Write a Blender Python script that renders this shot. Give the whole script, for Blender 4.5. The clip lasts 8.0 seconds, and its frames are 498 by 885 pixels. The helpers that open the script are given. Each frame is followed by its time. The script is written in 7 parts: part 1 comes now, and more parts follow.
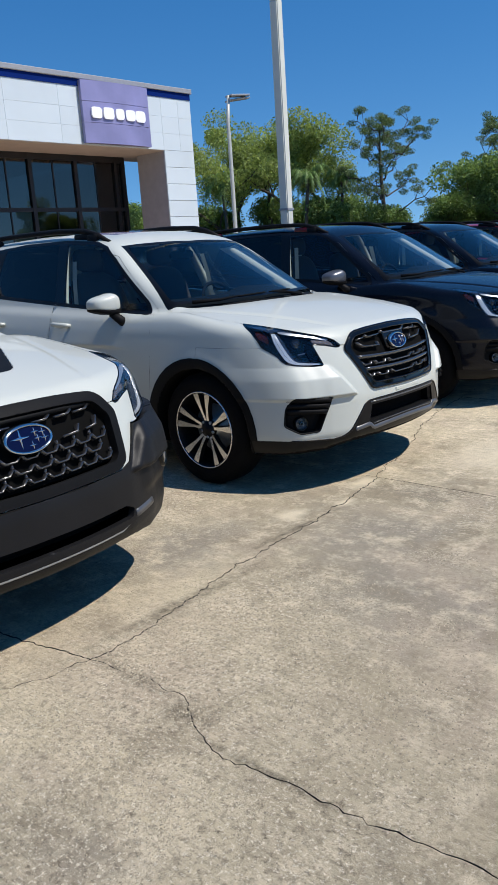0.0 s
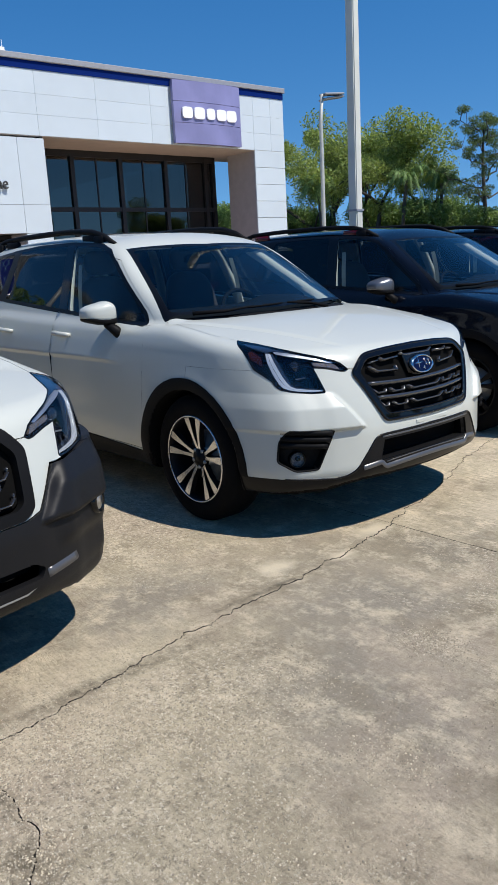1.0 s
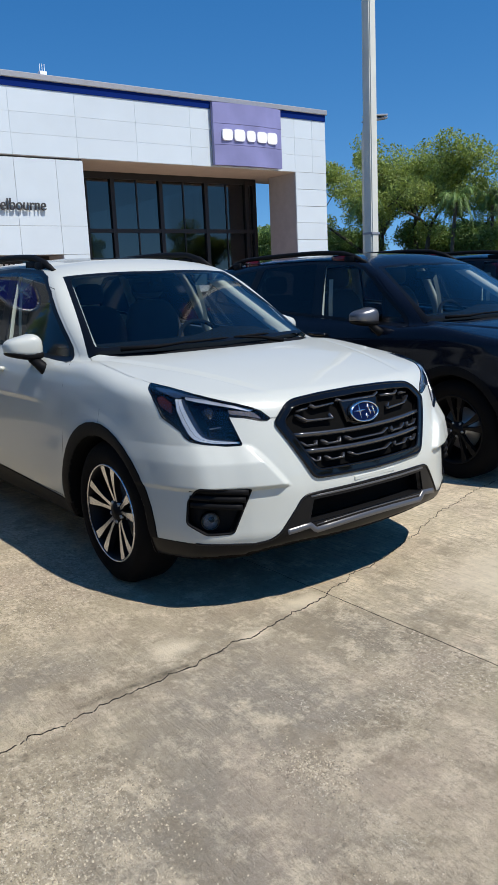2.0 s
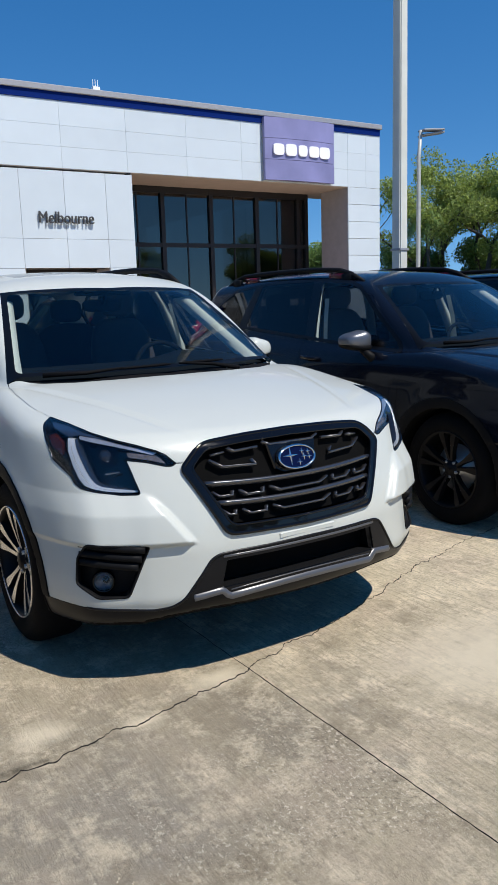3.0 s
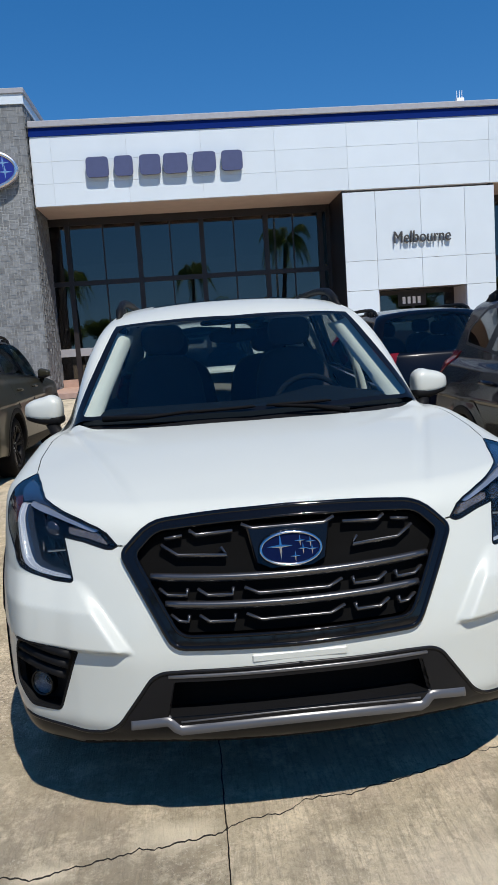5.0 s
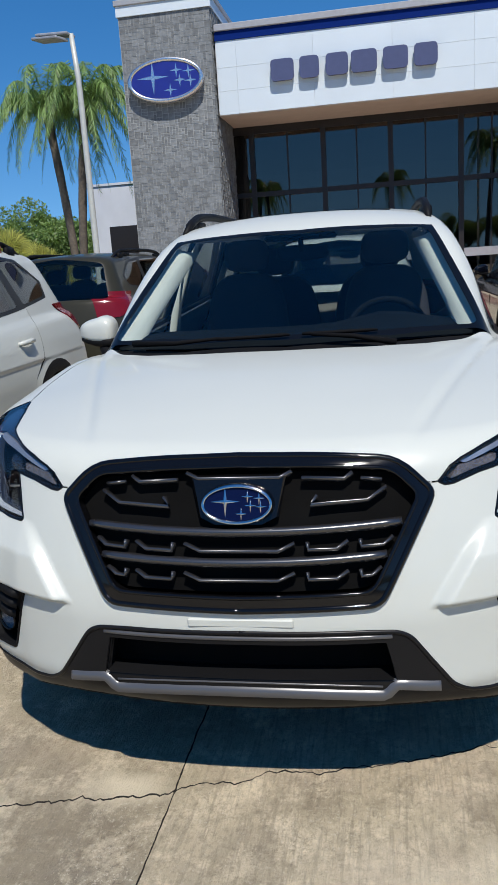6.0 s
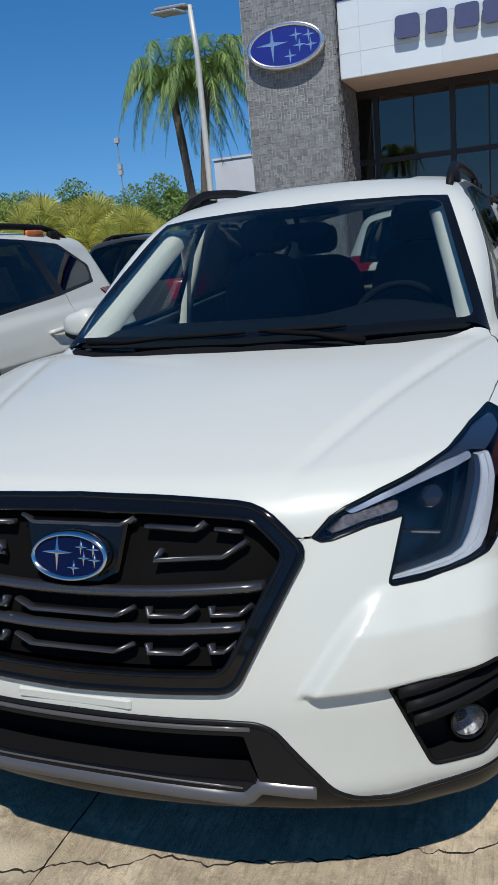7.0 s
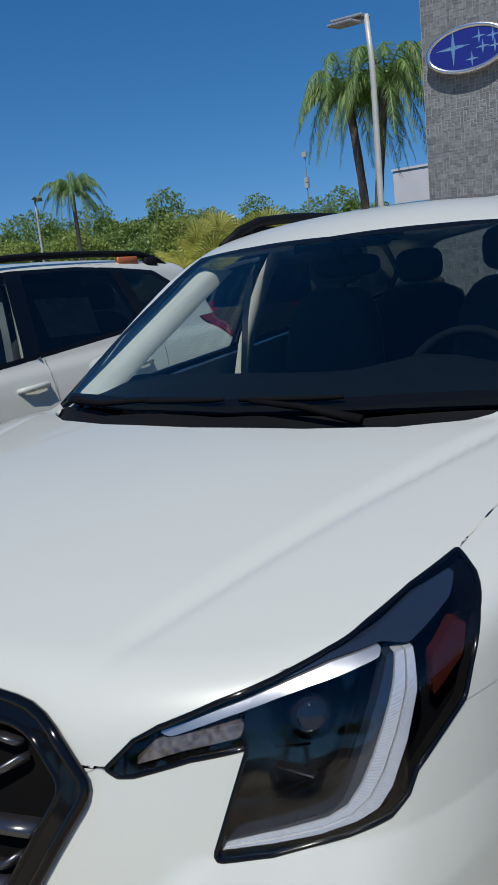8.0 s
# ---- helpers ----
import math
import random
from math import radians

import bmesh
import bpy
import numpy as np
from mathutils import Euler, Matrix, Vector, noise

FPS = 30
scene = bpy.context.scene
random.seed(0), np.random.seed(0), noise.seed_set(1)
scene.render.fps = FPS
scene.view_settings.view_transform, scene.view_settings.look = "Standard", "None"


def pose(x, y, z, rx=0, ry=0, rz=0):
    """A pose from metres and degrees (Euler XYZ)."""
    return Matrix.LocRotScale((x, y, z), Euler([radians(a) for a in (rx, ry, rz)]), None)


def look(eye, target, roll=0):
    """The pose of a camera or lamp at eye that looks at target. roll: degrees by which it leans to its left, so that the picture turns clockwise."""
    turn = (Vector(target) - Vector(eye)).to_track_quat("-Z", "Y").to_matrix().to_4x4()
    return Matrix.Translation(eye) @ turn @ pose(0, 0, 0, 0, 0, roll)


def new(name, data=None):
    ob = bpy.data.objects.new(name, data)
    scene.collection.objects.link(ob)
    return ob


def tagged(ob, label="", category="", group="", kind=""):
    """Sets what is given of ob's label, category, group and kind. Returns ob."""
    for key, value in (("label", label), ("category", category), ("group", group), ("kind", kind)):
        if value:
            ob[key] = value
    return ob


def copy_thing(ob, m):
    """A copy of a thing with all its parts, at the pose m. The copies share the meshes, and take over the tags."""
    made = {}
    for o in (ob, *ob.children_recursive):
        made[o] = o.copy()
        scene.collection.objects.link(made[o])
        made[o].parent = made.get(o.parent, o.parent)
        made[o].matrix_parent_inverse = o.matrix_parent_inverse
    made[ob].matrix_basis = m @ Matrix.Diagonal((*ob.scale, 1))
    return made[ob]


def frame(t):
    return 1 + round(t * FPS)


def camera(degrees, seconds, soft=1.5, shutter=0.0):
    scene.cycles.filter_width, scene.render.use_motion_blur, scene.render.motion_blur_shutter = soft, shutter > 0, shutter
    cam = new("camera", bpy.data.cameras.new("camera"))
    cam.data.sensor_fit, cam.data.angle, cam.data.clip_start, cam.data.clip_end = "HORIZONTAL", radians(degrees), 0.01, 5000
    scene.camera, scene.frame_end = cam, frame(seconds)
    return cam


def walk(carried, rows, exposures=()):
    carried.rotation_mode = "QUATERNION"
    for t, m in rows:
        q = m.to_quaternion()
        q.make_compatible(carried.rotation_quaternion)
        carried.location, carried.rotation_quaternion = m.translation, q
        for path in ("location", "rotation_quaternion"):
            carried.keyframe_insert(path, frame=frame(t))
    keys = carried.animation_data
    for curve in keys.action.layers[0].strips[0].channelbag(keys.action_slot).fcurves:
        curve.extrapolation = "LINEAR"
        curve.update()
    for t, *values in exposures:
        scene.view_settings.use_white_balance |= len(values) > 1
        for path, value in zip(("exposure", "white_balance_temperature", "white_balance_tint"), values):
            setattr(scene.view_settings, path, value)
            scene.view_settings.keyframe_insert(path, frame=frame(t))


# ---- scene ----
cam = camera(35.6, 8.0)
METRES, EYE, TILT, LEAN, TURN = 6.15, 1.385, 0.0, 0.0, 43.0
ROWS = [
    (0.0, 0.0, 0.0, 0.0, -0.92, -13.61, 3.81),
    (0.5, 0.0442, 0.0561, -0.0005, 0.56, -12.71, 3.6),
    (1.0, 0.0839, 0.1061, -0.0005, 6.18, -13.11, 3.0),
    (1.5, 0.1284, 0.1585, 0.0045, 7.89, -11.68, 2.65),
    (2.0, 0.1732, 0.2022, 0.0032, 10.0, -11.47, 2.61),
    (3.5, 0.2811, 0.3622, 0.0054, 17.8, -8.47, 1.91),
    (4.0, 0.314, 0.4207, 0.0061, 23.73, -5.95, 2.92),
    (4.5, 0.3486, 0.4683, 0.0033, 34.59, -5.44, 4.93),
    (5.0, 0.3725, 0.5168, 0.0011, 42.52, -7.53, 3.86),
    (6.5, 0.4052, 0.6819, -0.0016, 62.18, -14.24, 4.64),
    (7.0, 0.3959, 0.7418, -0.0006, 66.79, -14.14, 5.25),
    (7.5, 0.3777, 0.7961, 0.0006, 75.67, -12.82, 5.26),
    (8.0, 0.3396, 0.8537, 0.0054, 80.11, -12.06, 5.84),
]
walk(cam, [(t, pose(0, 0, EYE, TILT, LEAN, TURN) @ pose(METRES * x, METRES * y, METRES * z, 90 + pitch, roll, yaw)) for t, x, y, z, yaw, pitch, roll in ROWS],
     [(0.0, 0.12), (6.0, 0.12), (7.0, -0.02), (7.5, -0.09), (8.0, -0.26)])

# ---- daylight ----
SUN_WAY = Vector((0.60, 0.20, 1.0)).normalized()
world = bpy.data.worlds.new("sky")
scene.world = world
world.use_nodes = True
wn, wl = world.node_tree.nodes, world.node_tree.links
sky = wn.new("ShaderNodeTexSky")
sky.sky_type, sky.sun_disc = "NISHITA", False
sky.sun_elevation = math.asin(SUN_WAY.z)
sky.sun_rotation = math.atan2(SUN_WAY.x, SUN_WAY.y)
sky.air_density, sky.dust_density, sky.ozone_density = 1.0, 0.0, 3.0
aim, high, unit = wn.new("ShaderNodeTexCoord"), wn.new("ShaderNodeVectorMath"), wn.new("ShaderNodeVectorMath")
high.operation, unit.operation = "ADD", "NORMALIZE"
high.inputs[1].default_value = (0, 0, 0.13)   # a clean, haze-free horizon
wl.new(aim.outputs["Generated"], high.inputs[0]), wl.new(high.outputs[0], unit.inputs[0]), wl.new(unit.outputs[0], sky.inputs["Vector"])
deep = wn.new("ShaderNodeHueSaturation")
deep.inputs["Saturation"].default_value = 1.35
deep.inputs["Hue"].default_value = 0.502
wl.new(sky.outputs["Color"], deep.inputs["Color"])
wl.new(deep.outputs["Color"], wn["Background"].inputs["Color"])
wn["Background"].inputs["Strength"].default_value = 0.122
sun = new("sun", bpy.data.lights.new("sun", "SUN"))
sun.data.energy, sun.data.angle, sun.data.color = 5.0, radians(0.53), (1.0, 0.95, 0.88)
sun.matrix_world = look(SUN_WAY * 60, (0, 0, 0))

# ---- materials ----
def mat(name, color, rough=0.5, metal=0.0, vary=0.0, scale=8.0, bump=0.0, bscale=60.0, coat=0.0, per_piece=0.0, spec=0.5, stain=0.0, sscale=0.6, island=0.0):
    """A surface with colour variation at two sizes, fine relief and, where asked, a tone of its own for each piece."""
    m = bpy.data.materials.new(name)
    m.use_nodes = True
    n, l = m.node_tree.nodes, m.node_tree.links
    b = n["Principled BSDF"]
    b.inputs["Roughness"].default_value, b.inputs["Metallic"].default_value = rough, metal
    b.inputs["Specular IOR Level"].default_value = spec
    b.inputs["Coat Weight"].default_value, b.inputs["Coat Roughness"].default_value = coat, 0.03
    b.inputs["Base Color"].default_value = (*color, 1)
    geo = n.new("ShaderNodeTexCoord")
    out = None

    def noise_tex(sc, detail=4.0):
        t = n.new("ShaderNodeTexNoise")
        t.inputs["Scale"].default_value, t.inputs["Detail"].default_value = sc, detail
        l.new(geo.outputs["Object"], t.inputs["Vector"])
        return t.outputs["Fac"]

    def scaled(fac, lo, hi):
        r = n.new("ShaderNodeMapRange")
        r.inputs["From Min"].default_value, r.inputs["From Max"].default_value = 0.3, 0.7
        r.inputs["To Min"].default_value, r.inputs["To Max"].default_value = lo, hi
        l.new(fac, r.inputs["Value"])
        return r.outputs["Result"]

    def times(a, bb):
        t = n.new("ShaderNodeMath")
        t.operation = "MULTIPLY"
        l.new(a, t.inputs[0]), l.new(bb, t.inputs[1])
        return t.outputs[0]

    facs = []
    if vary:
        facs.append(scaled(noise_tex(scale), 1 - vary, 1 + vary))
    if stain:
        facs.append(scaled(noise_tex(sscale, 6.0), 1 - stain, 1 + stain * 0.5))
    if per_piece:
        o = n.new("ShaderNodeObjectInfo")
        r = n.new("ShaderNodeMapRange")
        r.inputs["To Min"].default_value, r.inputs["To Max"].default_value = 1 - per_piece, 1 + per_piece
        l.new(o.outputs["Random"], r.inputs["Value"])
        facs.append(r.outputs["Result"])
    if island:
        o = n.new("ShaderNodeNewGeometry")
        r = n.new("ShaderNodeMapRange")
        r.inputs["To Min"].default_value, r.inputs["To Max"].default_value = 1 - island, 1 + island
        l.new(o.outputs["Random Per Island"], r.inputs["Value"])
        facs.append(r.outputs["Result"])
    for f in facs:
        out = f if out is None else times(out, f)
    if out is not None:
        v = n.new("ShaderNodeVectorMath")
        v.operation = "SCALE"
        v.inputs[0].default_value = color
        l.new(out, v.inputs["Scale"])
        l.new(v.outputs[0], b.inputs["Base Color"])
    if bump:
        t = n.new("ShaderNodeBump")
        t.inputs["Strength"].default_value, t.inputs["Distance"].default_value = bump, 0.01
        l.new(noise_tex(bscale), t.inputs["Height"])
        l.new(t.outputs["Normal"], b.inputs["Normal"])
    return m


def glass(name, tint, rough=0.0, ior=1.5, mirror=(1.0, 1.0, 1.0)):
    """Thin glazing: it lets tinted light straight through and mirrors by Fresnel."""
    m = bpy.data.materials.new(name)
    m.use_nodes = True
    n, l = m.node_tree.nodes, m.node_tree.links
    n.remove(n["Principled BSDF"])
    t, g, mix, f = n.new("ShaderNodeBsdfTransparent"), n.new("ShaderNodeBsdfGlossy"), n.new("ShaderNodeMixShader"), n.new("ShaderNodeLayerWeight")
    steep, gain = n.new("ShaderNodeMath"), n.new("ShaderNodeMath")
    steep.operation, gain.operation = "POWER", "MULTIPLY_ADD"
    steep.inputs[1].default_value = 5.0
    gain.inputs[1].default_value, gain.inputs[2].default_value = 0.92, ((ior - 1) / (ior + 1)) ** 2
    t.inputs["Color"].default_value = (*tint, 1)
    g.inputs["Roughness"].default_value, g.inputs["Color"].default_value = rough, (*mirror, 1)
    f.inputs["Blend"].default_value = 0.5
    l.new(f.outputs["Facing"], steep.inputs[0]), l.new(steep.outputs[0], gain.inputs[0])
    l.new(gain.outputs[0], mix.inputs[0]), l.new(t.outputs[0], mix.inputs[1]), l.new(g.outputs[0], mix.inputs[2])
    l.new(mix.outputs[0], n["Material Output"].inputs["Surface"])
    return m


WHITE = mat("white_pearl_paint", (0.474, 0.492, 0.452), 0.36, 0.0, vary=0.012, scale=3, coat=0.45, spec=0.35)
BLACKPAINT = mat("dark_blue_grey_metallic_paint", (0.0030, 0.0042, 0.0085), 0.25, 0.0, vary=0.03, scale=2, spec=0.12, coat=0.32)
NIGHTPAINT = mat("black_pearl_paint", (0.002, 0.0025, 0.005), 0.22, 0.0, vary=0.03, scale=2, spec=0.10, coat=0.35)
REDPAINT = mat("dark_red_paint", (0.22, 0.010, 0.018), 0.3, 0.0, vary=0.03, scale=2, coat=0.25)
OLIVEPAINT = mat("olive_brown_paint", (0.026, 0.0245, 0.016), 0.3, 0.0, vary=0.03, scale=2, spec=0.12, coat=0.3)
CLAD = mat("black_textured_plastic", (0.0065, 0.0066, 0.0072), 0.55, vary=0.15, scale=5, bump=0.08, bscale=700, spec=0.10)
GREYCLAD = mat("grey_textured_plastic", (0.0085, 0.0086, 0.0098), 0.44, vary=0.12, scale=5, bump=0.08, bscale=700, spec=0.22)
SURROUND = mat("satin_black_lower_trim", (0.0065, 0.0066, 0.0075), 0.36, vary=0.1, scale=6, spec=0.20)
SATINSILVER = mat("satin_silver_mirror_cap", (0.16, 0.165, 0.18), 0.32, 0.7, vary=0.04)
GLOSSBLACK = mat("gloss_black_trim", (0.003, 0.003, 0.0035), 0.07, spec=0.34)
SILVERPL = mat("silver_painted_plastic", (0.36, 0.37, 0.38), 0.32, 0.6, vary=0.05)
CHROME = mat("chrome", (0.52, 0.53, 0.55), 0.12, 1.0)
MACHINED = mat("machined_aluminium", (0.62, 0.62, 0.63), 0.25, 0.9, vary=0.04, scale=30)
BLACKRIM = mat("black_alloy", (0.005, 0.005, 0.006), 0.45, spec=0.15)
RUBBER = mat("tyre_rubber", (0.0035, 0.0035, 0.004), 0.8, vary=0.2, scale=12, bump=0.2, bscale=200, spec=0.1)
DARKGAP = mat("wheel_well_liner", (0.003, 0.003, 0.003), 0.95, vary=0.2, spec=0.1)
CARGLASS = glass("tinted_car_glass", (0.80, 0.87, 0.86))
PRIVACY = glass("privacy_car_glass", (0.08, 0.09, 0.10))
REARGLASS = glass("tinted_tailgate_glass", (0.42, 0.46, 0.45))
LENS = glass("clear_lamp_lens", (0.92, 0.94, 0.96), ior=1.45)
BULB = mat("projector_glass", (0.008, 0.01, 0.016), 0.03, 0.0, coat=0.2, spec=0.4)
LIGHTGUIDE = mat("milky_light_guide", (0.55, 0.57, 0.59), 0.20, 0.45, vary=0.06, scale=160)
gn, gl = LIGHTGUIDE.node_tree.nodes, LIGHTGUIDE.node_tree.links
ribs, ribs_bump, ribs_co = gn.new("ShaderNodeTexWave"), gn.new("ShaderNodeBump"), gn.new("ShaderNodeTexCoord")
ribs.bands_direction = "DIAGONAL"
ribs.inputs["Scale"].default_value = 300.0
ribs_bump.inputs["Strength"].default_value, ribs_bump.inputs["Distance"].default_value = 0.22, 0.002
gl.new(ribs_co.outputs["Object"], ribs.inputs["Vector"]), gl.new(ribs.outputs["Fac"], ribs_bump.inputs["Height"])
gl.new(ribs_bump.outputs["Normal"], gn["Principled BSDF"].inputs["Normal"])
REFLECTOR = mat("lamp_reflector", (0.50, 0.51, 0.53), 0.28, 1.0)
AMBER = mat("amber_reflector", (0.030, 0.006, 0.003), 0.2, spec=0.3)
REDLENS = mat("red_lamp_lens", (0.13, 0.004, 0.006), 0.15, coat=0.4, spec=0.3)
EMBLEMBLUE = mat("blue_enamel", (0.003, 0.006, 0.032), 0.2, 0.1, spec=0.12)
TRIMGREY = mat("light_grey_trim", (0.44, 0.47, 0.43), 0.7, vary=0.05, bump=0.1, bscale=300)
CABIN = mat("dark_cabin_plastic", (0.0035, 0.0058, 0.0078), 0.8, vary=0.1, bump=0.1, bscale=500, spec=0.06)
SEATCLOTH = mat("black_seat_cloth", (0.018, 0.018, 0.022), 0.85, vary=0.15, scale=20, bump=0.2, bscale=600)
HEADLINER = mat("grey_headliner", (0.30, 0.31, 0.31), 0.9, vary=0.05)
COPPER = mat("copper_trim", (0.45, 0.13, 0.04), 0.4, 0.2)

# ---- mesh helpers ----
def link_mesh(name, me, material, parent=None, label=""):
    ob = new(name, me)
    if not me.materials:
        me.materials.append(None)
    ob.material_slots[0].link = "OBJECT"
    ob.material_slots[0].material = material
    if parent is not None:
        ob.parent = parent
    if label:
        tagged(ob, label)
    return ob


def to_mesh(bm, name, smooth=True):
    me = bpy.data.meshes.new(name)
    for f in bm.faces:
        f.smooth = smooth
    bm.to_mesh(me)
    bm.free()
    return me


def part(name, bm, material, parent=None, label="", smooth=False):
    return link_mesh(name, to_mesh(bm, name, smooth), material, parent, label)


def empty(name, m=Matrix.Identity(4)):
    e = new(name)
    e.empty_display_size = 0.1
    e.matrix_basis = m
    return e


def box(bm, x0, x1, y0, y1, z0, z1, bevel=0.0):
    vs = [bm.verts.new((x, y, z)) for x in (x0, x1) for y in (y0, y1) for z in (z0, z1)]
    fs = [bm.faces.new([vs[i] for i in q]) for q in ((0, 1, 3, 2), (4, 6, 7, 5), (0, 4, 5, 1), (2, 3, 7, 6), (0, 2, 6, 4), (1, 5, 7, 3))]
    if bevel:
        es = list({e for f in fs for e in f.edges})
        bmesh.ops.bevel(bm, geom=es, offset=bevel, segments=1, affect="EDGES", profile=0.5)
    return bm


def boxes(*specs, bevel=0.0):
    bm = bmesh.new()
    for s in specs:
        box(bm, *s, bevel=bevel)
    return bm


def tube(bm, pts, radii, n=10, caps=True):
    """A round bar along points, with a radius at each."""
    pts = [Vector(p) for p in pts]
    if not hasattr(radii, "__len__"):
        radii = [radii] * len(pts)
    rings, ref = [], None
    for i, p in enumerate(pts):
        d = (pts[min(i + 1, len(pts) - 1)] - pts[max(i - 1, 0)]).normalized()
        if ref is None:
            ref = d.orthogonal().normalized()
        ref = (ref - d * ref.dot(d)).normalized()
        w = d.cross(ref)
        rings.append([bm.verts.new(p + (math.cos(a) * ref + math.sin(a) * w) * float(radii[i])) for a in (2 * math.pi * k / n for k in range(n))])
    for a, b in zip(rings, rings[1:]):
        for k in range(n):
            bm.faces.new((a[k], a[(k + 1) % n], b[(k + 1) % n], b[k]))
    if caps:
        bm.faces.new(rings[0][::-1]), bm.faces.new(rings[-1])
    return bm


def lathe(bm, prof, n=48, axis="y", centre=(0, 0, 0)):
    """A turned body: prof is (radius, offset along the axis) pairs."""
    rings = []
    for r, h in prof:
        ring = []
        for k in range(n):
            a = 2 * math.pi * k / n
            c, s = r * math.cos(a), r * math.sin(a)
            v = (c, h, s) if axis == "y" else (c, s, h) if axis == "z" else (h, c, s)
            ring.append(bm.verts.new(Vector(v) + Vector(centre)))
        rings.append(ring)
    for a, b in zip(rings, rings[1:]):
        for k in range(n):
            bm.faces.new((a[k], a[(k + 1) % n], b[(k + 1) % n], b[k]))
    return bm


def prism(bm, poly, way, depth):
    """A flat outline (3D points) pushed along a direction into a solid."""
    way = Vector(way)
    a = [bm.verts.new(Vector(p)) for p in poly]
    b = [bm.verts.new(Vector(p) + way * depth) for p in poly]
    bm.faces.new(a), bm.faces.new(b[::-1])
    for i in range(len(a)):
        j = (i + 1) % len(a)
        bm.faces.new((a[j], a[i], b[i], b[j]))
    bmesh.ops.recalc_face_normals(bm, faces=bm.faces)
    return bm


def ellipsoid(bm, centre, radii, n=12, m=8, power=1.0):
    c = Vector(centre)
    rows = []
    for i in range(m + 1):
        t = math.pi * i / m
        if i in (0, m):
            rows.append([bm.verts.new(c + Vector((0, 0, radii[2] * math.cos(t))))])
            continue
        rows.append([bm.verts.new(c + Vector((
            radii[0] * math.copysign(abs(math.sin(t) * math.cos(a)) ** power, math.cos(a)),
            radii[1] * math.copysign(abs(math.sin(t) * math.sin(a)) ** power, math.sin(a)),
            radii[2] * math.copysign(abs(math.cos(t)) ** power, math.cos(t))))) for a in (2 * math.pi * k / n for k in range(n))])
    for k in range(n):
        k2 = (k + 1) % n
        bm.faces.new((rows[0][0], rows[1][k], rows[1][k2]))
        bm.faces.new((rows[m][0], rows[m - 1][k2], rows[m - 1][k]))
        for i in range(1, m - 1):
            bm.faces.new((rows[i][k], rows[i + 1][k], rows[i + 1][k2], rows[i][k2]))
    return bm


# ---- smooth bodies ----
def smax(a, b, k):
    h = np.clip(0.5 + 0.5 * (a - b) / k, 0, 1)
    return b * (1 - h) + a * h + k * h * (1 - h)


def smin(a, b, k):
    return -smax(-a, -b, k)


def step(x, lo, hi):
    t = np.clip((x - lo) / (hi - lo), 0, 1)
    return t * t * (3 - 2 * t)


def curve(*pts):
    """A smooth function through (x, value) pairs."""
    xs, ys = np.array([p[0] for p in pts], float), np.array([p[1] for p in pts], float)
    d = np.diff(ys) / np.diff(xs)
    m = np.r_[d[0], np.where(d[1:] * d[:-1] > 0, (d[1:] + d[:-1]) / 2, 0), d[-1]]

    def at(x):
        i = np.clip(np.searchsorted(xs, x) - 1, 0, len(xs) - 2)
        h = xs[i + 1] - xs[i]
        t = np.clip((x - xs[i]) / h, 0, 1)
        return ys[i] * (1 + 2 * t) * (1 - t) ** 2 + m[i] * h * t * (1 - t) ** 2 + ys[i + 1] * t * t * (3 - 2 * t) - m[i + 1] * h * t * t * (1 - t)
    return at


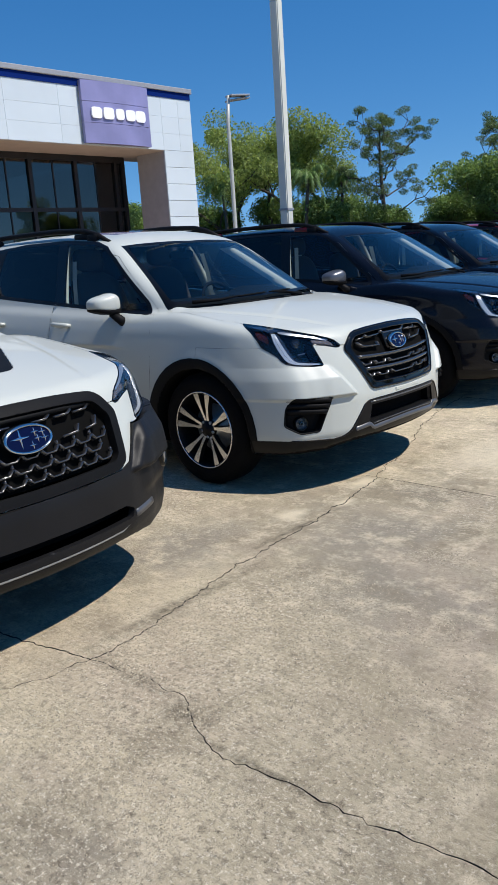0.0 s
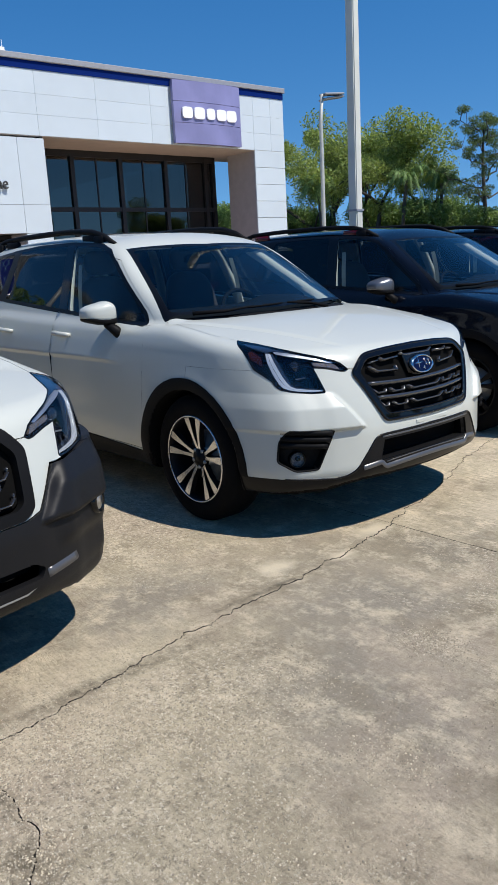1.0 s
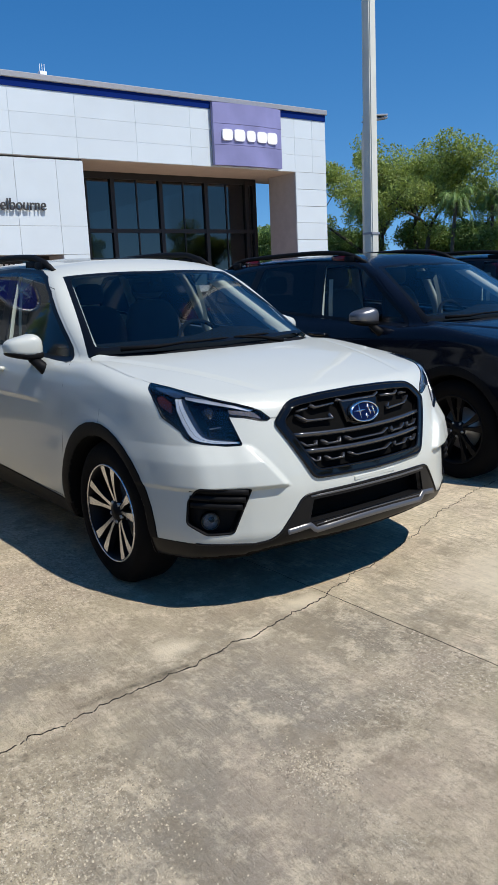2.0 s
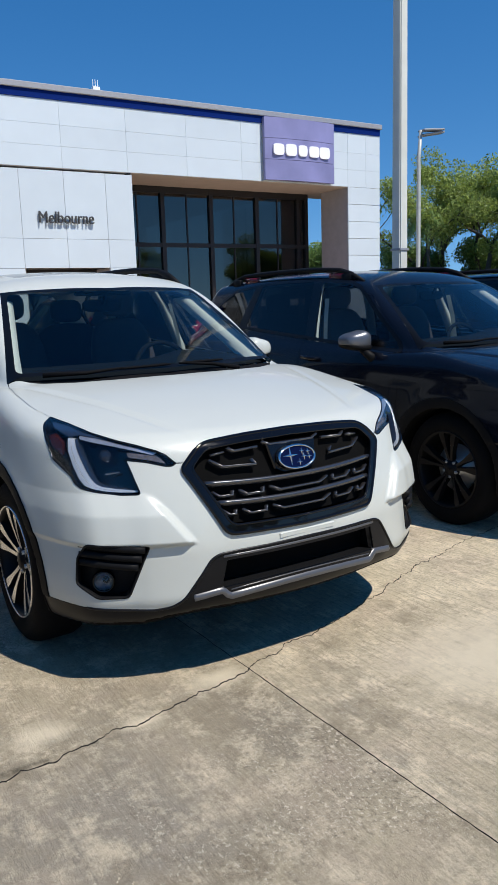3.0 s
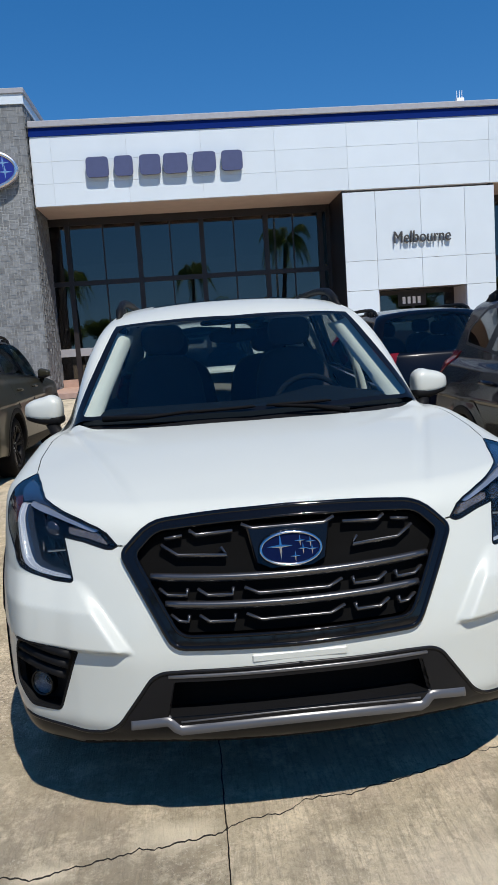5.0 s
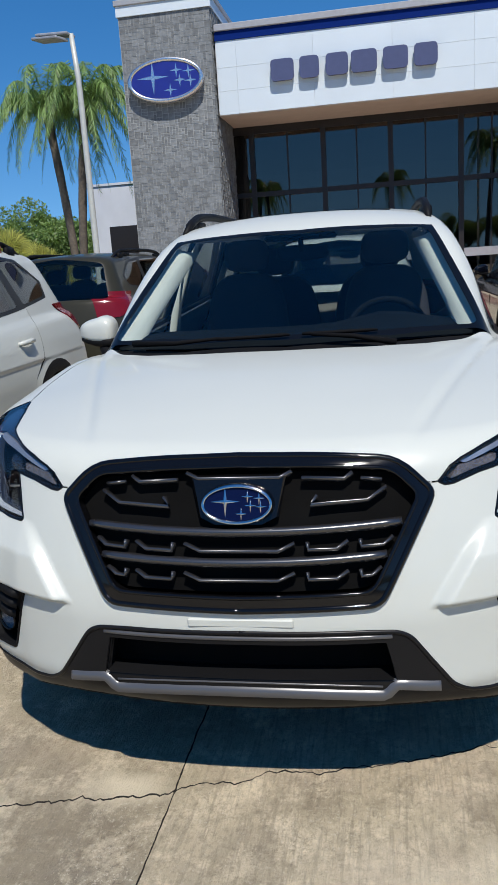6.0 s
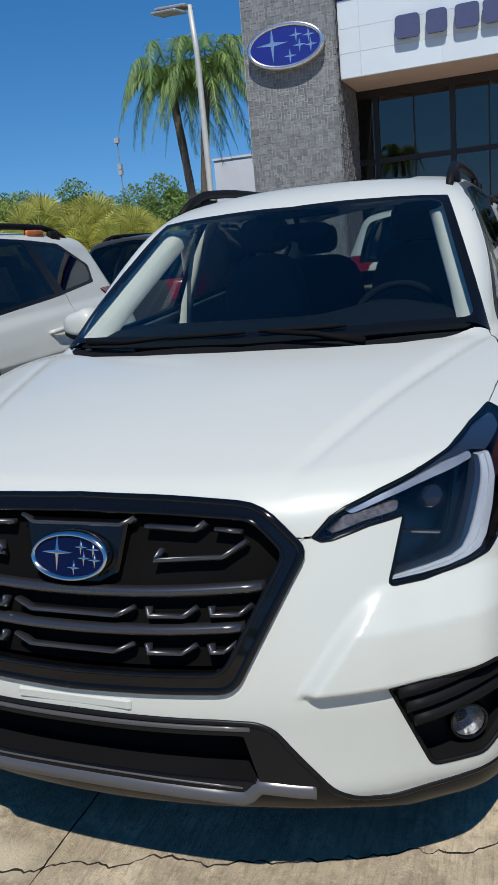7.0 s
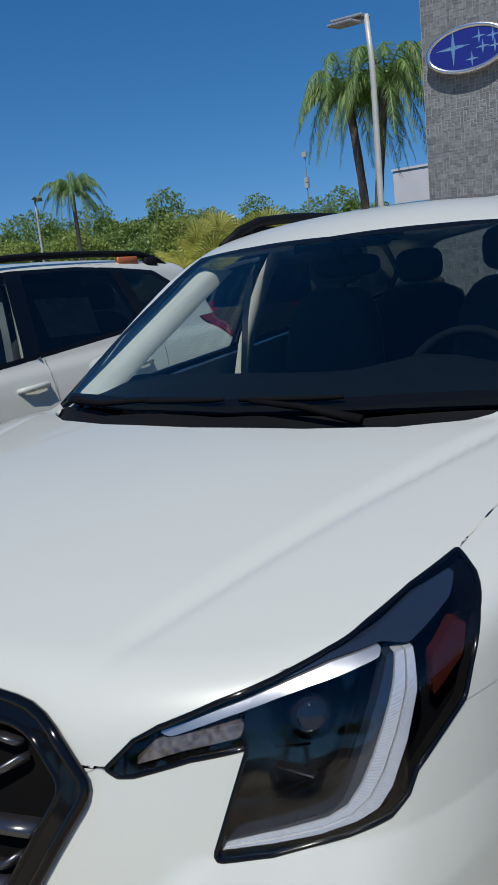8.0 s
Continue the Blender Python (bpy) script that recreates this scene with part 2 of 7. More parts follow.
def surface_mesh(f, ax, ay, az):
    """The skin f = 0 over a grid of uneven steps, as a bmesh whose vertices lie on it."""
    shape = (len(ax), len(ay), len(az))
    grid = np.stack(np.meshgrid(ax, ay, az, indexing="ij"), -1)
    v = f(grid.reshape(-1, 3)).reshape(shape)
    acc, cnt = np.zeros((shape[0] - 1, shape[1] - 1, shape[2] - 1, 3)), np.zeros((shape[0] - 1, shape[1] - 1, shape[2] - 1))
    edges = []
    for k in range(3):
        lo = tuple(slice(None, -1) if j == k else slice(None) for j in range(3))
        hi = tuple(slice(1, None) if j == k else slice(None) for j in range(3))
        a, b = v[lo], v[hi]
        idx = np.argwhere((a < 0) != (b < 0))
        ia = tuple(idx.T)
        t = (a[ia] / (a[ia] - b[ia]))[:, None]
        p = grid[lo][ia] * (1 - t) + grid[hi][ia] * t
        others = [j for j in range(3) if j != k]
        for s in (0, 1):
            for r in (0, 1):
                c = idx.copy()
                c[:, others[0]] -= s
                c[:, others[1]] -= r
                ok = np.all((c >= 0) & (c < np.array(cnt.shape)), 1)
                np.add.at(acc, tuple(c[ok].T), p[ok])
                np.add.at(cnt, tuple(c[ok].T), 1)
        edges.append((idx, a[ia] < 0, others))
    live = cnt > 0
    number = np.full(cnt.shape, -1)
    number[live] = np.arange(live.sum())
    p = acc[live] / cnt[live][:, None]
    for _ in range(6):
        fp = f(p)
        g = np.stack([(f(p + e) - f(p - e)) / 0.002 for e in np.eye(3) * 0.001], 1)
        d = fp[:, None] * g / np.maximum((g * g).sum(1), 0.05)[:, None]
        p = p - d.clip(-0.02, 0.02)
    faces = []
    for k, (idx, inside, o) in enumerate(edges):
        ok = np.all([(idx[:, o[0]] > 0), (idx[:, o[1]] > 0), idx[:, o[0]] < cnt.shape[o[0]], idx[:, o[1]] < cnt.shape[o[1]]], 0)
        idx, inside = idx[ok], inside[ok]
        quad = []
        for s, r in ((1, 1), (0, 1), (0, 0), (1, 0)):
            c = idx.copy()
            c[:, o[0]] -= s
            c[:, o[1]] -= r
            quad.append(number[tuple(c.T)])
        quad = np.stack(quad, 1)
        flip = inside if k != 1 else ~inside
        faces += np.where(flip[:, None], quad, quad[:, ::-1]).tolist()
    me = bpy.data.meshes.new("skin")
    me.from_pydata(p.tolist(), [], faces)
    bm = bmesh.new()
    bm.from_mesh(me)
    bpy.data.meshes.remove(me)
    return bm


def inside(poly, x, y):
    hit = False
    for (x0, y0), (x1, y1) in zip(poly, poly[1:] + poly[:1]):
        if (y0 > y) != (y1 > y) and x < (x1 - x0) * (y - y0) / (y1 - y0) + x0:
            hit = not hit
    return hit


def rounded(poly, r, n=4):
    """A 2D outline with its corners rounded; r is one radius or one for each corner."""
    out, k = [], len(poly)
    for i in range(k):
        p, a, b = Vector(poly[i]), Vector(poly[i - 1]), Vector(poly[(i + 1) % k])
        ri = r[i] if hasattr(r, "__len__") else r
        if ri <= 0:
            out.append(tuple(p))
            continue
        ea, eb = (a - p), (b - p)
        t = min(ri, ea.length * 0.48, eb.length * 0.48)
        s, e = p + ea.normalized() * t, p + eb.normalized() * t
        for j in range(n + 1):
            q = j / n
            out.append(tuple(s * (1 - q) ** 2 + p * 2 * q * (1 - q) + e * q * q))
    return out


def cut(bm, poly, way, facing=0.1, near=0.045, keep=False):
    """Cuts an outline out of a skin, seen along `way`, and returns the piece as a bmesh of its own. poly: 2D, in the frame of view_axes(way)."""
    way = Vector(way).normalized()
    u, w = view_axes(way)
    poly = [tuple(p) for p in poly]
    n = len(poly)
    pu, pw = [p[0] for p in poly], [p[1] for p in poly]
    lo, hi = (min(pu) - 0.12, min(pw) - 0.12), (max(pu) + 0.12, max(pw) + 0.12)

    def close(f):
        if f.normal.dot(way) < facing - 0.1:
            return False
        c = f.calc_center_median()
        return lo[0] < c.dot(u) < hi[0] and lo[1] < c.dot(w) < hi[1]

    near_faces = {f for f in bm.faces if close(f)}
    for i in range(n):
        a, b = Vector(poly[i]), Vector(poly[(i + 1) % n])
        e = b - a
        ln = e.length
        if ln < 1e-5:
            continue
        e /= ln
        nrm = Vector((-e.y, e.x))
        geom = []
        for f in near_faces:
            c = f.calc_center_median()
            q = Vector((c.dot(u), c.dot(w))) - a
            s = q.dot(e)
            if -near < s < ln + near and abs(q.dot(nrm)) < near + 0.01:
                geom.append(f)
        if not geom:
            continue
        geom.sort(key=lambda f: f.index)
        all_geom = list(geom) + list({x for f in geom for x in f.edges}) + list({x for f in geom for x in f.verts})
        got = bmesh.ops.bisect_plane(bm, geom=all_geom, dist=1e-5, plane_co=a.x * u + a.y * w, plane_no=nrm.x * u + nrm.y * w)
        near_faces.difference_update(geom)
        near_faces.update(f for f in got["geom"] if isinstance(f, bmesh.types.BMFace))
        near_faces.update(f for f in geom if f.is_valid)
    took = []
    bm.normal_update()
    for f in bm.faces:
        if f.normal.dot(way) > facing:
            c = f.calc_center_median()
            if inside(poly, c.dot(u), c.dot(w)):
                took.append(f)
    piece = lifted(took)
    if not keep:
        bmesh.ops.delete(bm, geom=took, context="FACES")
    return piece


def view_axes(way):
    """The picture axes of a view along -way: to its right, and up."""
    way = Vector(way).normalized()
    right = Vector((0, 0, 1)).cross(way) if abs(way.z) < 0.99 else Vector((0, 1, 0))
    right.normalize()
    return right, way.cross(right)


def onto(way, pts):
    """3D points as 2D in the frame of view_axes(way)."""
    u, w = view_axes(way)
    return [(Vector(p).dot(u), Vector(p).dot(w)) for p in pts]


def lifted(faces, offset=0.0):
    """A new bmesh of some faces of another, moved out along their normals."""
    out, made = bmesh.new(), {}
    for f in faces:
        for v in f.verts:
            if v not in made:
                made[v] = out.verts.new(v.co + v.normal * offset)
    for f in faces:
        try:
            out.faces.new([made[v] for v in f.verts])
        except ValueError:
            pass
    out.normal_update()
    return out


def shifted(bm, offset):
    bm.normal_update()
    moves = [(v, v.co + v.normal * offset) for v in bm.verts]
    for v, c in moves:
        v.co = c
    return bm


def tidy(bm):
    """Melts the slivers that cutting leaves."""
    bmesh.ops.remove_doubles(bm, verts=list(bm.verts), dist=4e-4)
    bmesh.ops.dissolve_degenerate(bm, edges=list(bm.edges), dist=2e-4)
    for f in [f for f in bm.faces if f.calc_area() < 1e-8]:
        bm.faces.remove(f)
    return bm


def rim(bm, depth=0.012, gap=0.0015, way=None, middle=True):
    """Gives a panel its thickness at the open edges, and draws them in by the width of the shut line."""
    tidy(bm)
    bm.normal_update()
    open_edges = [e for e in bm.edges if e.is_boundary and not (middle and all(abs(v.co.y) < 1e-4 for v in e.verts))]
    pull = {}
    for e in open_edges:
        f = e.link_faces[0]
        mid = (e.verts[0].co + e.verts[1].co) / 2
        d = e.verts[1].co - e.verts[0].co
        t = f.normal.cross(d)
        if t.length < 1e-9:
            continue
        t.normalize()
        if t.dot(f.calc_center_median() - mid) < 0:
            t = -t
        for v in e.verts:
            pull[v] = pull.get(v, Vector()) + t
    normal = {v: sum((f.normal * (f.calc_area() + 1e-9) for f in v.link_faces), Vector()).normalized() for v in pull}
    for v, t in pull.items():
        if t.length > 1e-6:
            on_mid = middle and abs(v.co.y) < 1e-4
            v.co += t.normalized() * gap
            if on_mid:
                v.co.y = 0
    top, low = {}, {}
    for v in pull:
        top[v] = bm.verts.new(v.co)
        low[v] = bm.verts.new(v.co + (Vector(way) * depth if way is not None else -normal[v] * depth))
    for e in open_edges:
        a, b = e.verts
        if a not in top or b not in top:
            continue
        f = e.link_faces[0]
        loop = [l for l in f.loops if l.edge == e][0]
        a, b = loop.vert, loop.link_loop_next.vert
        bm.faces.new((top[b], top[a], low[a], low[b]))
    bm.normal_update()
    return bm


def walls(bm, way, depth):
    """Walls that hang from a skin's open edges along a direction."""
    out = bmesh.new()
    for e in bm.edges:
        if e.is_boundary:
            loop = e.link_loops[0]
            a, b = loop.vert.co, loop.link_loop_next.vert.co
            d = Vector(way) * depth
            out.faces.new([out.verts.new(p) for p in (b, a, a + d, b + d)])
    bmesh.ops.remove_doubles(out, verts=out.verts, dist=1e-5)
    out.normal_update()
    return out


def seal(bm, depth):
    """A narrow wall that follows the skin's slope inwards along its open edges."""
    bm.normal_update()
    out = bmesh.new()
    for e in bm.edges:
        if e.is_boundary:
            loop = e.link_loops[0]
            a, b = loop.vert, loop.link_loop_next.vert
            out.faces.new([out.verts.new(p) for p in (b.co, a.co, a.co - a.normal * depth, b.co - b.normal * depth)])
    bmesh.ops.remove_doubles(out, verts=out.verts, dist=1e-5)
    out.normal_update()
    return out


def both_sides(bm):
    """A half body with its mirror image across y = 0, sewn together."""
    dup = bmesh.ops.duplicate(bm, geom=list(bm.verts) + list(bm.edges) + list(bm.faces))["geom"]
    vs = [g for g in dup if isinstance(g, bmesh.types.BMVert)]
    fs = [g for g in dup if isinstance(g, bmesh.types.BMFace)]
    for v in vs:
        v.co.y = -v.co.y
    bmesh.ops.reverse_faces(bm, faces=fs)
    mid = [v for v in bm.verts if abs(v.co.y) < 2e-4]
    bmesh.ops.remove_doubles(bm, verts=mid, dist=3e-4)
    return bm


def flipped(bm):
    out = bm.copy()
    for v in out.verts:
        v.co.y = -v.co.y
    bmesh.ops.reverse_faces(out, faces=list(out.faces))
    return out

# ---- cars: bodies in their own frame, x forward from the front axle, y to the car's left ----
def arch_cut(f, x, y, z, axles, radius, depth=0.48):
    for ax in axles:
        r = radius - np.hypot(x - ax, z - 0.35)
        f = smax(f, np.minimum(r, y - depth), 0.012)
    return f


def suv_skin(p):
    """A tall compact sport utility body, negative inside."""
    x, y, z = p[:, 0], np.abs(p[:, 1]), p[:, 2]
    nose = suv_nose(z)
    nose = nose + np.maximum(0.908 - nose, 0) * (z < 0.33) * 0.65 * step(y, 0.40, 0.66)
    fold = 0.034 * step(z, 0.556, 0.580) * step((y - 0.452) * 0.827 - (z - 0.572) * 0.562, -0.004, 0.036) * np.clip((0.752 - z) / 0.075, 0, 1)
    front = (x - nose - fold + suv_drop(y)) * 0.92
    side = y - suv_width(z) + 0.05 * step(x, 0.1, 1.1) + 0.045 * step(-x, 2.4, 3.9)
    side = side - 0.012 * np.exp(-((np.hypot(x, z - 0.35) - 0.43) / 0.07) ** 2) - 0.012 * np.exp(-((np.hypot(x + 2.67, z - 0.35) - 0.43) / 0.07) ** 2)
    tail = suv_tail(z) + 0.20 * (y / 0.85) ** 3 - x
    ridge = 0.405 + 0.31 * (0.70 - x)
    hood = suv_hood(x) - (0.040 - 0.022 * step(-x, -0.2, 0.3)) * (y / 0.75) ** 2.4 + (0.004 * (1 - step(y, ridge - 0.018, ridge + 0.018)) - 0.0045 * np.exp(-((y - ridge - 0.024) / 0.016) ** 2)) * step(-x, -0.8, -0.5)
    low = smax(front, side, 0.11)
    low = smax(low, tail, 0.14)
    low = smax(low, z - hood, 0.055)
    low = smax(low, suv_sill(x) - z, 0.03)
    screen = (x + 0.19 + 1.69 * (z - 1.096) + 0.16 * (y / 0.73) ** 2) * 0.53
    wall = (y - (0.815 - 0.40 * (z - 1.08) - 0.09 * step(x, -0.9, -0.2) - 0.05 * step(-x, 2.3, 3.7))) * 0.93
    back = suv_tail(z) + 0.04 + 0.16 * (y / 0.7) ** 2.5 - x
    top = z - (suv_roof(x) - 0.05 * (y / 0.6) ** 2.4)
    cab = smax(screen, wall, 0.05)
    cab = smax(cab, back, 0.10)
    cab = smax(cab, top, 0.075)
    cab = smax(cab, 0.85 - z, 0.02)
    f = smin(low, cab, 0.025)
    return arch_cut(f, x, y, z, (0.0, -2.67), 0.385)


suv_nose = curve((0.18, 0.55), (0.235, 0.72), (0.285, 0.865), (0.33, 0.908), (0.40, 0.918), (0.52, 0.918), (0.60, 0.908), (0.72, 0.876), (0.82, 0.840), (0.90, 0.808), (1.0, 0.75), (1.2, 0.6))
suv_drop = curve((-0.1, 0.0), (0.0, 0.0), (0.2, 0.010), (0.385, 0.040), (0.46, 0.058), (0.61, 0.124), (0.67, 0.165), (0.73, 0.205), (0.787, 0.252), (0.82, 0.300), (0.86, 0.38), (0.90, 0.50), (1.0, 0.90))
suv_width = curve((0.18, 0.83), (0.26, 0.865), (0.36, 0.895), (0.50, 0.905), (0.70, 0.905), (0.86, 0.895), (0.95, 0.880), (1.03, 0.853), (1.15, 0.80))
suv_tail = curve((0.2, -3.66), (0.45, -3.73), (0.75, -3.72), (1.0, -3.66), (1.35, -3.50), (1.65, -3.32))
suv_hood = curve((-3.9, 1.15), (-2.5, 1.13), (-0.6, 1.08), (-0.25, 1.085), (-0.08, 1.078), (0.1, 1.063), (0.3, 1.036), (0.6, 0.978), (0.78, 0.930), (0.88, 0.885), (1.0, 0.80))
suv_roof = curve((-3.8, 1.545), (-3.3, 1.595), (-2.6, 1.636), (-1.9, 1.642), (-1.3, 1.612), (-0.9, 1.556), (-0.5, 1.44))
suv_sill = curve((-3.8, 0.36), (-3.2, 0.30), (-2.2, 0.24), (-0.5, 0.235), (0.3, 0.235), (0.9, 0.245), (1.0, 0.25))


def wheel_parts(rim_mat_key, black=False, radius=0.352, wide=0.225, rr=0.240):
    """Tyre, rim barrel, spokes, cap and brake disc, with the outer face at +y."""
    out = []
    w = wide / 2
    bm = lathe(bmesh.new(), [(rr, w - 0.012), (rr + 0.012, w - 0.002), (rr + 0.05, w + 0.004), (radius - 0.035, w - 0.002), (radius - 0.012, w - 0.018), (radius, w - 0.045), (radius + 0.001, 0),
                             (radius, -w + 0.045), (radius - 0.012, -w + 0.018), (rr + 0.05, -w), (rr, -w + 0.012)], 56)
    out.append(("tyre", bm, "rubber"))
    bm = lathe(bmesh.new(), [(rr + 0.004, w - 0.008), (rr - 0.004, w - 0.004), (rr - 0.012, w - 0.010), (rr - 0.018, w - 0.03), (rr - 0.028, w - 0.07), (rr - 0.03, -w + 0.02), (0.05, -w + 0.02)], 56)
    out.append(("rim", bm, "blackrim"))
    bm = lathe(bmesh.new(), [(rr + 0.003, w - 0.006), (rr + 0.001, w - 0.001), (rr - 0.004, w - 0.001), (rr - 0.006, w - 0.008)], 56)
    out.append(("rim_lip", bm, rim_mat_key))
    bm = lathe(bmesh.new(), [(0.15, w - 0.115), (0.15, w - 0.10), (0.07, w - 0.10), (0.065, w - 0.06), (0.0005, w - 0.06)], 40)
    out.append(("brake_disc", bm, "steel"))
    for k in range(5):
        flank, face = bmesh.new(), bmesh.new()
        for s in (-1, 1):
            a0, a1 = radians(90 + 72 * k + s * 10), radians(90 + 72 * k + s * 12.5)
            rows, tops = [], []
            for i in range(9):
                t = i / 8
                r = 0.036 + t * (rr - 0.006 - 0.036)
                a = a0 + (a1 - a0) * t
                half = 0.0095 - 0.0005 * math.sin(math.pi * min(1.0, t * 1.6)) + 0.0105 * float(step(np.float64(t), 0.40, 0.95))
                y = w - 0.028 + 0.020 * t - 0.016 * (1 - t) ** 2
                c, sn = math.cos(a), math.sin(a)
                ring = [Vector((r * c - o * sn, yy, r * sn + o * c)) for o, yy in ((-half - 0.005, y - 0.03), (-half, y), (half, y), (half + 0.005, y - 0.03))]
                rows.append([flank.verts.new(p) for p in ring])
                tops.append([face.verts.new(p + Vector((0, 0.0006, 0))) for p in ring[1:3]])
            for p, q in zip(rows, rows[1:]):
                for j in (0, 2):
                    flank.faces.new((p[j], q[j], q[j + 1], p[j + 1]))
            for p, q in zip(tops, tops[1:]):
                face.faces.new((p[0], q[0], q[1], p[1]))
        out.append(("spoke", flank, "blackrim"))
        out.append(("spoke_face", face, rim_mat_key))
    bm = lathe(bmesh.new(), [(0.062, w - 0.06), (0.058, w - 0.040), (0.034, w - 0.034), (0.032, w - 0.028), (0.0005, w - 0.026)], 24)
    out.append(("centre_cap", bm, "blackrim"))
    for k in range(5):
        a = radians(90 + 36 + 72 * k)
        out.append(("wheel_nut", lathe(bmesh.new(), [(0.010, w - 0.05), (0.010, w - 0.034), (0.0005, w - 0.032)], 8, centre=(0.050 * math.cos(a), 0, 0.050 * math.sin(a))), "steel"))
    for n, bm, k in out:
        bmesh.ops.recalc_face_normals(bm, faces=bm.faces)
    return out


def star(bm, x, cy, cz, r, squash=1.0, inner=0.16):
    """A raised four-pointed star in the y-z plane."""
    tip = bm.verts.new((x + 0.004, cy, cz))
    ring = []
    for k in range(8):
        a = math.pi / 4 * k
        q = r if k % 2 == 0 else r * inner
        ring.append(bm.verts.new((x, cy + q * math.cos(a), cz + q * squash * math.sin(a))))
    for k in range(8):
        bm.faces.new((tip, ring[k], ring[(k + 1) % 8]))


def emblem_parts(x, z, ry, rz, deep=0.012):
    """An oval badge: rim, enamel and six small stars."""
    out = []
    bm = bmesh.new()
    n = 40
    prof = [(1.0, -deep), (1.0, deep * 0.5), (0.95, deep), (0.90, deep * 0.6), (0.895, deep * 0.3)]
    rings = [[bm.verts.new((x + h, ry * r * math.cos(2 * math.pi * k / n), z + rz * (r if r == 1 else 1 - (1 - r) * ry / rz) * math.sin(2 * math.pi * k / n))) for k in range(n)] for r, h in prof]
    for a, b in zip(rings, rings[1:]):
        for k in range(n):
            bm.faces.new((a[k], a[(k + 1) % n], b[(k + 1) % n], b[k]))
    out.append(("badge_rim", bm, "chrome"))
    bm = bmesh.new()
    bm.faces.new([bm.verts.new((x + deep * 0.35, ry * 0.9 * math.cos(2 * math.pi * k / n), z + rz * 0.86 * math.sin(2 * math.pi * k / n))) for k in range(n)])
    out.append(("badge_field", bm, "emblem"))
    bm = bmesh.new()
    star(bm, x + deep * 0.4, -ry * 0.32, z + rz * 0.14, rz * 0.78, 1.0, 0.15)
    out.append(("badge_star", bm, "chrome"))
    for dy, dz in ((0.30, 0.38), (0.62, 0.30), (0.38, -0.06), (0.66, -0.12), (0.12, -0.46)):
        bm = bmesh.new()
        star(bm, x + deep * 0.4, ry * dy, z + rz * dz, rz * 0.32, 1.0, 0.20)
        out.append(("badge_star", bm, "chrome"))
    for _, b, _ in out:
        bmesh.ops.recalc_face_normals(b, faces=b.faces)
    return out


def strip(pts, half, height, way=None):
    """A raised bar with a slanted top along points; half its width, its height along `way`."""
    bm = bmesh.new()
    pts = [Vector(p) for p in pts]
    rows = []
    for i, p in enumerate(pts):
        d = (pts[min(i + 1, len(pts) - 1)] - pts[max(i - 1, 0)]).normalized()
        n = Vector(way)
        s = d.cross(n).normalized()
        rows.append([bm.verts.new(q) for q in (p - s * half, p - s * half * 0.5 + n * height, p + s * half * 0.5 + n * height, p + s * half)])
    for a, b in zip(rows, rows[1:]):
        for j in range(3):
            bm.faces.new((a[j], b[j], b[j + 1], a[j + 1]))
    bm.faces.new(rows[0]), bm.faces.new(rows[-1][::-1])
    bmesh.ops.recalc_face_normals(bm, faces=bm.faces)
    return bm


def steering_wheel(bm, centre, lean=24):
    m = Matrix.Translation(centre) @ Matrix.Rotation(radians(-lean), 4, "Y")
    pts = [m @ Vector((0, 0.185 * math.cos(a), 0.185 * math.sin(a))) for a in (2 * math.pi * k / 28 for k in range(29))]
    tube(bm, pts, 0.015, 8, caps=False)
    for a in (0, 180, 270):
        tube(bm, [m @ Vector((0.02, 0, 0)), m @ Vector((0.0, 0.18 * math.cos(radians(a)), 0.18 * math.sin(radians(a))))], [0.03, 0.014], 6)
    b2 = ellipsoid(bmesh.new(), (0, 0, 0), (0.035, 0.075, 0.065), 12, 8, 0.6)
    for v in b2.verts:
        v.co = m @ v.co
    join(bm, b2)
    return bm


def join(bm, other):
    me = bpy.data.meshes.new("tmp")
    other.to_mesh(me)
    other.free()
    bm.from_mesh(me)
    bpy.data.meshes.remove(me)
    return bm


def seat(bm, x, y, z, wide=0.25, back=0.66, lean=0.22):
    ellipsoid(bm, (x - 0.02, y, z), (0.26, wide, 0.10), 12, 8, 0.55)
    b2 = ellipsoid(bmesh.new(), (0, 0, back / 2), (0.075, wide * 0.95, back / 2), 12, 10, 0.55)
    for v in b2.verts:
        v.co = Vector((x - 0.25 - v.co.z * lean + v.co.x, y + v.co.y * (1 - 0.25 * max(0, v.co.z / back - 0.4)), z + 0.02 + v.co.z))
    join(bm, b2)
    ellipsoid(bm, (x - 0.25 - (back + 0.10) * lean, y, z + back + 0.11), (0.05, 0.125, 0.085), 12, 8, 0.6)
    return bm


SKIN_PANELS = ("bonnet", "front_bumper", "body_side", "roof", "front_door", "rear_door", "windscreen", "windscreen_border", "side_window", "quarter_window", "rear_window", "headlamp_lens", "window_surround",
               "lower_grille_surround", "wheel_arch_trim", "sill_cladding", "bonnet_decal", "sunroof", "pillar_trim", "lip_cladding", "tail_lamp")


def follow_skin(me):
    """Shades a panel by the slope of the whole body, so that shut lines and cuts do not dent the gloss."""
    p = np.empty(len(me.vertices) * 3)
    me.vertices.foreach_get("co", p)
    p = p.reshape(-1, 3)
    g = np.stack([suv_skin(p + e) - suv_skin(p - e) for e in np.eye(3) * 0.004], 1)
    g /= np.maximum(np.linalg.norm(g, axis=1), 1e-9)[:, None]
    me.normals_split_custom_set_from_vertices(g.tolist())


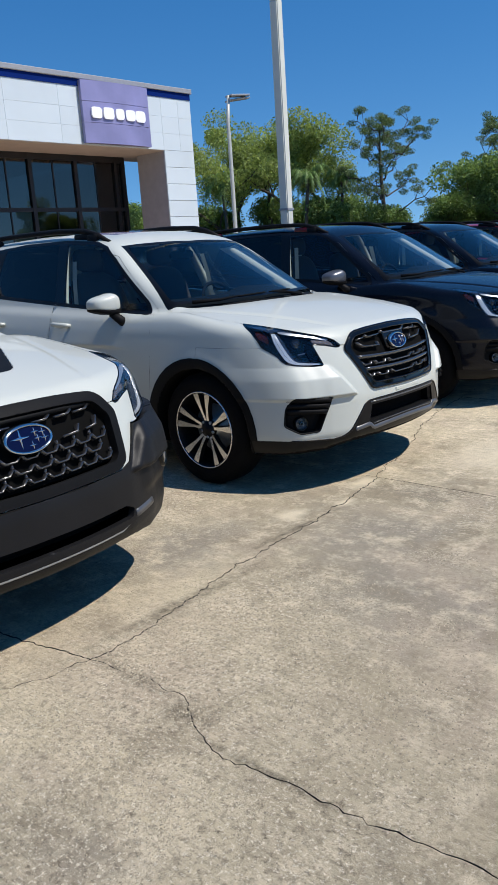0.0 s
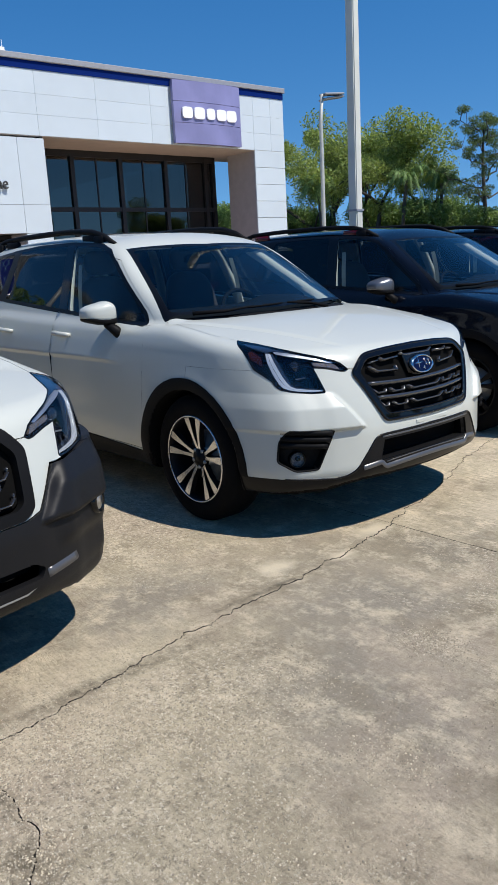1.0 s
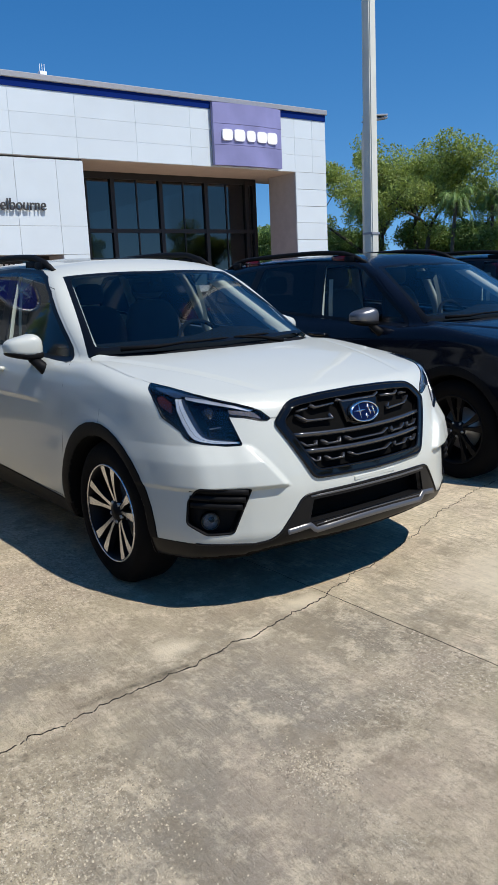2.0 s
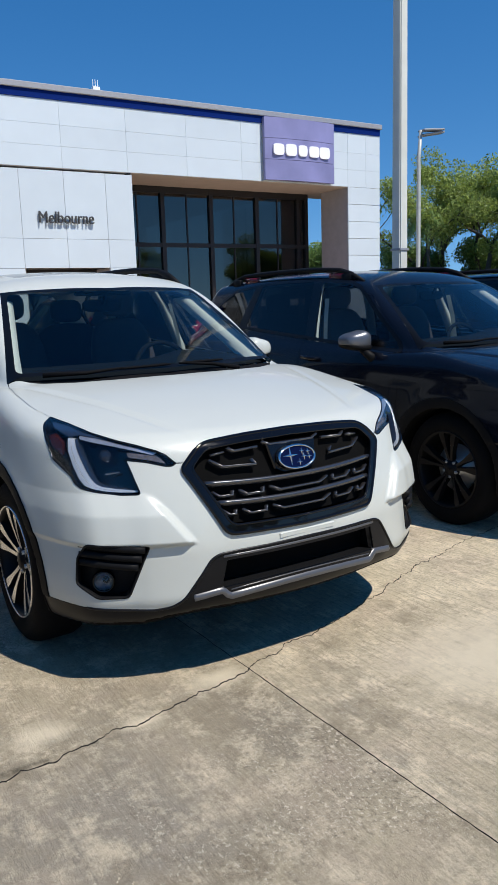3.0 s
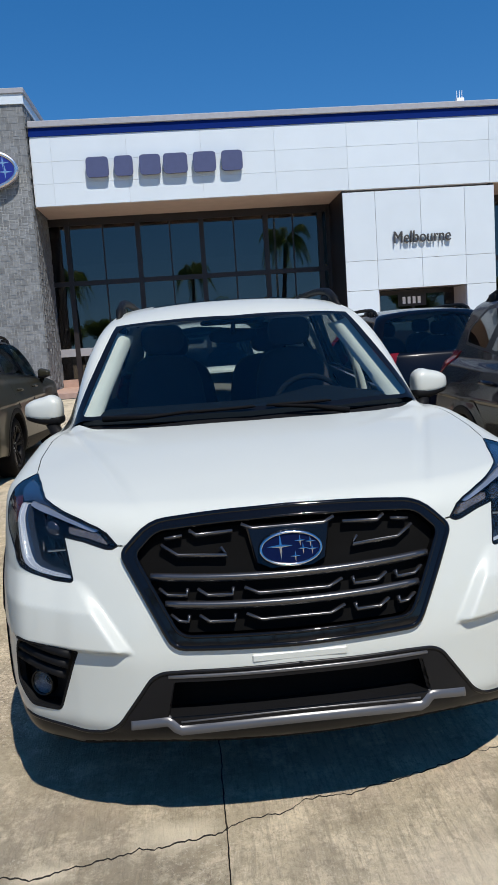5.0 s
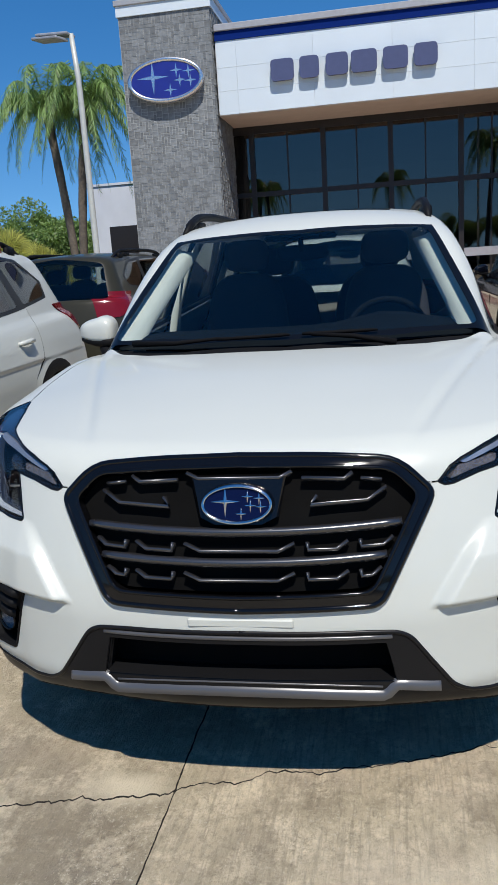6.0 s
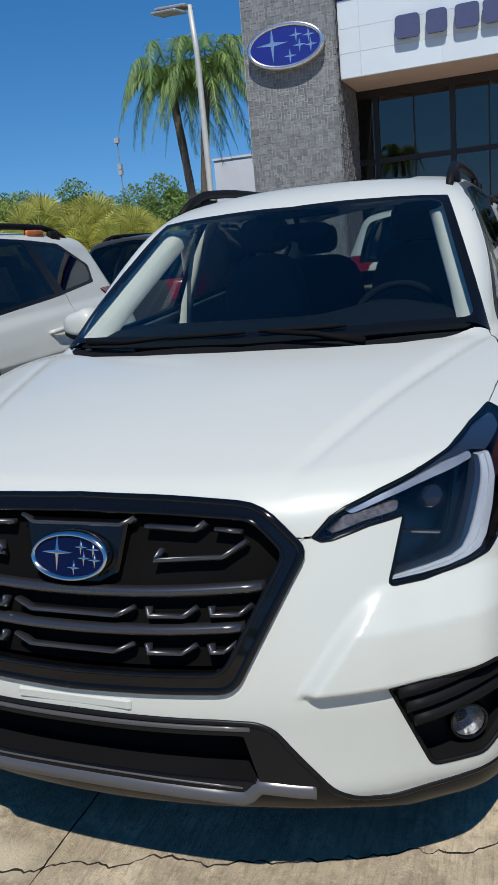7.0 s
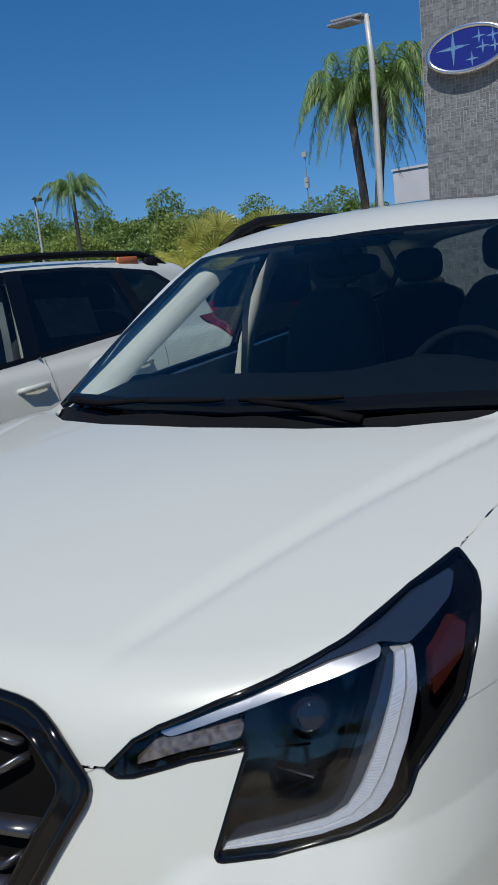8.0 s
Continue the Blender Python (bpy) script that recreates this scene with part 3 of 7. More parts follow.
def on_skin(way, poly, out=0.0, pitch=0.012, closed=True):
    """Points along a 2D outline, dropped onto the body along a direction."""
    u, w = view_axes(way)
    d = Vector(way).normalized()
    depth = np.linspace(1.5, -0.3, 700)
    pts = []
    for a, b in zip(poly, poly[1:] + (poly[:1] if closed else poly[-1:])):
        n = max(1, int(math.hypot(b[0] - a[0], b[1] - a[1]) / pitch))
        for k in range(n):
            base = u * (a[0] + (b[0] - a[0]) * k / n) + w * (a[1] + (b[1] - a[1]) * k / n)
            f = suv_skin(np.array(base)[None] + depth[:, None] * np.array(d)[None])
            i = int(np.argmax(f < 0))
            if f[i] >= 0 or i == 0:
                continue
            q = depth[i - 1] + (depth[i] - depth[i - 1]) * f[i - 1] / (f[i - 1] - f[i])
            p = np.array(base + d * q)
            slope = Vector([float(suv_skin((p + e)[None])[0] - suv_skin((p - e)[None])[0]) for e in np.eye(3) * 0.004]).normalized()
            pts.append(Vector(p) + slope * out)
    return pts + pts[:1] if closed else pts


SKID_Y = [0.1, 0.2, 0.28, 0.335, 0.347, 0.36, 0.372, 0.40, 0.44, 0.468, 0.474]


def largest(bm, share=0.06, keep=False):
    """Takes away crumbs that are not joined to the main sheet."""
    bm.faces.ensure_lookup_table()
    seen, groups = set(), []
    for f in bm.faces:
        if f in seen:
            continue
        todo, group = [f], []
        seen.add(f)
        while todo:
            g = todo.pop()
            group.append(g)
            for e in g.edges:
                for h in e.link_faces:
                    if h not in seen:
                        seen.add(h)
                        todo.append(h)
        groups.append((sum(g.calc_area() for g in group), group))
    top = max([a for a, _ in groups], default=0)
    crumbs = [g for a, group in groups if a < top * share for g in group]
    if keep:
        return crumbs
    bmesh.ops.delete(bm, geom=crumbs, context="FACES")
    return bm


def prism_plate(x0, x1, outline):
    """A plate across the car with a given outline in y and z, leaning back with the grille."""
    bm = bmesh.new()
    rows = [[bm.verts.new((x - 0.3 * (z - 0.83), y * k, 0.83 + (z - 0.83) * k)) for y, z in outline] for x, k in ((x0, 1.0), (x1 - 0.006, 1.0), (x1, 0.95))]
    n = len(outline)
    for p, q in zip(rows, rows[1:]):
        for i in range(n):
            bm.faces.new((p[i], p[(i + 1) % n], q[(i + 1) % n], q[i]))
    bm.faces.new(rows[-1])
    bmesh.ops.recalc_face_normals(bm, faces=bm.faces)
    return bm


def suv_parts(rugged=False):
    """All meshes of the sport utility car: rows of (name, mesh, material key, parent's row or None, label)."""
    rows = []

    def add(name, bm, key, parent=None, smooth=True, label=""):
        bmesh.ops.recalc_face_normals(bm, faces=bm.faces) if key in ("trimgrey",) else None
        me = to_mesh(bm, name, smooth)
        if name in SKIN_PANELS:
            follow_skin(me)
        rows.append((name, me, key, parent, label))
        return len(rows) - 1

    def pair(name, bm, key, parent=None, smooth=True, label=""):
        """A left part and its mirror image on the right."""
        other = flipped(bm)
        return add(name, bm, key, parent, smooth, label), add(name, other, key, parent, smooth, label)

    def steps(*spans):
        out = []
        for a, b, d in spans:
            out += list(np.arange(a, b - d * 0.5, d))
        return np.array(out + [spans[-1][1]])

    skin = surface_mesh(suv_skin, steps((-3.90, -0.60, 0.045), (-0.60, 0.30, 0.022), (0.30, 0.55, 0.0125), (0.55, 1.0, 0.009)), steps((-0.06, 0.39, 0.03), (0.39, 0.60, 0.0095), (0.60, 1.0, 0.0135)), steps((0.17, 0.54, 0.0135), (0.54, 0.60, 0.006), (0.60, 0.78, 0.009), (0.78, 1.0, 0.0125), (1.0, 1.76, 0.022)))
    bmesh.ops.bisect_plane(skin, geom=list(skin.verts) + list(skin.edges) + list(skin.faces), dist=1e-5, plane_co=(0, 0, 0), plane_no=(0, -1, 0), clear_outer=True)
    skin.normal_update()
    if sum(f.normal.z for f in skin.faces if f.calc_center_median().z > 1.5) < 0:
        bmesh.ops.reverse_faces(skin, faces=list(skin.faces))
    skin.normal_update()
    # what lies inside the wheel wells and under the floor is liner
    well = [f for f in skin.faces if any(math.hypot(c.x - a, c.z - 0.35) < 0.392 and c.y > 0.4 and abs(f.normal.y) < 0.8 or math.hypot(c.x - a, c.z - 0.35) < 0.37 for a in (0, -2.67) for c in (f.calc_center_median(),)) or (f.normal.z < -0.7 and f.calc_center_median().z < 0.45)]
    liner = lifted(well)
    bmesh.ops.delete(skin, geom=well, context="FACES")
    add("underbody", both_sides(liner), "well")

    F, S, U = (1, 0, 0), (0, 1, 0), (0, 0, 1)
    corner = (0.72, 0.69, 0.0)
    holder = [None]

    def face_x(y, z, out=0.0):
        return float(suv_nose(np.float64(z))) - suv_drop(abs(y)) + out

    def bar(name, pts, half, key="gloss", height=0.02, mirror=True):
        line = [(face_x(y, z, -0.018), y, z) for y, z in pts]
        add(name, strip(line, half, height, (0.92, 0, 0.38)), key, holder[0])
        if mirror:
            add(name, flipped(strip(line, half, height, (0.92, 0, 0.38))), key, holder[0])

    if not rugged:
        # --- lower cladding, then the lower opening
        clad = cut(skin, [(-0.1, 0.1), (1.2, 0.1), (1.2, 0.330), (0.80, 0.330), (0.66, 0.322), (0.60, 0.320), (0.545, 0.328), (0.505, 0.356), (0.405, 0.495), (0.375, 0.510), (0.30, 0.514), (-0.1, 0.518)], F, facing=0.05)
        tail = cut(skin, onto(S, [(0.80, 0, 0.10), (0.80, 0, 0.321), (0.62, 0, 0.328), (0.42, 0, 0.325), (0.34, 0, 0.10)]), S, facing=0.02)
        largest(tail, 0.2)
        pair("lip_cladding", rim(tail, 0.03, 0.0, middle=False), "clad")
        mouth = cut(clad, [(-0.1, 0.486), (0.345, 0.482), (0.368, 0.382), (0.20, 0.390), (-0.1, 0.393)], F)
        largest(clad)
        bumper_lip = add("lower_grille_surround", both_sides(rim(clad, 0.03, 0.002)), "surround")
        edge = tube(bmesh.new(), on_skin(F, rounded([(0.80, 0.330), (0.66, 0.322), (0.60, 0.320), (0.545, 0.328), (0.505, 0.356), (0.405, 0.495), (0.375, 0.510), (0.30, 0.514), (-0.004, 0.518)], [0, 0, 0, 0.02, 0.02, 0.02, 0.02, 0, 0]), -0.001, closed=False), 0.006, 8)
        o2 = flipped(edge)
        add("surround_edge", edge, "surround", bumper_lip), add("surround_edge", o2, "surround", bumper_lip)
        m2 = shifted(mouth, -0.002)
        for v in m2.verts:
            v.co.x -= 0.075
        add("lower_grille", both_sides(m2), "well", bumper_lip)
        wall = [(0.915 - suv_drop(y), y, z) for y, z in ((0, 0.486), (0.345, 0.482), (0.368, 0.382), (0.20, 0.390), (0, 0.393))]
        bm = bmesh.new()
        for a, b in zip(wall, wall[1:]):
            q = [bm.verts.new(p) for p in (a, b, (b[0] - 0.08, b[1], b[2]), (a[0] - 0.08, a[1], a[2]))]
            bm.faces.new(q)
        add("lower_grille_wall", both_sides(bm), "clad", bumper_lip, False)
        def skid_z(y):
            return 0.364 - 0.018 * (y / 0.34) ** 2 + 0.031 * float(step(np.float64(y), 0.335, 0.372))
        ys = sorted([-y for y in SKID_Y] + [0.0] + SKID_Y)
        add("skid_bar", strip([(0.916 - suv_drop(abs(y)), y, skid_z(abs(y))) for y in ys], 0.0155, 0.008, (0.90, 0, 0.44)), "skid", bumper_lip)
        ys = np.linspace(-0.335, 0.335, 13)
        add("skid_ridge", strip([(0.912 - suv_drop(abs(y)), y, 0.382 - 0.018 * (y / 0.34) ** 2) for y in ys], 0.0035, 0.010, (0.80, 0, 0.60)), "skid", bumper_lip)
        ys = np.linspace(-0.36, 0.36, 15)
        add("surround_ledge", strip([(0.917 - suv_drop(abs(y)), y, 0.503 - 0.004 * (y / 0.36) ** 2) for y in ys], 0.0055, 0.006, (0.72, 0, 0.69)), "skid", bumper_lip)
        # --- grille
        grille_poly = rounded([(-0.1, 0.574), (0.335, 0.580), (0.463, 0.825), (0.386, 0.902), (0.20, 0.917), (-0.1, 0.920)], [0, 0.03, 0.02, 0.05, 0.1, 0])
        piece = cut(skin, grille_poly, F, facing=0.0)
        inner_poly = rounded([(-0.1, 0.604), (0.318, 0.609), (0.430, 0.823), (0.368, 0.883), (0.20, 0.896), (-0.1, 0.899)], [0, 0.03, 0.02, 0.03, 0.1, 0])
        field = cut(piece, inner_poly, F, facing=0.0)
        gr = add("grille_frame", both_sides(rim(shifted(piece, 0.010), 0.035, 0.0)), "gloss", None, True, "gloss black grille frame")
        holder[0] = gr
        for poly, out, thick in ((grille_poly, 0.0065, 0.0085), (inner_poly, 0.007, 0.0055)):
            edge = tube(bmesh.new(), on_skin(F, [(max(p[0], -0.004), p[1]) for p in poly], out, closed=False), thick, 8)
            o2 = flipped(edge)
            add("grille_edge", edge, "gloss", gr), add("grille_edge", o2, "gloss", gr)
        for v in field.verts:
            v.co.x -= 0.03
        add("grille_back", both_sides(field), "well", gr)

        for z, w in ((0.748, 0.390), (0.678, 0.353)):
            ys = [-w + 2 * w * i / 20 for i in range(21)]
            bar("grille_bar", [(y, z + 0.012 * (y / 0.4) ** 2) for y in ys], 0.0125, "grillebar", 0.026, False)
        for z, w in ((0.704, 0.010), (0.636, -0.018)):
            bar("grille_blade", [(-0.135, z + 0.018), (-0.095, z), (0.095, z), (0.135, z + 0.018)], 0.006, "grillebar", 0.02, False)
            bar("grille_blade", [(0.165, z + 0.020), (0.168, z + 0.001), (0.235, z + 0.002), (0.262, z + 0.020)], 0.006, "grillebar")
            bar("grille_blade", [(0.290, z + 0.022), (0.293, z + 0.004), (0.335 + w, z + 0.006), (0.358 + w, z + 0.024)], 0.006, "grillebar")
        bar("grille_blade", [(-0.13, 0.884), (-0.10, 0.870), (0.10, 0.870), (0.13, 0.884)], 0.007, "grillebar", 0.02, False)
        bar("grille_blade", [(0.155, 0.868), (0.255, 0.862), (0.275, 0.876)], 0.007, "grillebar")
        bar("grille_blade", [(0.295, 0.862), (0.345, 0.856)], 0.006, "grillebar")
        bar("grille_blade", [(0.19, 0.828), (0.175, 0.806), (0.31, 0.812), (0.355, 0.840)], 0.006, "grillebar")
        bm = prism_plate(face_x(0, 0.835, -0.03), face_x(0, 0.835, -0.002), [(-0.118, 0.882), (0.118, 0.882), (0.098, 0.784), (0.06, 0.766), (-0.06, 0.766), (-0.098, 0.784)])
        badge = add("badge_plate", bm, "gloss", gr, False)
        for n, bm, k in emblem_parts(face_x(0, 0.824, 0.012), 0.822, 0.088, 0.047):
            for v in bm.verts:
                v.co.x -= (v.co.z - 0.824) * 0.3
            add(n, bm, k, gr)
    else:
        clad = cut(skin, [(-0.1, 0.1), (1.2, 0.1), (1.2, 0.80), (0.80, 0.775), (0.70, 0.752), (0.60, 0.742), (0.555, 0.742), (0.500, 0.66), (0.462, 0.606), (0.40, 0.588), (-0.1, 0.584)], F, facing=-0.05)
        far = [f for f in clad.faces if f.calc_center_median().x < 0.30]
        join(skin, lifted(far))
        bmesh.ops.delete(clad, geom=far, context="FACES")
        mouth = cut(clad, rounded([(-0.1, 0.440), (0.40, 0.440), (0.445, 0.415), (0.43, 0.385), (-0.1, 0.385)], [0, 0.01, 0.01, 0.01, 0]), F)
        largest(clad)
        for v in clad.verts:
            v.co.x += 0.022 * float(step(np.float64(v.co.y), 0.50, 0.60)) * float(step(np.float64(v.co.z), 0.44, 0.50))
            v.co.y += 0.012 * float(step(np.float64(v.co.y), 0.70, 0.80))
        bumper_lip = add("bumper_cladding", both_sides(rim(shifted(clad, 0.008), 0.03, 0.002)), "greyclad", None, True, "matt dark grey plastic bumper cladding")
        for v in mouth.verts:
            v.co.x -= 0.08
        add("lower_grille", both_sides(mouth), "well", bumper_lip)
        ys = np.linspace(0, 0.455, 11)
        add("skid_bar", both_sides(strip([(0.914 - suv_drop(y), y, 0.348 + 0.03 * float(step(y, 0.36, 0.455))) for y in ys], 0.011, 0.010, (0.97, 0, 0.25))), "silver", bumper_lip)
        ys = np.linspace(0.455, 0.605, 7)
        pair("skid_end", strip([(0.918 - suv_drop(y), y, 0.392 + 0.04 * (y - 0.45)) for y in ys], 0.022, 0.014, (0.94, 0.1, 0.3)), "skid", bumper_lip)
        piece = cut(skin, rounded([(-0.1, 0.586), (0.395, 0.592), (0.440, 0.622), (0.458, 0.815), (0.386, 0.902), (0.20, 0.917), (-0.1, 0.920)], [0, 0.02, 0.02, 0.02, 0.05, 0.1, 0]), F, facing=0.0)
        field = cut(piece, rounded([(-0.1, 0.625), (0.375, 0.630), (0.402, 0.650), (0.415, 0.805), (0.352, 0.872), (0.20, 0.884), (-0.1, 0.887)], [0, 0.02, 0.02, 0.02, 0.03, 0.1, 0]), F, facing=0.0)
        gr = add("grille_frame", both_sides(rim(shifted(piece, 0.010), 0.035, 0.0)), "clad", None, True, "matt black grille frame")
        holder[0] = gr
        for v in field.verts:
            v.co.x -= 0.03
        add("grille_back", both_sides(field), "well", gr)
        for i, z in enumerate((0.646, 0.688, 0.730)):
            for k in range(5):
                y = 0.084 * k + (0.042 if i % 2 else 0)
                if y < 0.36:
                    bar("mesh_blade", [(y - 0.040, z + 0.019), (y - 0.022, z), (y + 0.022, z), (y + 0.040, z + 0.019)], 0.0050, "grillebar", 0.022, y > 0.01)
                    bar("mesh_rib", [(y + 0.040, z + 0.019), (y + 0.041, z + 0.036)], 0.0040, "grillebar", 0.018)
        bar("grille_blade", [(0.165, 0.772), (0.235, 0.774), (0.248, 0.800)], 0.006, "grillebar")
        bar("grille_blade", [(0.285, 0.776), (0.335, 0.780), (0.348, 0.812)], 0.006, "grillebar")
        for y in (0.05, 0.155, 0.25):
            bar("grille_blade", [(y, 0.846), (y + 0.060, 0.846), (y + 0.078, 0.858)], 0.006, "grillebar")
        bar("grille_blade", [(-0.36, 0.862), (-0.2, 0.868), (0.0, 0.870), (0.2, 0.868), (0.36, 0.862)], 0.010, "clad", 0.016, False)
        for n, bm, k in emblem_parts(face_x(0, 0.80, 0.014), 0.806, 0.100, 0.052):
            for v in bm.verts:
                v.co.x -= (v.co.z - 0.806) * 0.3
            add(n, bm, k, gr)
        sheet = bmesh.new()
        q = [sheet.verts.new(p) for p in ((-1.67, 0.665, 1.42), (-2.10, 0.660, 1.40), (-2.07, 0.745, 1.19), (-1.66, 0.755, 1.21))]
        sheet.faces.new(q)
        add("window_sticker", rim(sheet, 0.002, 0.0, middle=False), "sticker", None, False, "pale printed sheet inside the rear window")
    # --- headlamp
    lamp3d = [(0.764, 0.476, 0.846), (0.762, 0.492, 0.838), (0.755, 0.512, 0.839), (0.720, 0.575, 0.857), (0.682, 0.636, 0.867), (0.711, 0.624, 0.809), (0.740, 0.610, 0.747), (0.702, 0.670, 0.747), (0.648, 0.742, 0.759), (0.609, 0.783, 0.772), (0.584, 0.797, 0.790), (0.567, 0.802, 0.813),
              (0.528, 0.818, 0.839), (0.476, 0.836, 0.869), (0.451, 0.838, 0.905), (0.399, 0.833, 0.955), (0.333, 0.808, 0.982), (0.287, 0.772, 0.996), (0.407, 0.745, 0.980), (0.505, 0.722, 0.964), (0.566, 0.694, 0.951), (0.625, 0.650, 0.933), (0.678, 0.593, 0.915), (0.723, 0.535, 0.893), (0.742, 0.507, 0.878)]
    lamp_poly = rounded(onto(corner, lamp3d), [0.003, 0.003, 0, 0, 0.006, 0, 0.010, 0, 0, 0, 0, 0, 0, 0.008, 0, 0, 0, 0.006, 0, 0, 0, 0, 0, 0, 0], 3)
    lens = cut(skin, lamp_poly, corner, facing=0.05)
    lamp_edge = tube(bmesh.new(), on_skin(corner, [tuple(p) for p in lamp_poly], -0.001, 0.008), 0.0034, 8, False)
    if not rugged:
        # --- fog lamp pocket
        fog3d = [(0.80, 0.615, 0.568), (0.727, 0.669, 0.376), (0.66, 0.760, 0.372), (0.60, 0.822, 0.418), (0.62, 0.822, 0.52), (0.66, 0.795, 0.578)]
        fog_way = (0.85, 0.53, 0.0)
        fog_poly = rounded(onto(fog_way, fog3d), 0.015, 3)
        pocket_edge = tube(bmesh.new(), on_skin(fog_way, [tuple(p) for p in fog_poly], -0.001, 0.010), 0.0048, 8, False)
        pocket = cut(skin, fog_poly, fog_way, facing=0.05)
        bmesh.ops.remove_doubles(pocket, verts=pocket.verts, dist=2e-4)
        largest(pocket, 0.3)
    # --- hood, then windows, then doors
    hood_line = [(1.1, -0.1), (1.1, 0.40), (0.785, 0.452), (0.768, 0.474), (0.752, 0.508), (0.722, 0.556), (0.682, 0.613), (0.640, 0.660), (0.585, 0.705), (0.520, 0.745), (0.410, 0.770), (0.292, 0.772), (0.10, 0.790), (-0.12, 0.785), (-0.27, 0.765), (-0.37, 0.742),
                 (-0.335, 0.70), (-0.235, 0.62), (-0.155, 0.50), (-0.105, 0.30), (-0.085, 0.0), (-0.085, -0.1)]
    hood_poly = onto(U, [(x, y, 0) for x, y in hood_line])
    hood = cut(skin, hood_poly, U, facing=0.22)
    bmesh.ops.bisect_plane(hood, geom=list(hood.verts) + list(hood.edges) + list(hood.faces), dist=1e-5, plane_co=(0, 0, 0.8455), plane_no=(0, 0, 1))
    low_faces = [f for f in hood.faces if f.calc_center_median().z < 0.8455]
    join(skin, lifted(low_faces))
    bmesh.ops.delete(hood, geom=low_faces, context="FACES")
    skin.normal_update()
    screen_way = Vector((0.53, 0, 0.85))
    ws3d = [(-0.19, -0.1, 1.096), (-0.19, 0.0, 1.096), (-0.225, 0.35, 1.094), (-0.31, 0.62, 1.090), (-0.36, 0.745, 1.096), (-0.985, 0.572, 1.512), (-0.935, 0.32, 1.522), (-0.90, 0.0, 1.524), (-0.90, -0.1, 1.524)]
    cowl = cut(skin, onto(U, [(x, y, 0) for x, y in ((-0.085, -0.1), (-0.085, 0.0), (-0.105, 0.30), (-0.155, 0.50), (-0.235, 0.62), (-0.335, 0.70), (-0.37, 0.742), (-0.335, 0.66), (-0.24, 0.38), (-0.205, 0.0), (-0.205, -0.1))]), U, facing=0.5)
    for v in cowl.verts:
        v.co.z -= 0.025
    add("cowl_panel", both_sides(cowl), "clad")
    screen = cut(skin, onto(screen_way, ws3d), screen_way, facing=0.45)
    strip_left = cut(skin, onto(U, [(-0.09, -0.1, 0), (-0.10, 0.30, 0), (-0.15, 0.50, 0), (-0.23, 0.62, 0), (-0.35, 0.70, 0), (-0.39, 0.66, 0), (-0.32, 0.40, 0), (-0.28, -0.1, 0)]), U, facing=0.2)
    if len(strip_left.faces):
        add("cowl_strip", both_sides(strip_left), "clad")
    inner = [(-0.232, -0.1, 1.121), (-0.232, 0.0, 1.121), (-0.267, 0.35, 1.119), (-0.372, 0.702, 1.115), (-0.968, 0.548, 1.490), (-0.905, 0.30, 1.498), (-0.875, 0.0, 1.502), (-0.875, -0.1, 1.502)]
    clear = cut(screen, rounded(onto(screen_way, inner), [0, 0, 0.02, 0.05, 0.06, 0.05, 0, 0]), screen_way, facing=0.3)
    ws = add("windscreen", both_sides(clear), "glass")
    add("windscreen_border", both_sides(shifted(screen, 0.0008)), "frit", ws)
    # side glass
    side = lambda pts, r=0.02: rounded(onto(S, [(x, 0, z) for x, z in pts]), r, 3)
    fg = cut(skin, side([(-0.535, 1.072), (-0.575, 1.125), (-0.955, 1.405), (-1.08, 1.488), (-1.22, 1.527), (-1.535, 1.548), (-1.435, 1.135)], [0.01, 0.01, 0, 0.05, 0.05, 0.015, 0.015]), S, facing=0.3)
    rg = cut(skin, side([(-1.545, 1.142), (-1.645, 1.552), (-2.10, 1.553), (-2.36, 1.540), (-2.44, 1.205)], [0.015, 0.015, 0, 0.03, 0.02]), S, facing=0.3)
    qg = cut(skin, side([(-2.56, 1.215), (-2.46, 1.530), (-2.78, 1.505), (-3.07, 1.36), (-3.03, 1.26)], [0.02, 0.02, 0.06, 0.05, 0.04]), S, facing=0.25)
    pl = cut(skin, side([(-1.438, 1.135), (-1.538, 1.548), (-1.642, 1.552), (-1.542, 1.142)], 0), S, facing=0.3)
    # black frame round the side glass
    belt = cut(skin, side([(-0.49, 1.050), (-0.54, 1.125), (-0.935, 1.420), (-1.07, 1.506), (-1.22, 1.548), (-1.60, 1.573), (-2.10, 1.575), (-2.48, 1.553), (-2.80, 1.525), (-3.10, 1.365), (-3.055, 1.243), (-2.50, 1.188), (-1.50, 1.116)], 0.015), S, facing=0.2)
    # cladding along the sill and round the arches
    def ring(ax, r0, r1, a0, a1, n=22):
        return [(ax + r * math.cos(radians(a0 + (a1 - a0) * k / n)), 0.35 + r * math.sin(radians(a0 + (a1 - a0) * k / n))) for r, rev in ((r1, 0), (r0, 1)) for k in (range(n + 1) if not rev else range(n, -1, -1))]
    arch_f = cut(skin, onto(S, [(x, 0, z) for x, z in ring(-0.015, 0.30, 0.452 if not rugged else 0.475, -14, 200)]), S, facing=0.05)
    arch_r = cut(skin, onto(S, [(x, 0, z) for x, z in ring(-2.67, 0.30, 0.450 if not rugged else 0.475, -20, 200)]), S, facing=0.05)
    sill = cut(skin, side([(-0.40, 0.10), (-0.40, 0.335), (-0.52, 0.335), (-2.16, 0.40), (-2.25, 0.30), (-2.25, 0.10)], 0), S, facing=-0.3)
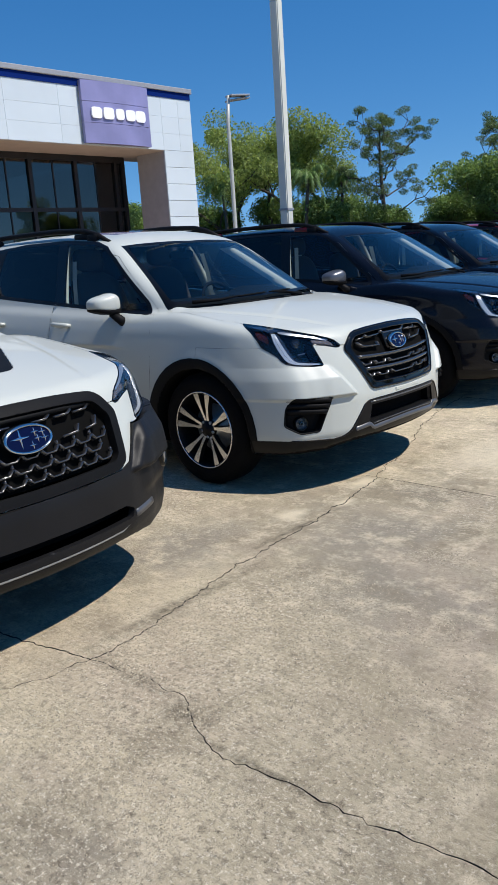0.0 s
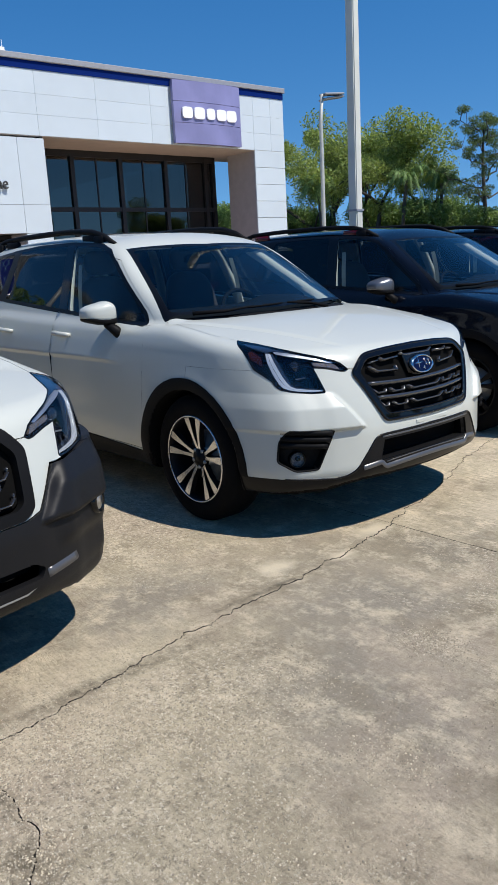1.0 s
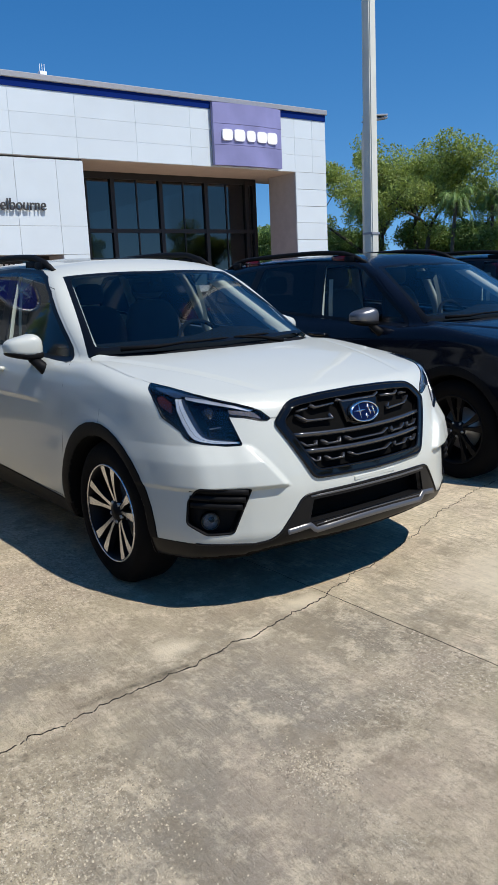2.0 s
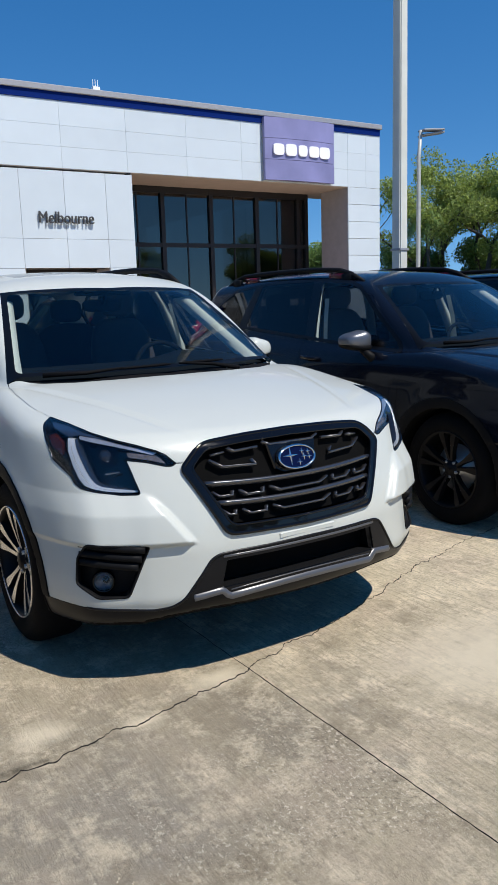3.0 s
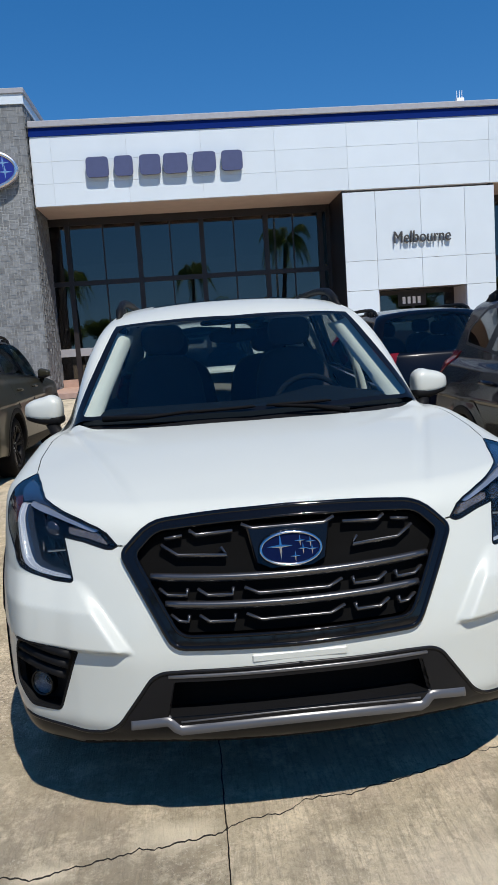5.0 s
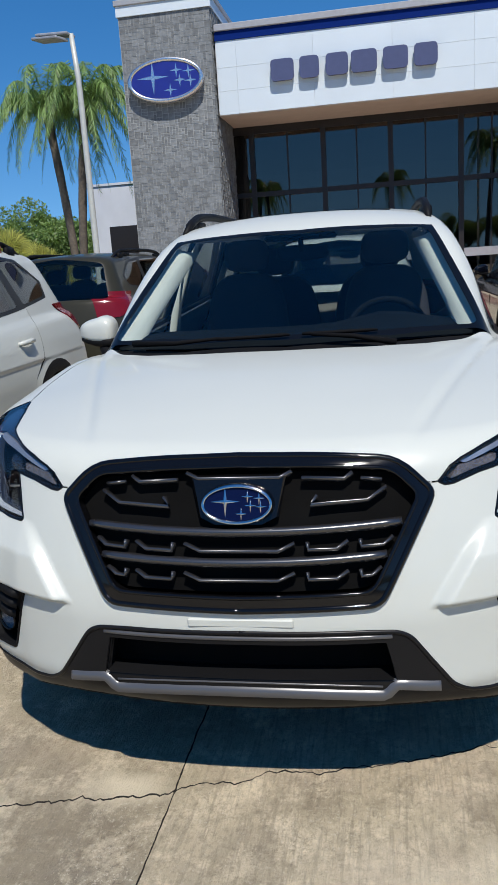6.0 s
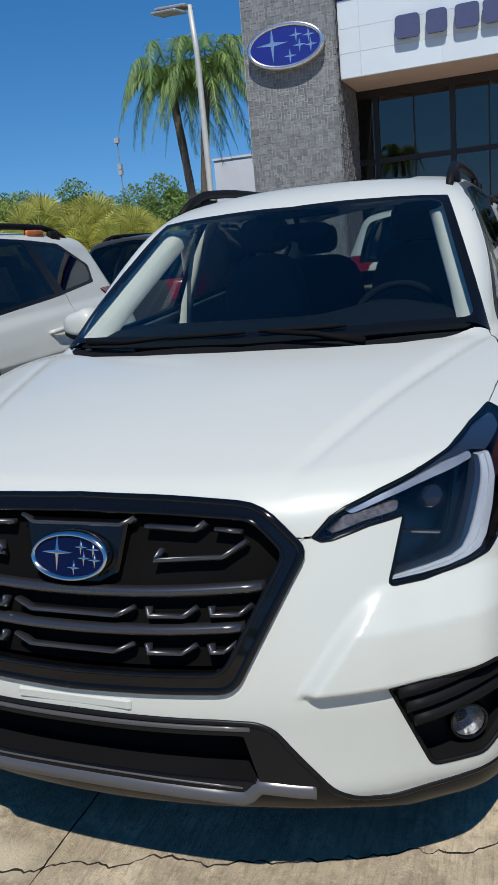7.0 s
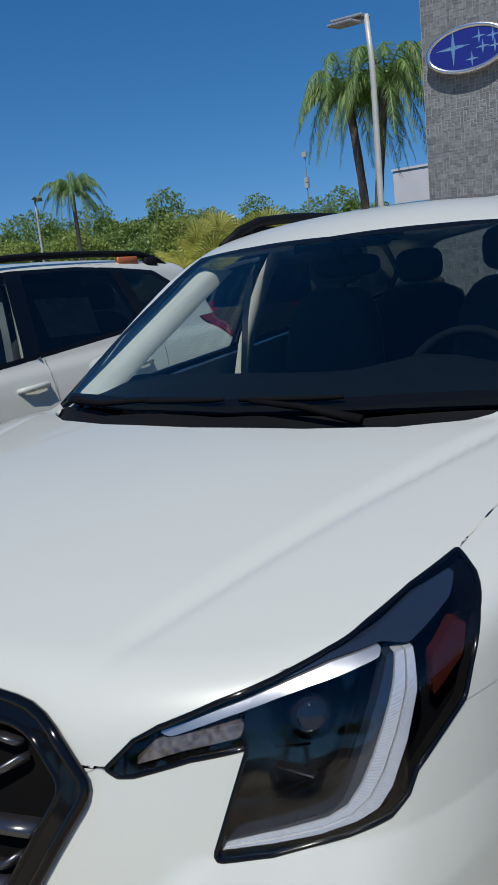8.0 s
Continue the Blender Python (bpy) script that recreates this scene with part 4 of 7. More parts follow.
    for n, b in (("wheel_arch_trim", arch_f), ("wheel_arch_trim", arch_r), ("sill_cladding", sill)):
        pair(n, rim(shifted(b, 0.006), 0.05, 0.0, middle=False), "clad")
    # doors
    fd = cut(skin, side([(-0.455, 0.345), (-0.42, 0.80), (-0.425, 1.05), (-0.53, 1.14), (-0.92, 1.435), (-1.66, 1.61), (-1.53, 1.0), (-1.52, 0.36)], [0.02, 0.1, 0.02, 0, 0, 0, 0.05, 0.02]), S, facing=0.2)
    rd = cut(skin, side([(-1.526, 0.36), (-1.536, 1.0), (-1.666, 1.61), (-2.50, 1.58), (-2.58, 1.15), (-2.48, 0.86), (-2.30, 0.76), (-2.18, 0.58), (-2.15, 0.38)], [0.02, 0.05, 0, 0, 0.03, 0.08, 0.08, 0.06, 0.02]), S, facing=0.2)
    doors = {}
    for path in (((-0.452, 0.37), (-0.436, 0.60), (-0.421, 0.80), (-0.4235, 0.95), (-0.426, 1.045)), ((-1.523, 0.38), (-1.5255, 0.60), (-1.529, 0.85), (-1.533, 1.0), (-1.55, 1.10)), ((-2.155, 0.40), (-2.185, 0.57), (-2.30, 0.745), (-2.47, 0.855), (-2.565, 1.12))):
        line = []
        for x, z in path:
            lo, hi = 0.60, 1.0
            for _ in range(30):
                half = (lo + hi) / 2
                lo, hi = (half, hi) if suv_skin(np.array([[x, half, z]]))[0] < 0 else (lo, half)
            line.append((x, lo - 0.0050, z))
        pair("door_seal", tube(bmesh.new(), line, 0.0056, 6), "well")
    for nm, b in (("front_door", fd), ("rear_door", rd)):
        doors[nm] = pair(nm, rim(b, 0.02, 0.0036, middle=False), "paint")
    for nm, b, d, k in (("side_window", fg, "front_door", "glass"), ("side_window", rg, "rear_door", "privacy")):
        other = flipped(b)
        add(nm, b, k, doors[d][0]), add(nm, other, k, doors[d][1])
    pair("quarter_window", qg, "privacy")
    pair("pillar_trim", rim(shifted(pl, 0.001), 0.01, 0.0, middle=False), "gloss")
    pair("window_surround", rim(shifted(belt, 0.001), 0.012, 0.0, middle=False), "frit")
    # headlamp insides
    l, r = pair("headlamp_lens", shifted(lens.copy(), 0.001), "lens")
    bowl = lifted(list(lens.faces))
    for v in bowl.verts:
        v.co += Vector((-0.075, -0.060, 0.0))
    other = flipped(bowl)
    add("headlamp_housing", bowl, "lampblack", l), add("headlamp_housing", other, "lampblack", r)
    skirt = walls(lens, (-0.78, -0.625, 0), 0.096)
    other = flipped(skirt)
    add("headlamp_rim", skirt, "lampblack", l, False), add("headlamp_rim", other, "lampblack", r, False)

    other = flipped(lamp_edge)
    add("lamp_edge", lamp_edge, "lampblack", l), add("lamp_edge", other, "lampblack", r)
    gasket = seal(lens, 0.020)
    other = flipped(gasket)
    add("lamp_seal", gasket, "well", l, False), add("lamp_seal", other, "well", r, False)

    def lamp_piece(name, pts3d, key, inset, thick=0.012, soft=0.006):
        b = lens.copy()
        b.normal_update()
        p = cut(b, rounded(onto(corner, pts3d), soft, 3), corner, facing=0.05)
        b.free()
        for v in p.verts:
            v.co += Vector((-0.72, -0.69, 0)) * inset
        p = rim(p, thick, 0.0, way=(-0.72, -0.69, 0), middle=False)
        o2 = flipped(p)
        add(name, p, key, l), add(name, o2, key, r)

    outer = [(0.733, 0.620, 0.753), (0.686, 0.690, 0.754), (0.643, 0.745, 0.764), (0.614, 0.772, 0.779), (0.590, 0.788, 0.806), (0.542, 0.800, 0.884), (0.509, 0.785, 0.942)]
    inside = [(0.540, 0.765, 0.937), (0.578, 0.764, 0.896), (0.609, 0.754, 0.841), (0.636, 0.743, 0.793), (0.654, 0.724, 0.775), (0.725, 0.625, 0.760)]

    def between(u, v):
        """A lengthwise rib of the light guide."""
        lo, hi = [], []
        for k in range(9):
            t = k / 8
            def along(line):
                f = t * (len(line) - 1)
                i = min(int(f), len(line) - 2)
                return Vector(line[i]).lerp(Vector(line[i + 1]), f - i)
            a, c = along(outer), along(inside[::-1])
            lo.append(tuple(a.lerp(c, u))), hi.append(tuple(a.lerp(c, v)))
        return lo + hi[::-1]
    lamp_piece("light_guide", between(0.0, 0.30), "guide", 0.008, 0.02, 0)
    lamp_piece("light_guide", between(0.34, 0.68), "guide", 0.011, 0.02, 0)
    lamp_piece("light_guide_step", between(0.72, 1.0), "visor", 0.014, 0.02, 0)
    lamp_piece("turn_signal", [(0.732, 0.536, 0.874), (0.673, 0.632, 0.889), (0.683, 0.630, 0.872), (0.722, 0.572, 0.861), (0.752, 0.516, 0.845)], "amberclear", 0.014, 0.02)
    lamp_piece("lamp_brow", [(0.724, 0.551, 0.878), (0.682, 0.612, 0.897), (0.628, 0.675, 0.914), (0.583, 0.725, 0.927), (0.548, 0.760, 0.938), (0.530, 0.752, 0.948), (0.583, 0.708, 0.938), (0.633, 0.660, 0.922), (0.684, 0.600, 0.904), (0.727, 0.538, 0.884)], "brow", 0.010, 0.012)
    lamp_piece("lamp_visor", [(0.684, 0.593, 0.908), (0.635, 0.652, 0.924), (0.579, 0.700, 0.940), (0.525, 0.750, 0.950), (0.507, 0.780, 0.945), (0.464, 0.792, 0.957), (0.405, 0.800, 0.970), (0.350, 0.790, 0.983), (0.427, 0.757, 0.973), (0.519, 0.730, 0.956), (0.574, 0.700, 0.945), (0.629, 0.654, 0.928)], "visor", 0.010, 0.012)
    lamp_piece("side_marker", [(0.501, 0.807, 0.924), (0.441, 0.816, 0.952), (0.427, 0.829, 0.945), (0.457, 0.833, 0.913), (0.518, 0.814, 0.881)], "amber", 0.012, 0.02)
    for yy in (1, -1):
        bm = ellipsoid(bmesh.new(), (0.588, 0.672 * yy, 0.872), (0.030, 0.030, 0.030), 24, 14)
        pj = add("projector", bm, "bulb", l if yy > 0 else r)
        bm = tube(bmesh.new(), [(0.545, 0.650 * yy, 0.872), (0.598, 0.676 * yy, 0.872)], [0.044, 0.034], 24, False)
        add("projector_ring", bm, "gloss", l if yy > 0 else r)
        bm = bmesh.new()
        box(bm, 0.622, 0.634, min(0.640 * yy, 0.695 * yy), max(0.640 * yy, 0.695 * yy), 0.812, 0.815)
        add("lamp_bezel", bm, "reflector", l if yy > 0 else r, False)
    if not rugged:
        # fog lamps
        back = lifted(list(pocket.faces))
        for v in back.verts:
            v.co += Vector((-0.055, -0.02, 0))
        fl, fr = pair("fog_lamp_pocket", walls(pocket, (-0.94, -0.34, 0), 0.06), "clad", None, True)
        gasket = seal(pocket, 0.020)
        o2 = flipped(gasket)
        add("pocket_seal", gasket, "clad", fl, False), add("pocket_seal", o2, "clad", fr, False)
        o2 = flipped(pocket_edge)
        add("pocket_edge", pocket_edge, "clad", fl), add("pocket_edge", o2, "clad", fr)
        o2 = flipped(back)
        add("pocket_back", back, "clad", fl), add("pocket_back", o2, "clad", fr)
        for i in range(3):
            z = 0.556 - 0.032 * i
            pts = [(0.805 - 0.9 * (y - 0.62) * (0.55 + 0.55 * (y - 0.62) / 0.18) - 0.008, y, z + 0.012 * (y - 0.62) / 0.2) for y in np.linspace(0.628 + 0.012 * i, 0.806, 7)]
            b = strip(pts, 0.0150, 0.018, (0.80, 0.55, 0.22))
            o2 = flipped(b)
            add("louvre", b, "clad", fl), add("louvre", o2, "clad", fr)
        for yy, par in ((1, fl), (-1, fr)):
            m = Matrix.Translation((0.662, 0.742 * yy, 0.425)) @ Matrix.Rotation(radians(28 * yy), 4, "Z")
            b = lathe(bmesh.new(), [(0.040, -0.05), (0.041, 0.004), (0.037, 0.008), (0.034, 0.002)], 28, "x")
            b2 = lathe(bmesh.new(), [(0.034, 0.002), (0.026, 0.008), (0.0005, 0.012)], 28, "x")
            b3 = lathe(bmesh.new(), [(0.034, 0.0), (0.02, -0.02), (0.0005, -0.025)], 20, "x")
            for q in (b, b2, b3):
                for v in q.verts:
                    v.co = m @ v.co
                bmesh.ops.recalc_face_normals(q, faces=q.faces)
            k = add("fog_lamp", b3, "fogglass", par)
            add("fog_lamp_ring", b, "gloss", par), add("fog_lamp_lens", b2, "lens", par)
        # number plate blank
        b = box(bmesh.new(), 0.880, 0.9182, -0.130, 0.130, 0.531, 0.553, 0.0035)
        add("plate_holder", b, "paint", None, False)
    else:
        for yy in (1, -1):
            m = Matrix.Translation((0.728, 0.752 * yy, 0.548)) @ Matrix.Rotation(radians(38 * yy), 4, "Z")
            b = lathe(bmesh.new(), [(0.050, -0.06), (0.050, 0.010), (0.042, 0.018), (0.036, 0.006), (0.0005, 0.004)], 24, "x")
            for v in b.verts:
                v.co = m @ v.co
            bmesh.ops.recalc_face_normals(b, faces=b.faces)
            k = add("fog_lamp", b, "gloss")
            b = lathe(bmesh.new(), [(0.034, 0.012), (0.022, 0.018), (0.0005, 0.020)], 20, "x")
            for v in b.verts:
                v.co = m @ v.co
            bmesh.ops.recalc_face_normals(b, faces=b.faces)
            add("fog_lamp_lens", b, "reflector", k)
    # bumper, roof, tailgate out of what is left
    bump = cut(skin, [(-0.1, 0.0), (1.2, 0.0), (1.2, 0.865), (0.80, 0.865), (0.74, 0.875), (0.465, 0.846), (0.44, 0.835), (-0.1, 0.835)], F, facing=0.0)
    bmesh.ops.remove_doubles(bump, verts=bump.verts, dist=2e-4)
    crumbs = largest(bump, 0.5, True)
    join(skin, lifted(crumbs))
    bmesh.ops.delete(bump, geom=crumbs, context="FACES")
    skin.normal_update()
    add("front_bumper", both_sides(rim(bump, 0.015, 0.0012)), "paint")
    # dark rubber under the bonnet's shut line
    line = []
    for x in np.linspace(0.290, -0.36, 48):
        y = float(np.interp(x, (-0.37, -0.27, -0.12, 0.10, 0.292), (0.742, 0.765, 0.785, 0.790, 0.772)))
        lo, hi = 0.80, 1.20
        for _ in range(30):
            half = (lo + hi) / 2
            lo, hi = (half, hi) if suv_skin(np.array([[x, y, half]]))[0] < 0 else (lo, half)
        line.append((x, y, lo - 0.0080))
    pair("bonnet_seal", tube(bmesh.new(), line, 0.0052, 6), "well")
    decal = None
    if rugged:
        decal = cut(hood, rounded(onto(U, [(-0.03, -0.1, 0), (-0.03, 0.34, 0), (0.10, 0.42, 0), (0.47, 0.235, 0), (0.50, 0.19, 0), (0.50, -0.1, 0)]), [0, 0.03, 0.02, 0.02, 0.02, 0]), U, facing=0.3)
    bonnet = add("bonnet", both_sides(rim(hood, 0.015, 0.0034)), "paint")
    if decal is not None:
        add("bonnet_decal", both_sides(decal), "clad", bonnet, True, "matt black bonnet decal")
    rear_glass_way = Vector((-0.9, 0, 0.4))
    tg = cut(skin, rounded(onto(rear_glass_way, [(-3.6, -0.1, 1.14), (-3.6, 0.62, 1.16), (-3.42, 0.53, 1.56), (-3.35, -0.1, 1.60)]), [0, 0.06, 0.06, 0]), rear_glass_way, facing=0.2)
    add("rear_window", both_sides(tg), "rearglass")
    lamp_r = cut(skin, rounded(onto((-0.7, 0.7, 0), [(-3.66, 0.56, 1.21), (-3.70, 0.60, 0.93), (-3.58, 0.80, 0.94), (-3.40, 0.85, 1.01), (-3.20, 0.84, 1.19)]), 0.015), (-0.7, 0.7, 0), facing=0.02)
    pair("tail_lamp", rim(shifted(lamp_r, 0.010), 0.03, 0.0, middle=False), "redlens")
    roof = cut(skin, onto(U, [(x, y, 0) for x, y in ((-0.89, -0.1), (-0.895, 0.0), (-0.935, 0.32), (-0.985, 0.575), (-1.3, 0.63), (-3.05, 0.63), (-3.30, -0.1))]), U, facing=0.55)
    sun_hatch = cut(roof, rounded(onto(U, [(-1.25, -0.1, 0), (-1.25, 0.40, 0), (-2.05, 0.40, 0), (-2.05, -0.1, 0)]), [0, 0.06, 0.06, 0]), U, facing=0.3)
    rf = add("roof", both_sides(rim(roof, 0.012, 0.0)), "paint")
    add("sunroof", both_sides(rim(sun_hatch, 0.01, 0.003)), "gloss", rf)
    add("body_side", both_sides(skin), "paint")
    # roof rails
    xs = np.linspace(-1.12, -3.05, 15)
    zr = [float(suv_roof(np.float64(x))) for x in xs]
    pts = []
    for i, x in enumerate(xs):
        t = i / 14
        lift = 0.062 * min(1, t / 0.14, (1 - t) / 0.14) ** 0.6
        pts.append((x, 0.565 - 0.02 * t, zr[i] - 0.055 + lift))
    b = tube(bmesh.new(), pts, [0.014] + [0.020] * 13 + [0.014], 8)
    for x in (-1.30, -2.85):
        z = float(suv_roof(np.float64(x)))
        box(b, x - 0.06, x + 0.06, 0.55, 0.59, z - 0.09, z - 0.01, 0.01)
    rails = pair("roof_rail", b, "clad")
    for x in (-1.42, -2.62):
        z = float(suv_roof(np.float64(x)))
        b = box(bmesh.new(), x - 0.10, x + 0.10, 0.548, 0.580, z - 0.065, z - 0.012, 0.008)
        o2 = flipped(b)
        add("rail_clip", b, "railclip", rails[0]), add("rail_clip", o2, "railclip", rails[1])
    # mirrors
    def mirror_form(v):
        """Tapers a mirror shell towards its outer end and sweeps it back."""
        k = (v.co.y - 0.925) / 0.088
        v.co.z = 1.098 + (v.co.z - 1.098) * (1.0 - 0.30 * max(k, -0.4)) + 0.012 * max(k, 0)
        v.co.x -= 0.30 * (v.co.y - 0.90)
    b = ellipsoid(bmesh.new(), (-0.80, 0.925, 1.125), (0.078, 0.092, 0.066), 28, 18, 0.66)
    for v in b.verts:
        if v.co.z < 1.092:
            v.co.z = 1.092 + (v.co.z - 1.092) * 0.15
        mirror_form(v)
    ml, mr = pair("mirror_shell", b, "mirrorcap")
    b = ellipsoid(bmesh.new(), (-0.80, 0.922, 1.086), (0.076, 0.092, 0.024), 20, 12, 0.6)
    for v in b.verts:
        mirror_form(v)
    tube(b, [(-0.70, 0.835, 0.99), (-0.73, 0.865, 1.03), (-0.77, 0.895, 1.07)], [0.035, 0.030, 0.025], 10)
    o2 = flipped(b)
    add("mirror_foot", b, "clad", ml), add("mirror_foot", o2, "clad", mr)
    # door handles
    for x, dn in ((-1.375, "front_door"), (-2.24, "rear_door")):
        y = float(suv_width(np.float64(0.985))) + 0.002
        b = tube(bmesh.new(), [(x + 0.10, y, 0.982), (x + 0.08, y + 0.026, 0.985), (x, y + 0.032, 0.988), (x - 0.08, y + 0.028, 0.990), (x - 0.10, y, 0.992)], [0.012, 0.016, 0.016, 0.016, 0.012], 8)
        b2 = ellipsoid(bmesh.new(), (x, y - 0.002, 0.970), (0.055, 0.006, 0.028), 14, 8)
        join(b, b2)
        o2 = flipped(b)
        add("door_handle", b, "paint", doors[dn][0]), add("door_handle", o2, "paint", doors[dn][1])
    # wipers and the cowl
    for y0, y1, ya, yb in ((0.335, 0.065, 0.10, 0.40), (0.02, -0.255, -0.235, -0.60)):
        def on_glass(y, z, out):
            return (-0.19 - 1.69 * (z - 1.096) - 0.16 * (y / 0.73) ** 2 + out * 0.53, y, z + out * 0.85)
        b = tube(bmesh.new(), [on_glass(y0 + (y1 - y0) * t, 1.112 - 0.006 * (t if y0 < 0.1 else 0), 0.016) for t in np.linspace(0, 1, 8)], [0.004] + [0.007] * 6 + [0.005], 6)
        tube(b, [on_glass(ya, 1.108, 0.018), on_glass((ya + yb) / 2, 1.094, 0.020), on_glass(yb, 1.072 if yb > 0 else 1.100, 0.012)], [0.006, 0.009, 0.013], 6)
        add("wiper", b, "rubber")
    # cabin
    b = bmesh.new()
    box(b, -3.3, -0.45, -0.74, 0.74, 0.42, 0.47)
    box(b, -3.3, -2.5, -0.70, 0.70, 0.47, 0.86)
    tub = add("cabin_floor", b, "cabin", None, False)
    b = bmesh.new()
    n = 16
    prof = [(-0.30, 1.080), (-0.50, 1.118), (-0.70, 1.115), (-0.80, 1.05), (-0.82, 0.90), (-0.75, 0.70), (-0.55, 0.60)]
    rings = [[b.verts.new((x + (0.12 - 0.16 * (y / 0.73) ** 2) * (1 if i < 2 else 0.3) - 0.06, y, z + (0.045 * math.exp(-((y - 0.37) / 0.16) ** 2) if 0 < i < 4 else 0))) for y in np.linspace(-0.735, 0.735, n)] for i, (x, z) in enumerate(prof)]
    for p, q in zip(rings, rings[1:]):
        for k in range(n - 1):
            b.faces.new((p[k], p[k + 1], q[k + 1], q[k]))
    bmesh.ops.recalc_face_normals(b, faces=b.faces)
    add("dashboard", b, "cabin")
    add("steering_wheel", steering_wheel(bmesh.new(), (-0.98, 0.37, 1.02)), "cabin")
    for y in (0.37, -0.37):
        add("front_seat", seat(bmesh.new(), -1.25, y, 0.66), "cloth")
    b = seat(bmesh.new(), -2.15, 0.34, 0.68, 0.32, 0.60)
    seat(b, -2.15, -0.34, 0.68, 0.32, 0.60)
    add("rear_bench", b, "cloth")
    # light pillar trim and lining inside
    for name, pts, w in (("front_pillar_lining", [(-0.405, 0.688, 1.118), (-0.55, 0.655, 1.215), (-0.75, 0.602, 1.345), (-0.955, 0.548, 1.478)], 0.082), ("centre_pillar_lining", [(-1.47, 0.78, 0.95), (-1.50, 0.745, 1.15), (-1.56, 0.665, 1.40), (-1.60, 0.60, 1.52)], 0.048),
                         ("rear_pillar_lining", [(-2.52, 0.76, 1.05), (-2.48, 0.69, 1.30), (-2.42, 0.59, 1.51)], 0.05)):
        b = bmesh.new()
        offs = ((-0.012, 0.020, -0.006), (-0.03, -0.016, -0.020), (-0.06, -0.046, -0.026), (-0.12, -0.055, -0.03)) if name[0] == "f" else ((-w, 0.012, 0), (-w * 0.8, -0.018, 0.01), (w * 0.8, -0.018, 0.01), (w, 0.012, 0))
        rws = [[b.verts.new(Vector(p) + Vector(o)) for o in offs] for p in pts]
        for p, q in zip(rws, rws[1:]):
            for k in range(3):
                b.faces.new((p[k], p[k + 1], q[k + 1], q[k]))
        o2 = flipped(b)
        add(name, b, "trimgrey"), add(name, o2, "trimgrey")
    for sg in (1, -1):
        b = bmesh.new()
        belt_line = [(-1.44, 0.655 * sg, 1.42), (-1.42, 0.690 * sg, 1.25), (-1.40, 0.715 * sg, 1.00), (-1.40, 0.720 * sg, 0.70)]
        rws = [[b.verts.new(Vector(p) + Vector((o, 0, 0))) for o in (-0.024, 0.024)] for p in belt_line]
        for p, q in zip(rws, rws[1:]):
            b.faces.new((p[0], p[1], q[1], q[0]))
        bmesh.ops.solidify(b, geom=list(b.faces), thickness=0.003)
        add("seat_belt", b, "trimgrey", None, False)
    b = bmesh.new()
    g = [[b.verts.new((x, y, float(suv_roof(np.float64(x))) - 0.045 - 0.05 * (abs(y) / 0.6) ** 2.4)) for y in np.linspace(-0.56, 0.56, 9)] for x in np.linspace(-1.08, -3.2, 14)]
    for p, q in zip(g, g[1:]):
        for k in range(8):
            b.faces.new((p[k], p[k + 1], q[k + 1], q[k]))
    add("headliner", b, "headliner")
    for y in (0.36, -0.36):
        add("sun_visor", ellipsoid(bmesh.new(), (-1.06, y, 1.505), (0.08, 0.17, 0.012), 14, 8, 0.5), "headliner")
    b = ellipsoid(bmesh.new(), (-1.0, 0.0, 1.42), (0.02, 0.12, 0.035), 16, 10, 0.6)
    tube(b, [(-0.98, 0, 1.43), (-0.94, 0, 1.49)], 0.012, 6)
    box(b, -1.02, -0.93, -0.16, 0.16, 1.475, 1.500, 0.01)
    add("rear_view_mirror", b, "cabin")
    # wheels
    for x, lab in ((0.0, "front"), (-2.67, "rear")):
        for s in (1, -1):
            first = None
            for n, bm, k in wheel_parts("spoke"):
                for v in bm.verts:
                    v.co.y = v.co.y * s
                    v.co += Vector((x, s * 0.775, 0.352))
                bmesh.ops.recalc_face_normals(bm, faces=bm.faces)
                i = add("wheel" if n == "tyre" else n, bm, k, first, n not in ("spoke", "spoke_face"))
                if first is None:
                    first = i
    return rows


def make_car(rows, name, m, keys, label, category, group=""):
    """A car out of its rows of meshes, with its own paint."""
    thing = empty(name, m)
    tagged(thing, label, category, group)
    made = []
    for n, me, key, parent, lab in rows:
        ob = link_mesh(n, me, keys[key], thing if parent is None else made[int(parent)], lab)
        if key in ("glass", "privacy", "lens", "rearglass"):
            ob.visible_shadow = key == "privacy"
        made.append(ob)
    return thing


def car_keys(paint, spoke, **more):
    k = dict(paint=paint, spoke=spoke, rubber=RUBBER, blackrim=BLACKRIM, steel=SILVERPL, chrome=CHROME, emblem=EMBLEMBLUE, well=DARKGAP, clad=CLAD, gloss=GLOSSBLACK, grillebar=GRILLEBAR, skid=SKIDGREY, silver=SILVERPL,
             glass=CARGLASS, privacy=PRIVACY, rearglass=REARGLASS, surround=SURROUND, mirrorcap=paint, railclip=CLAD, lens=LENS, frit=FRIT, lampblack=GLOSSBLACK, guide=LIGHTGUIDE, amberclear=SMOKECLEAR, reflector=REFLECTOR, brow=BROW, amber=AMBER, visor=SMOKE, sticker=STICKER, bulb=BULB, fogglass=FOGGLASS, redlens=REDLENS, cabin=CABIN, cloth=SEATCLOTH, trimgrey=TRIMGREY, headliner=HEADLINER, greyclad=GREYCLAD)
    k.update(more)
    return k


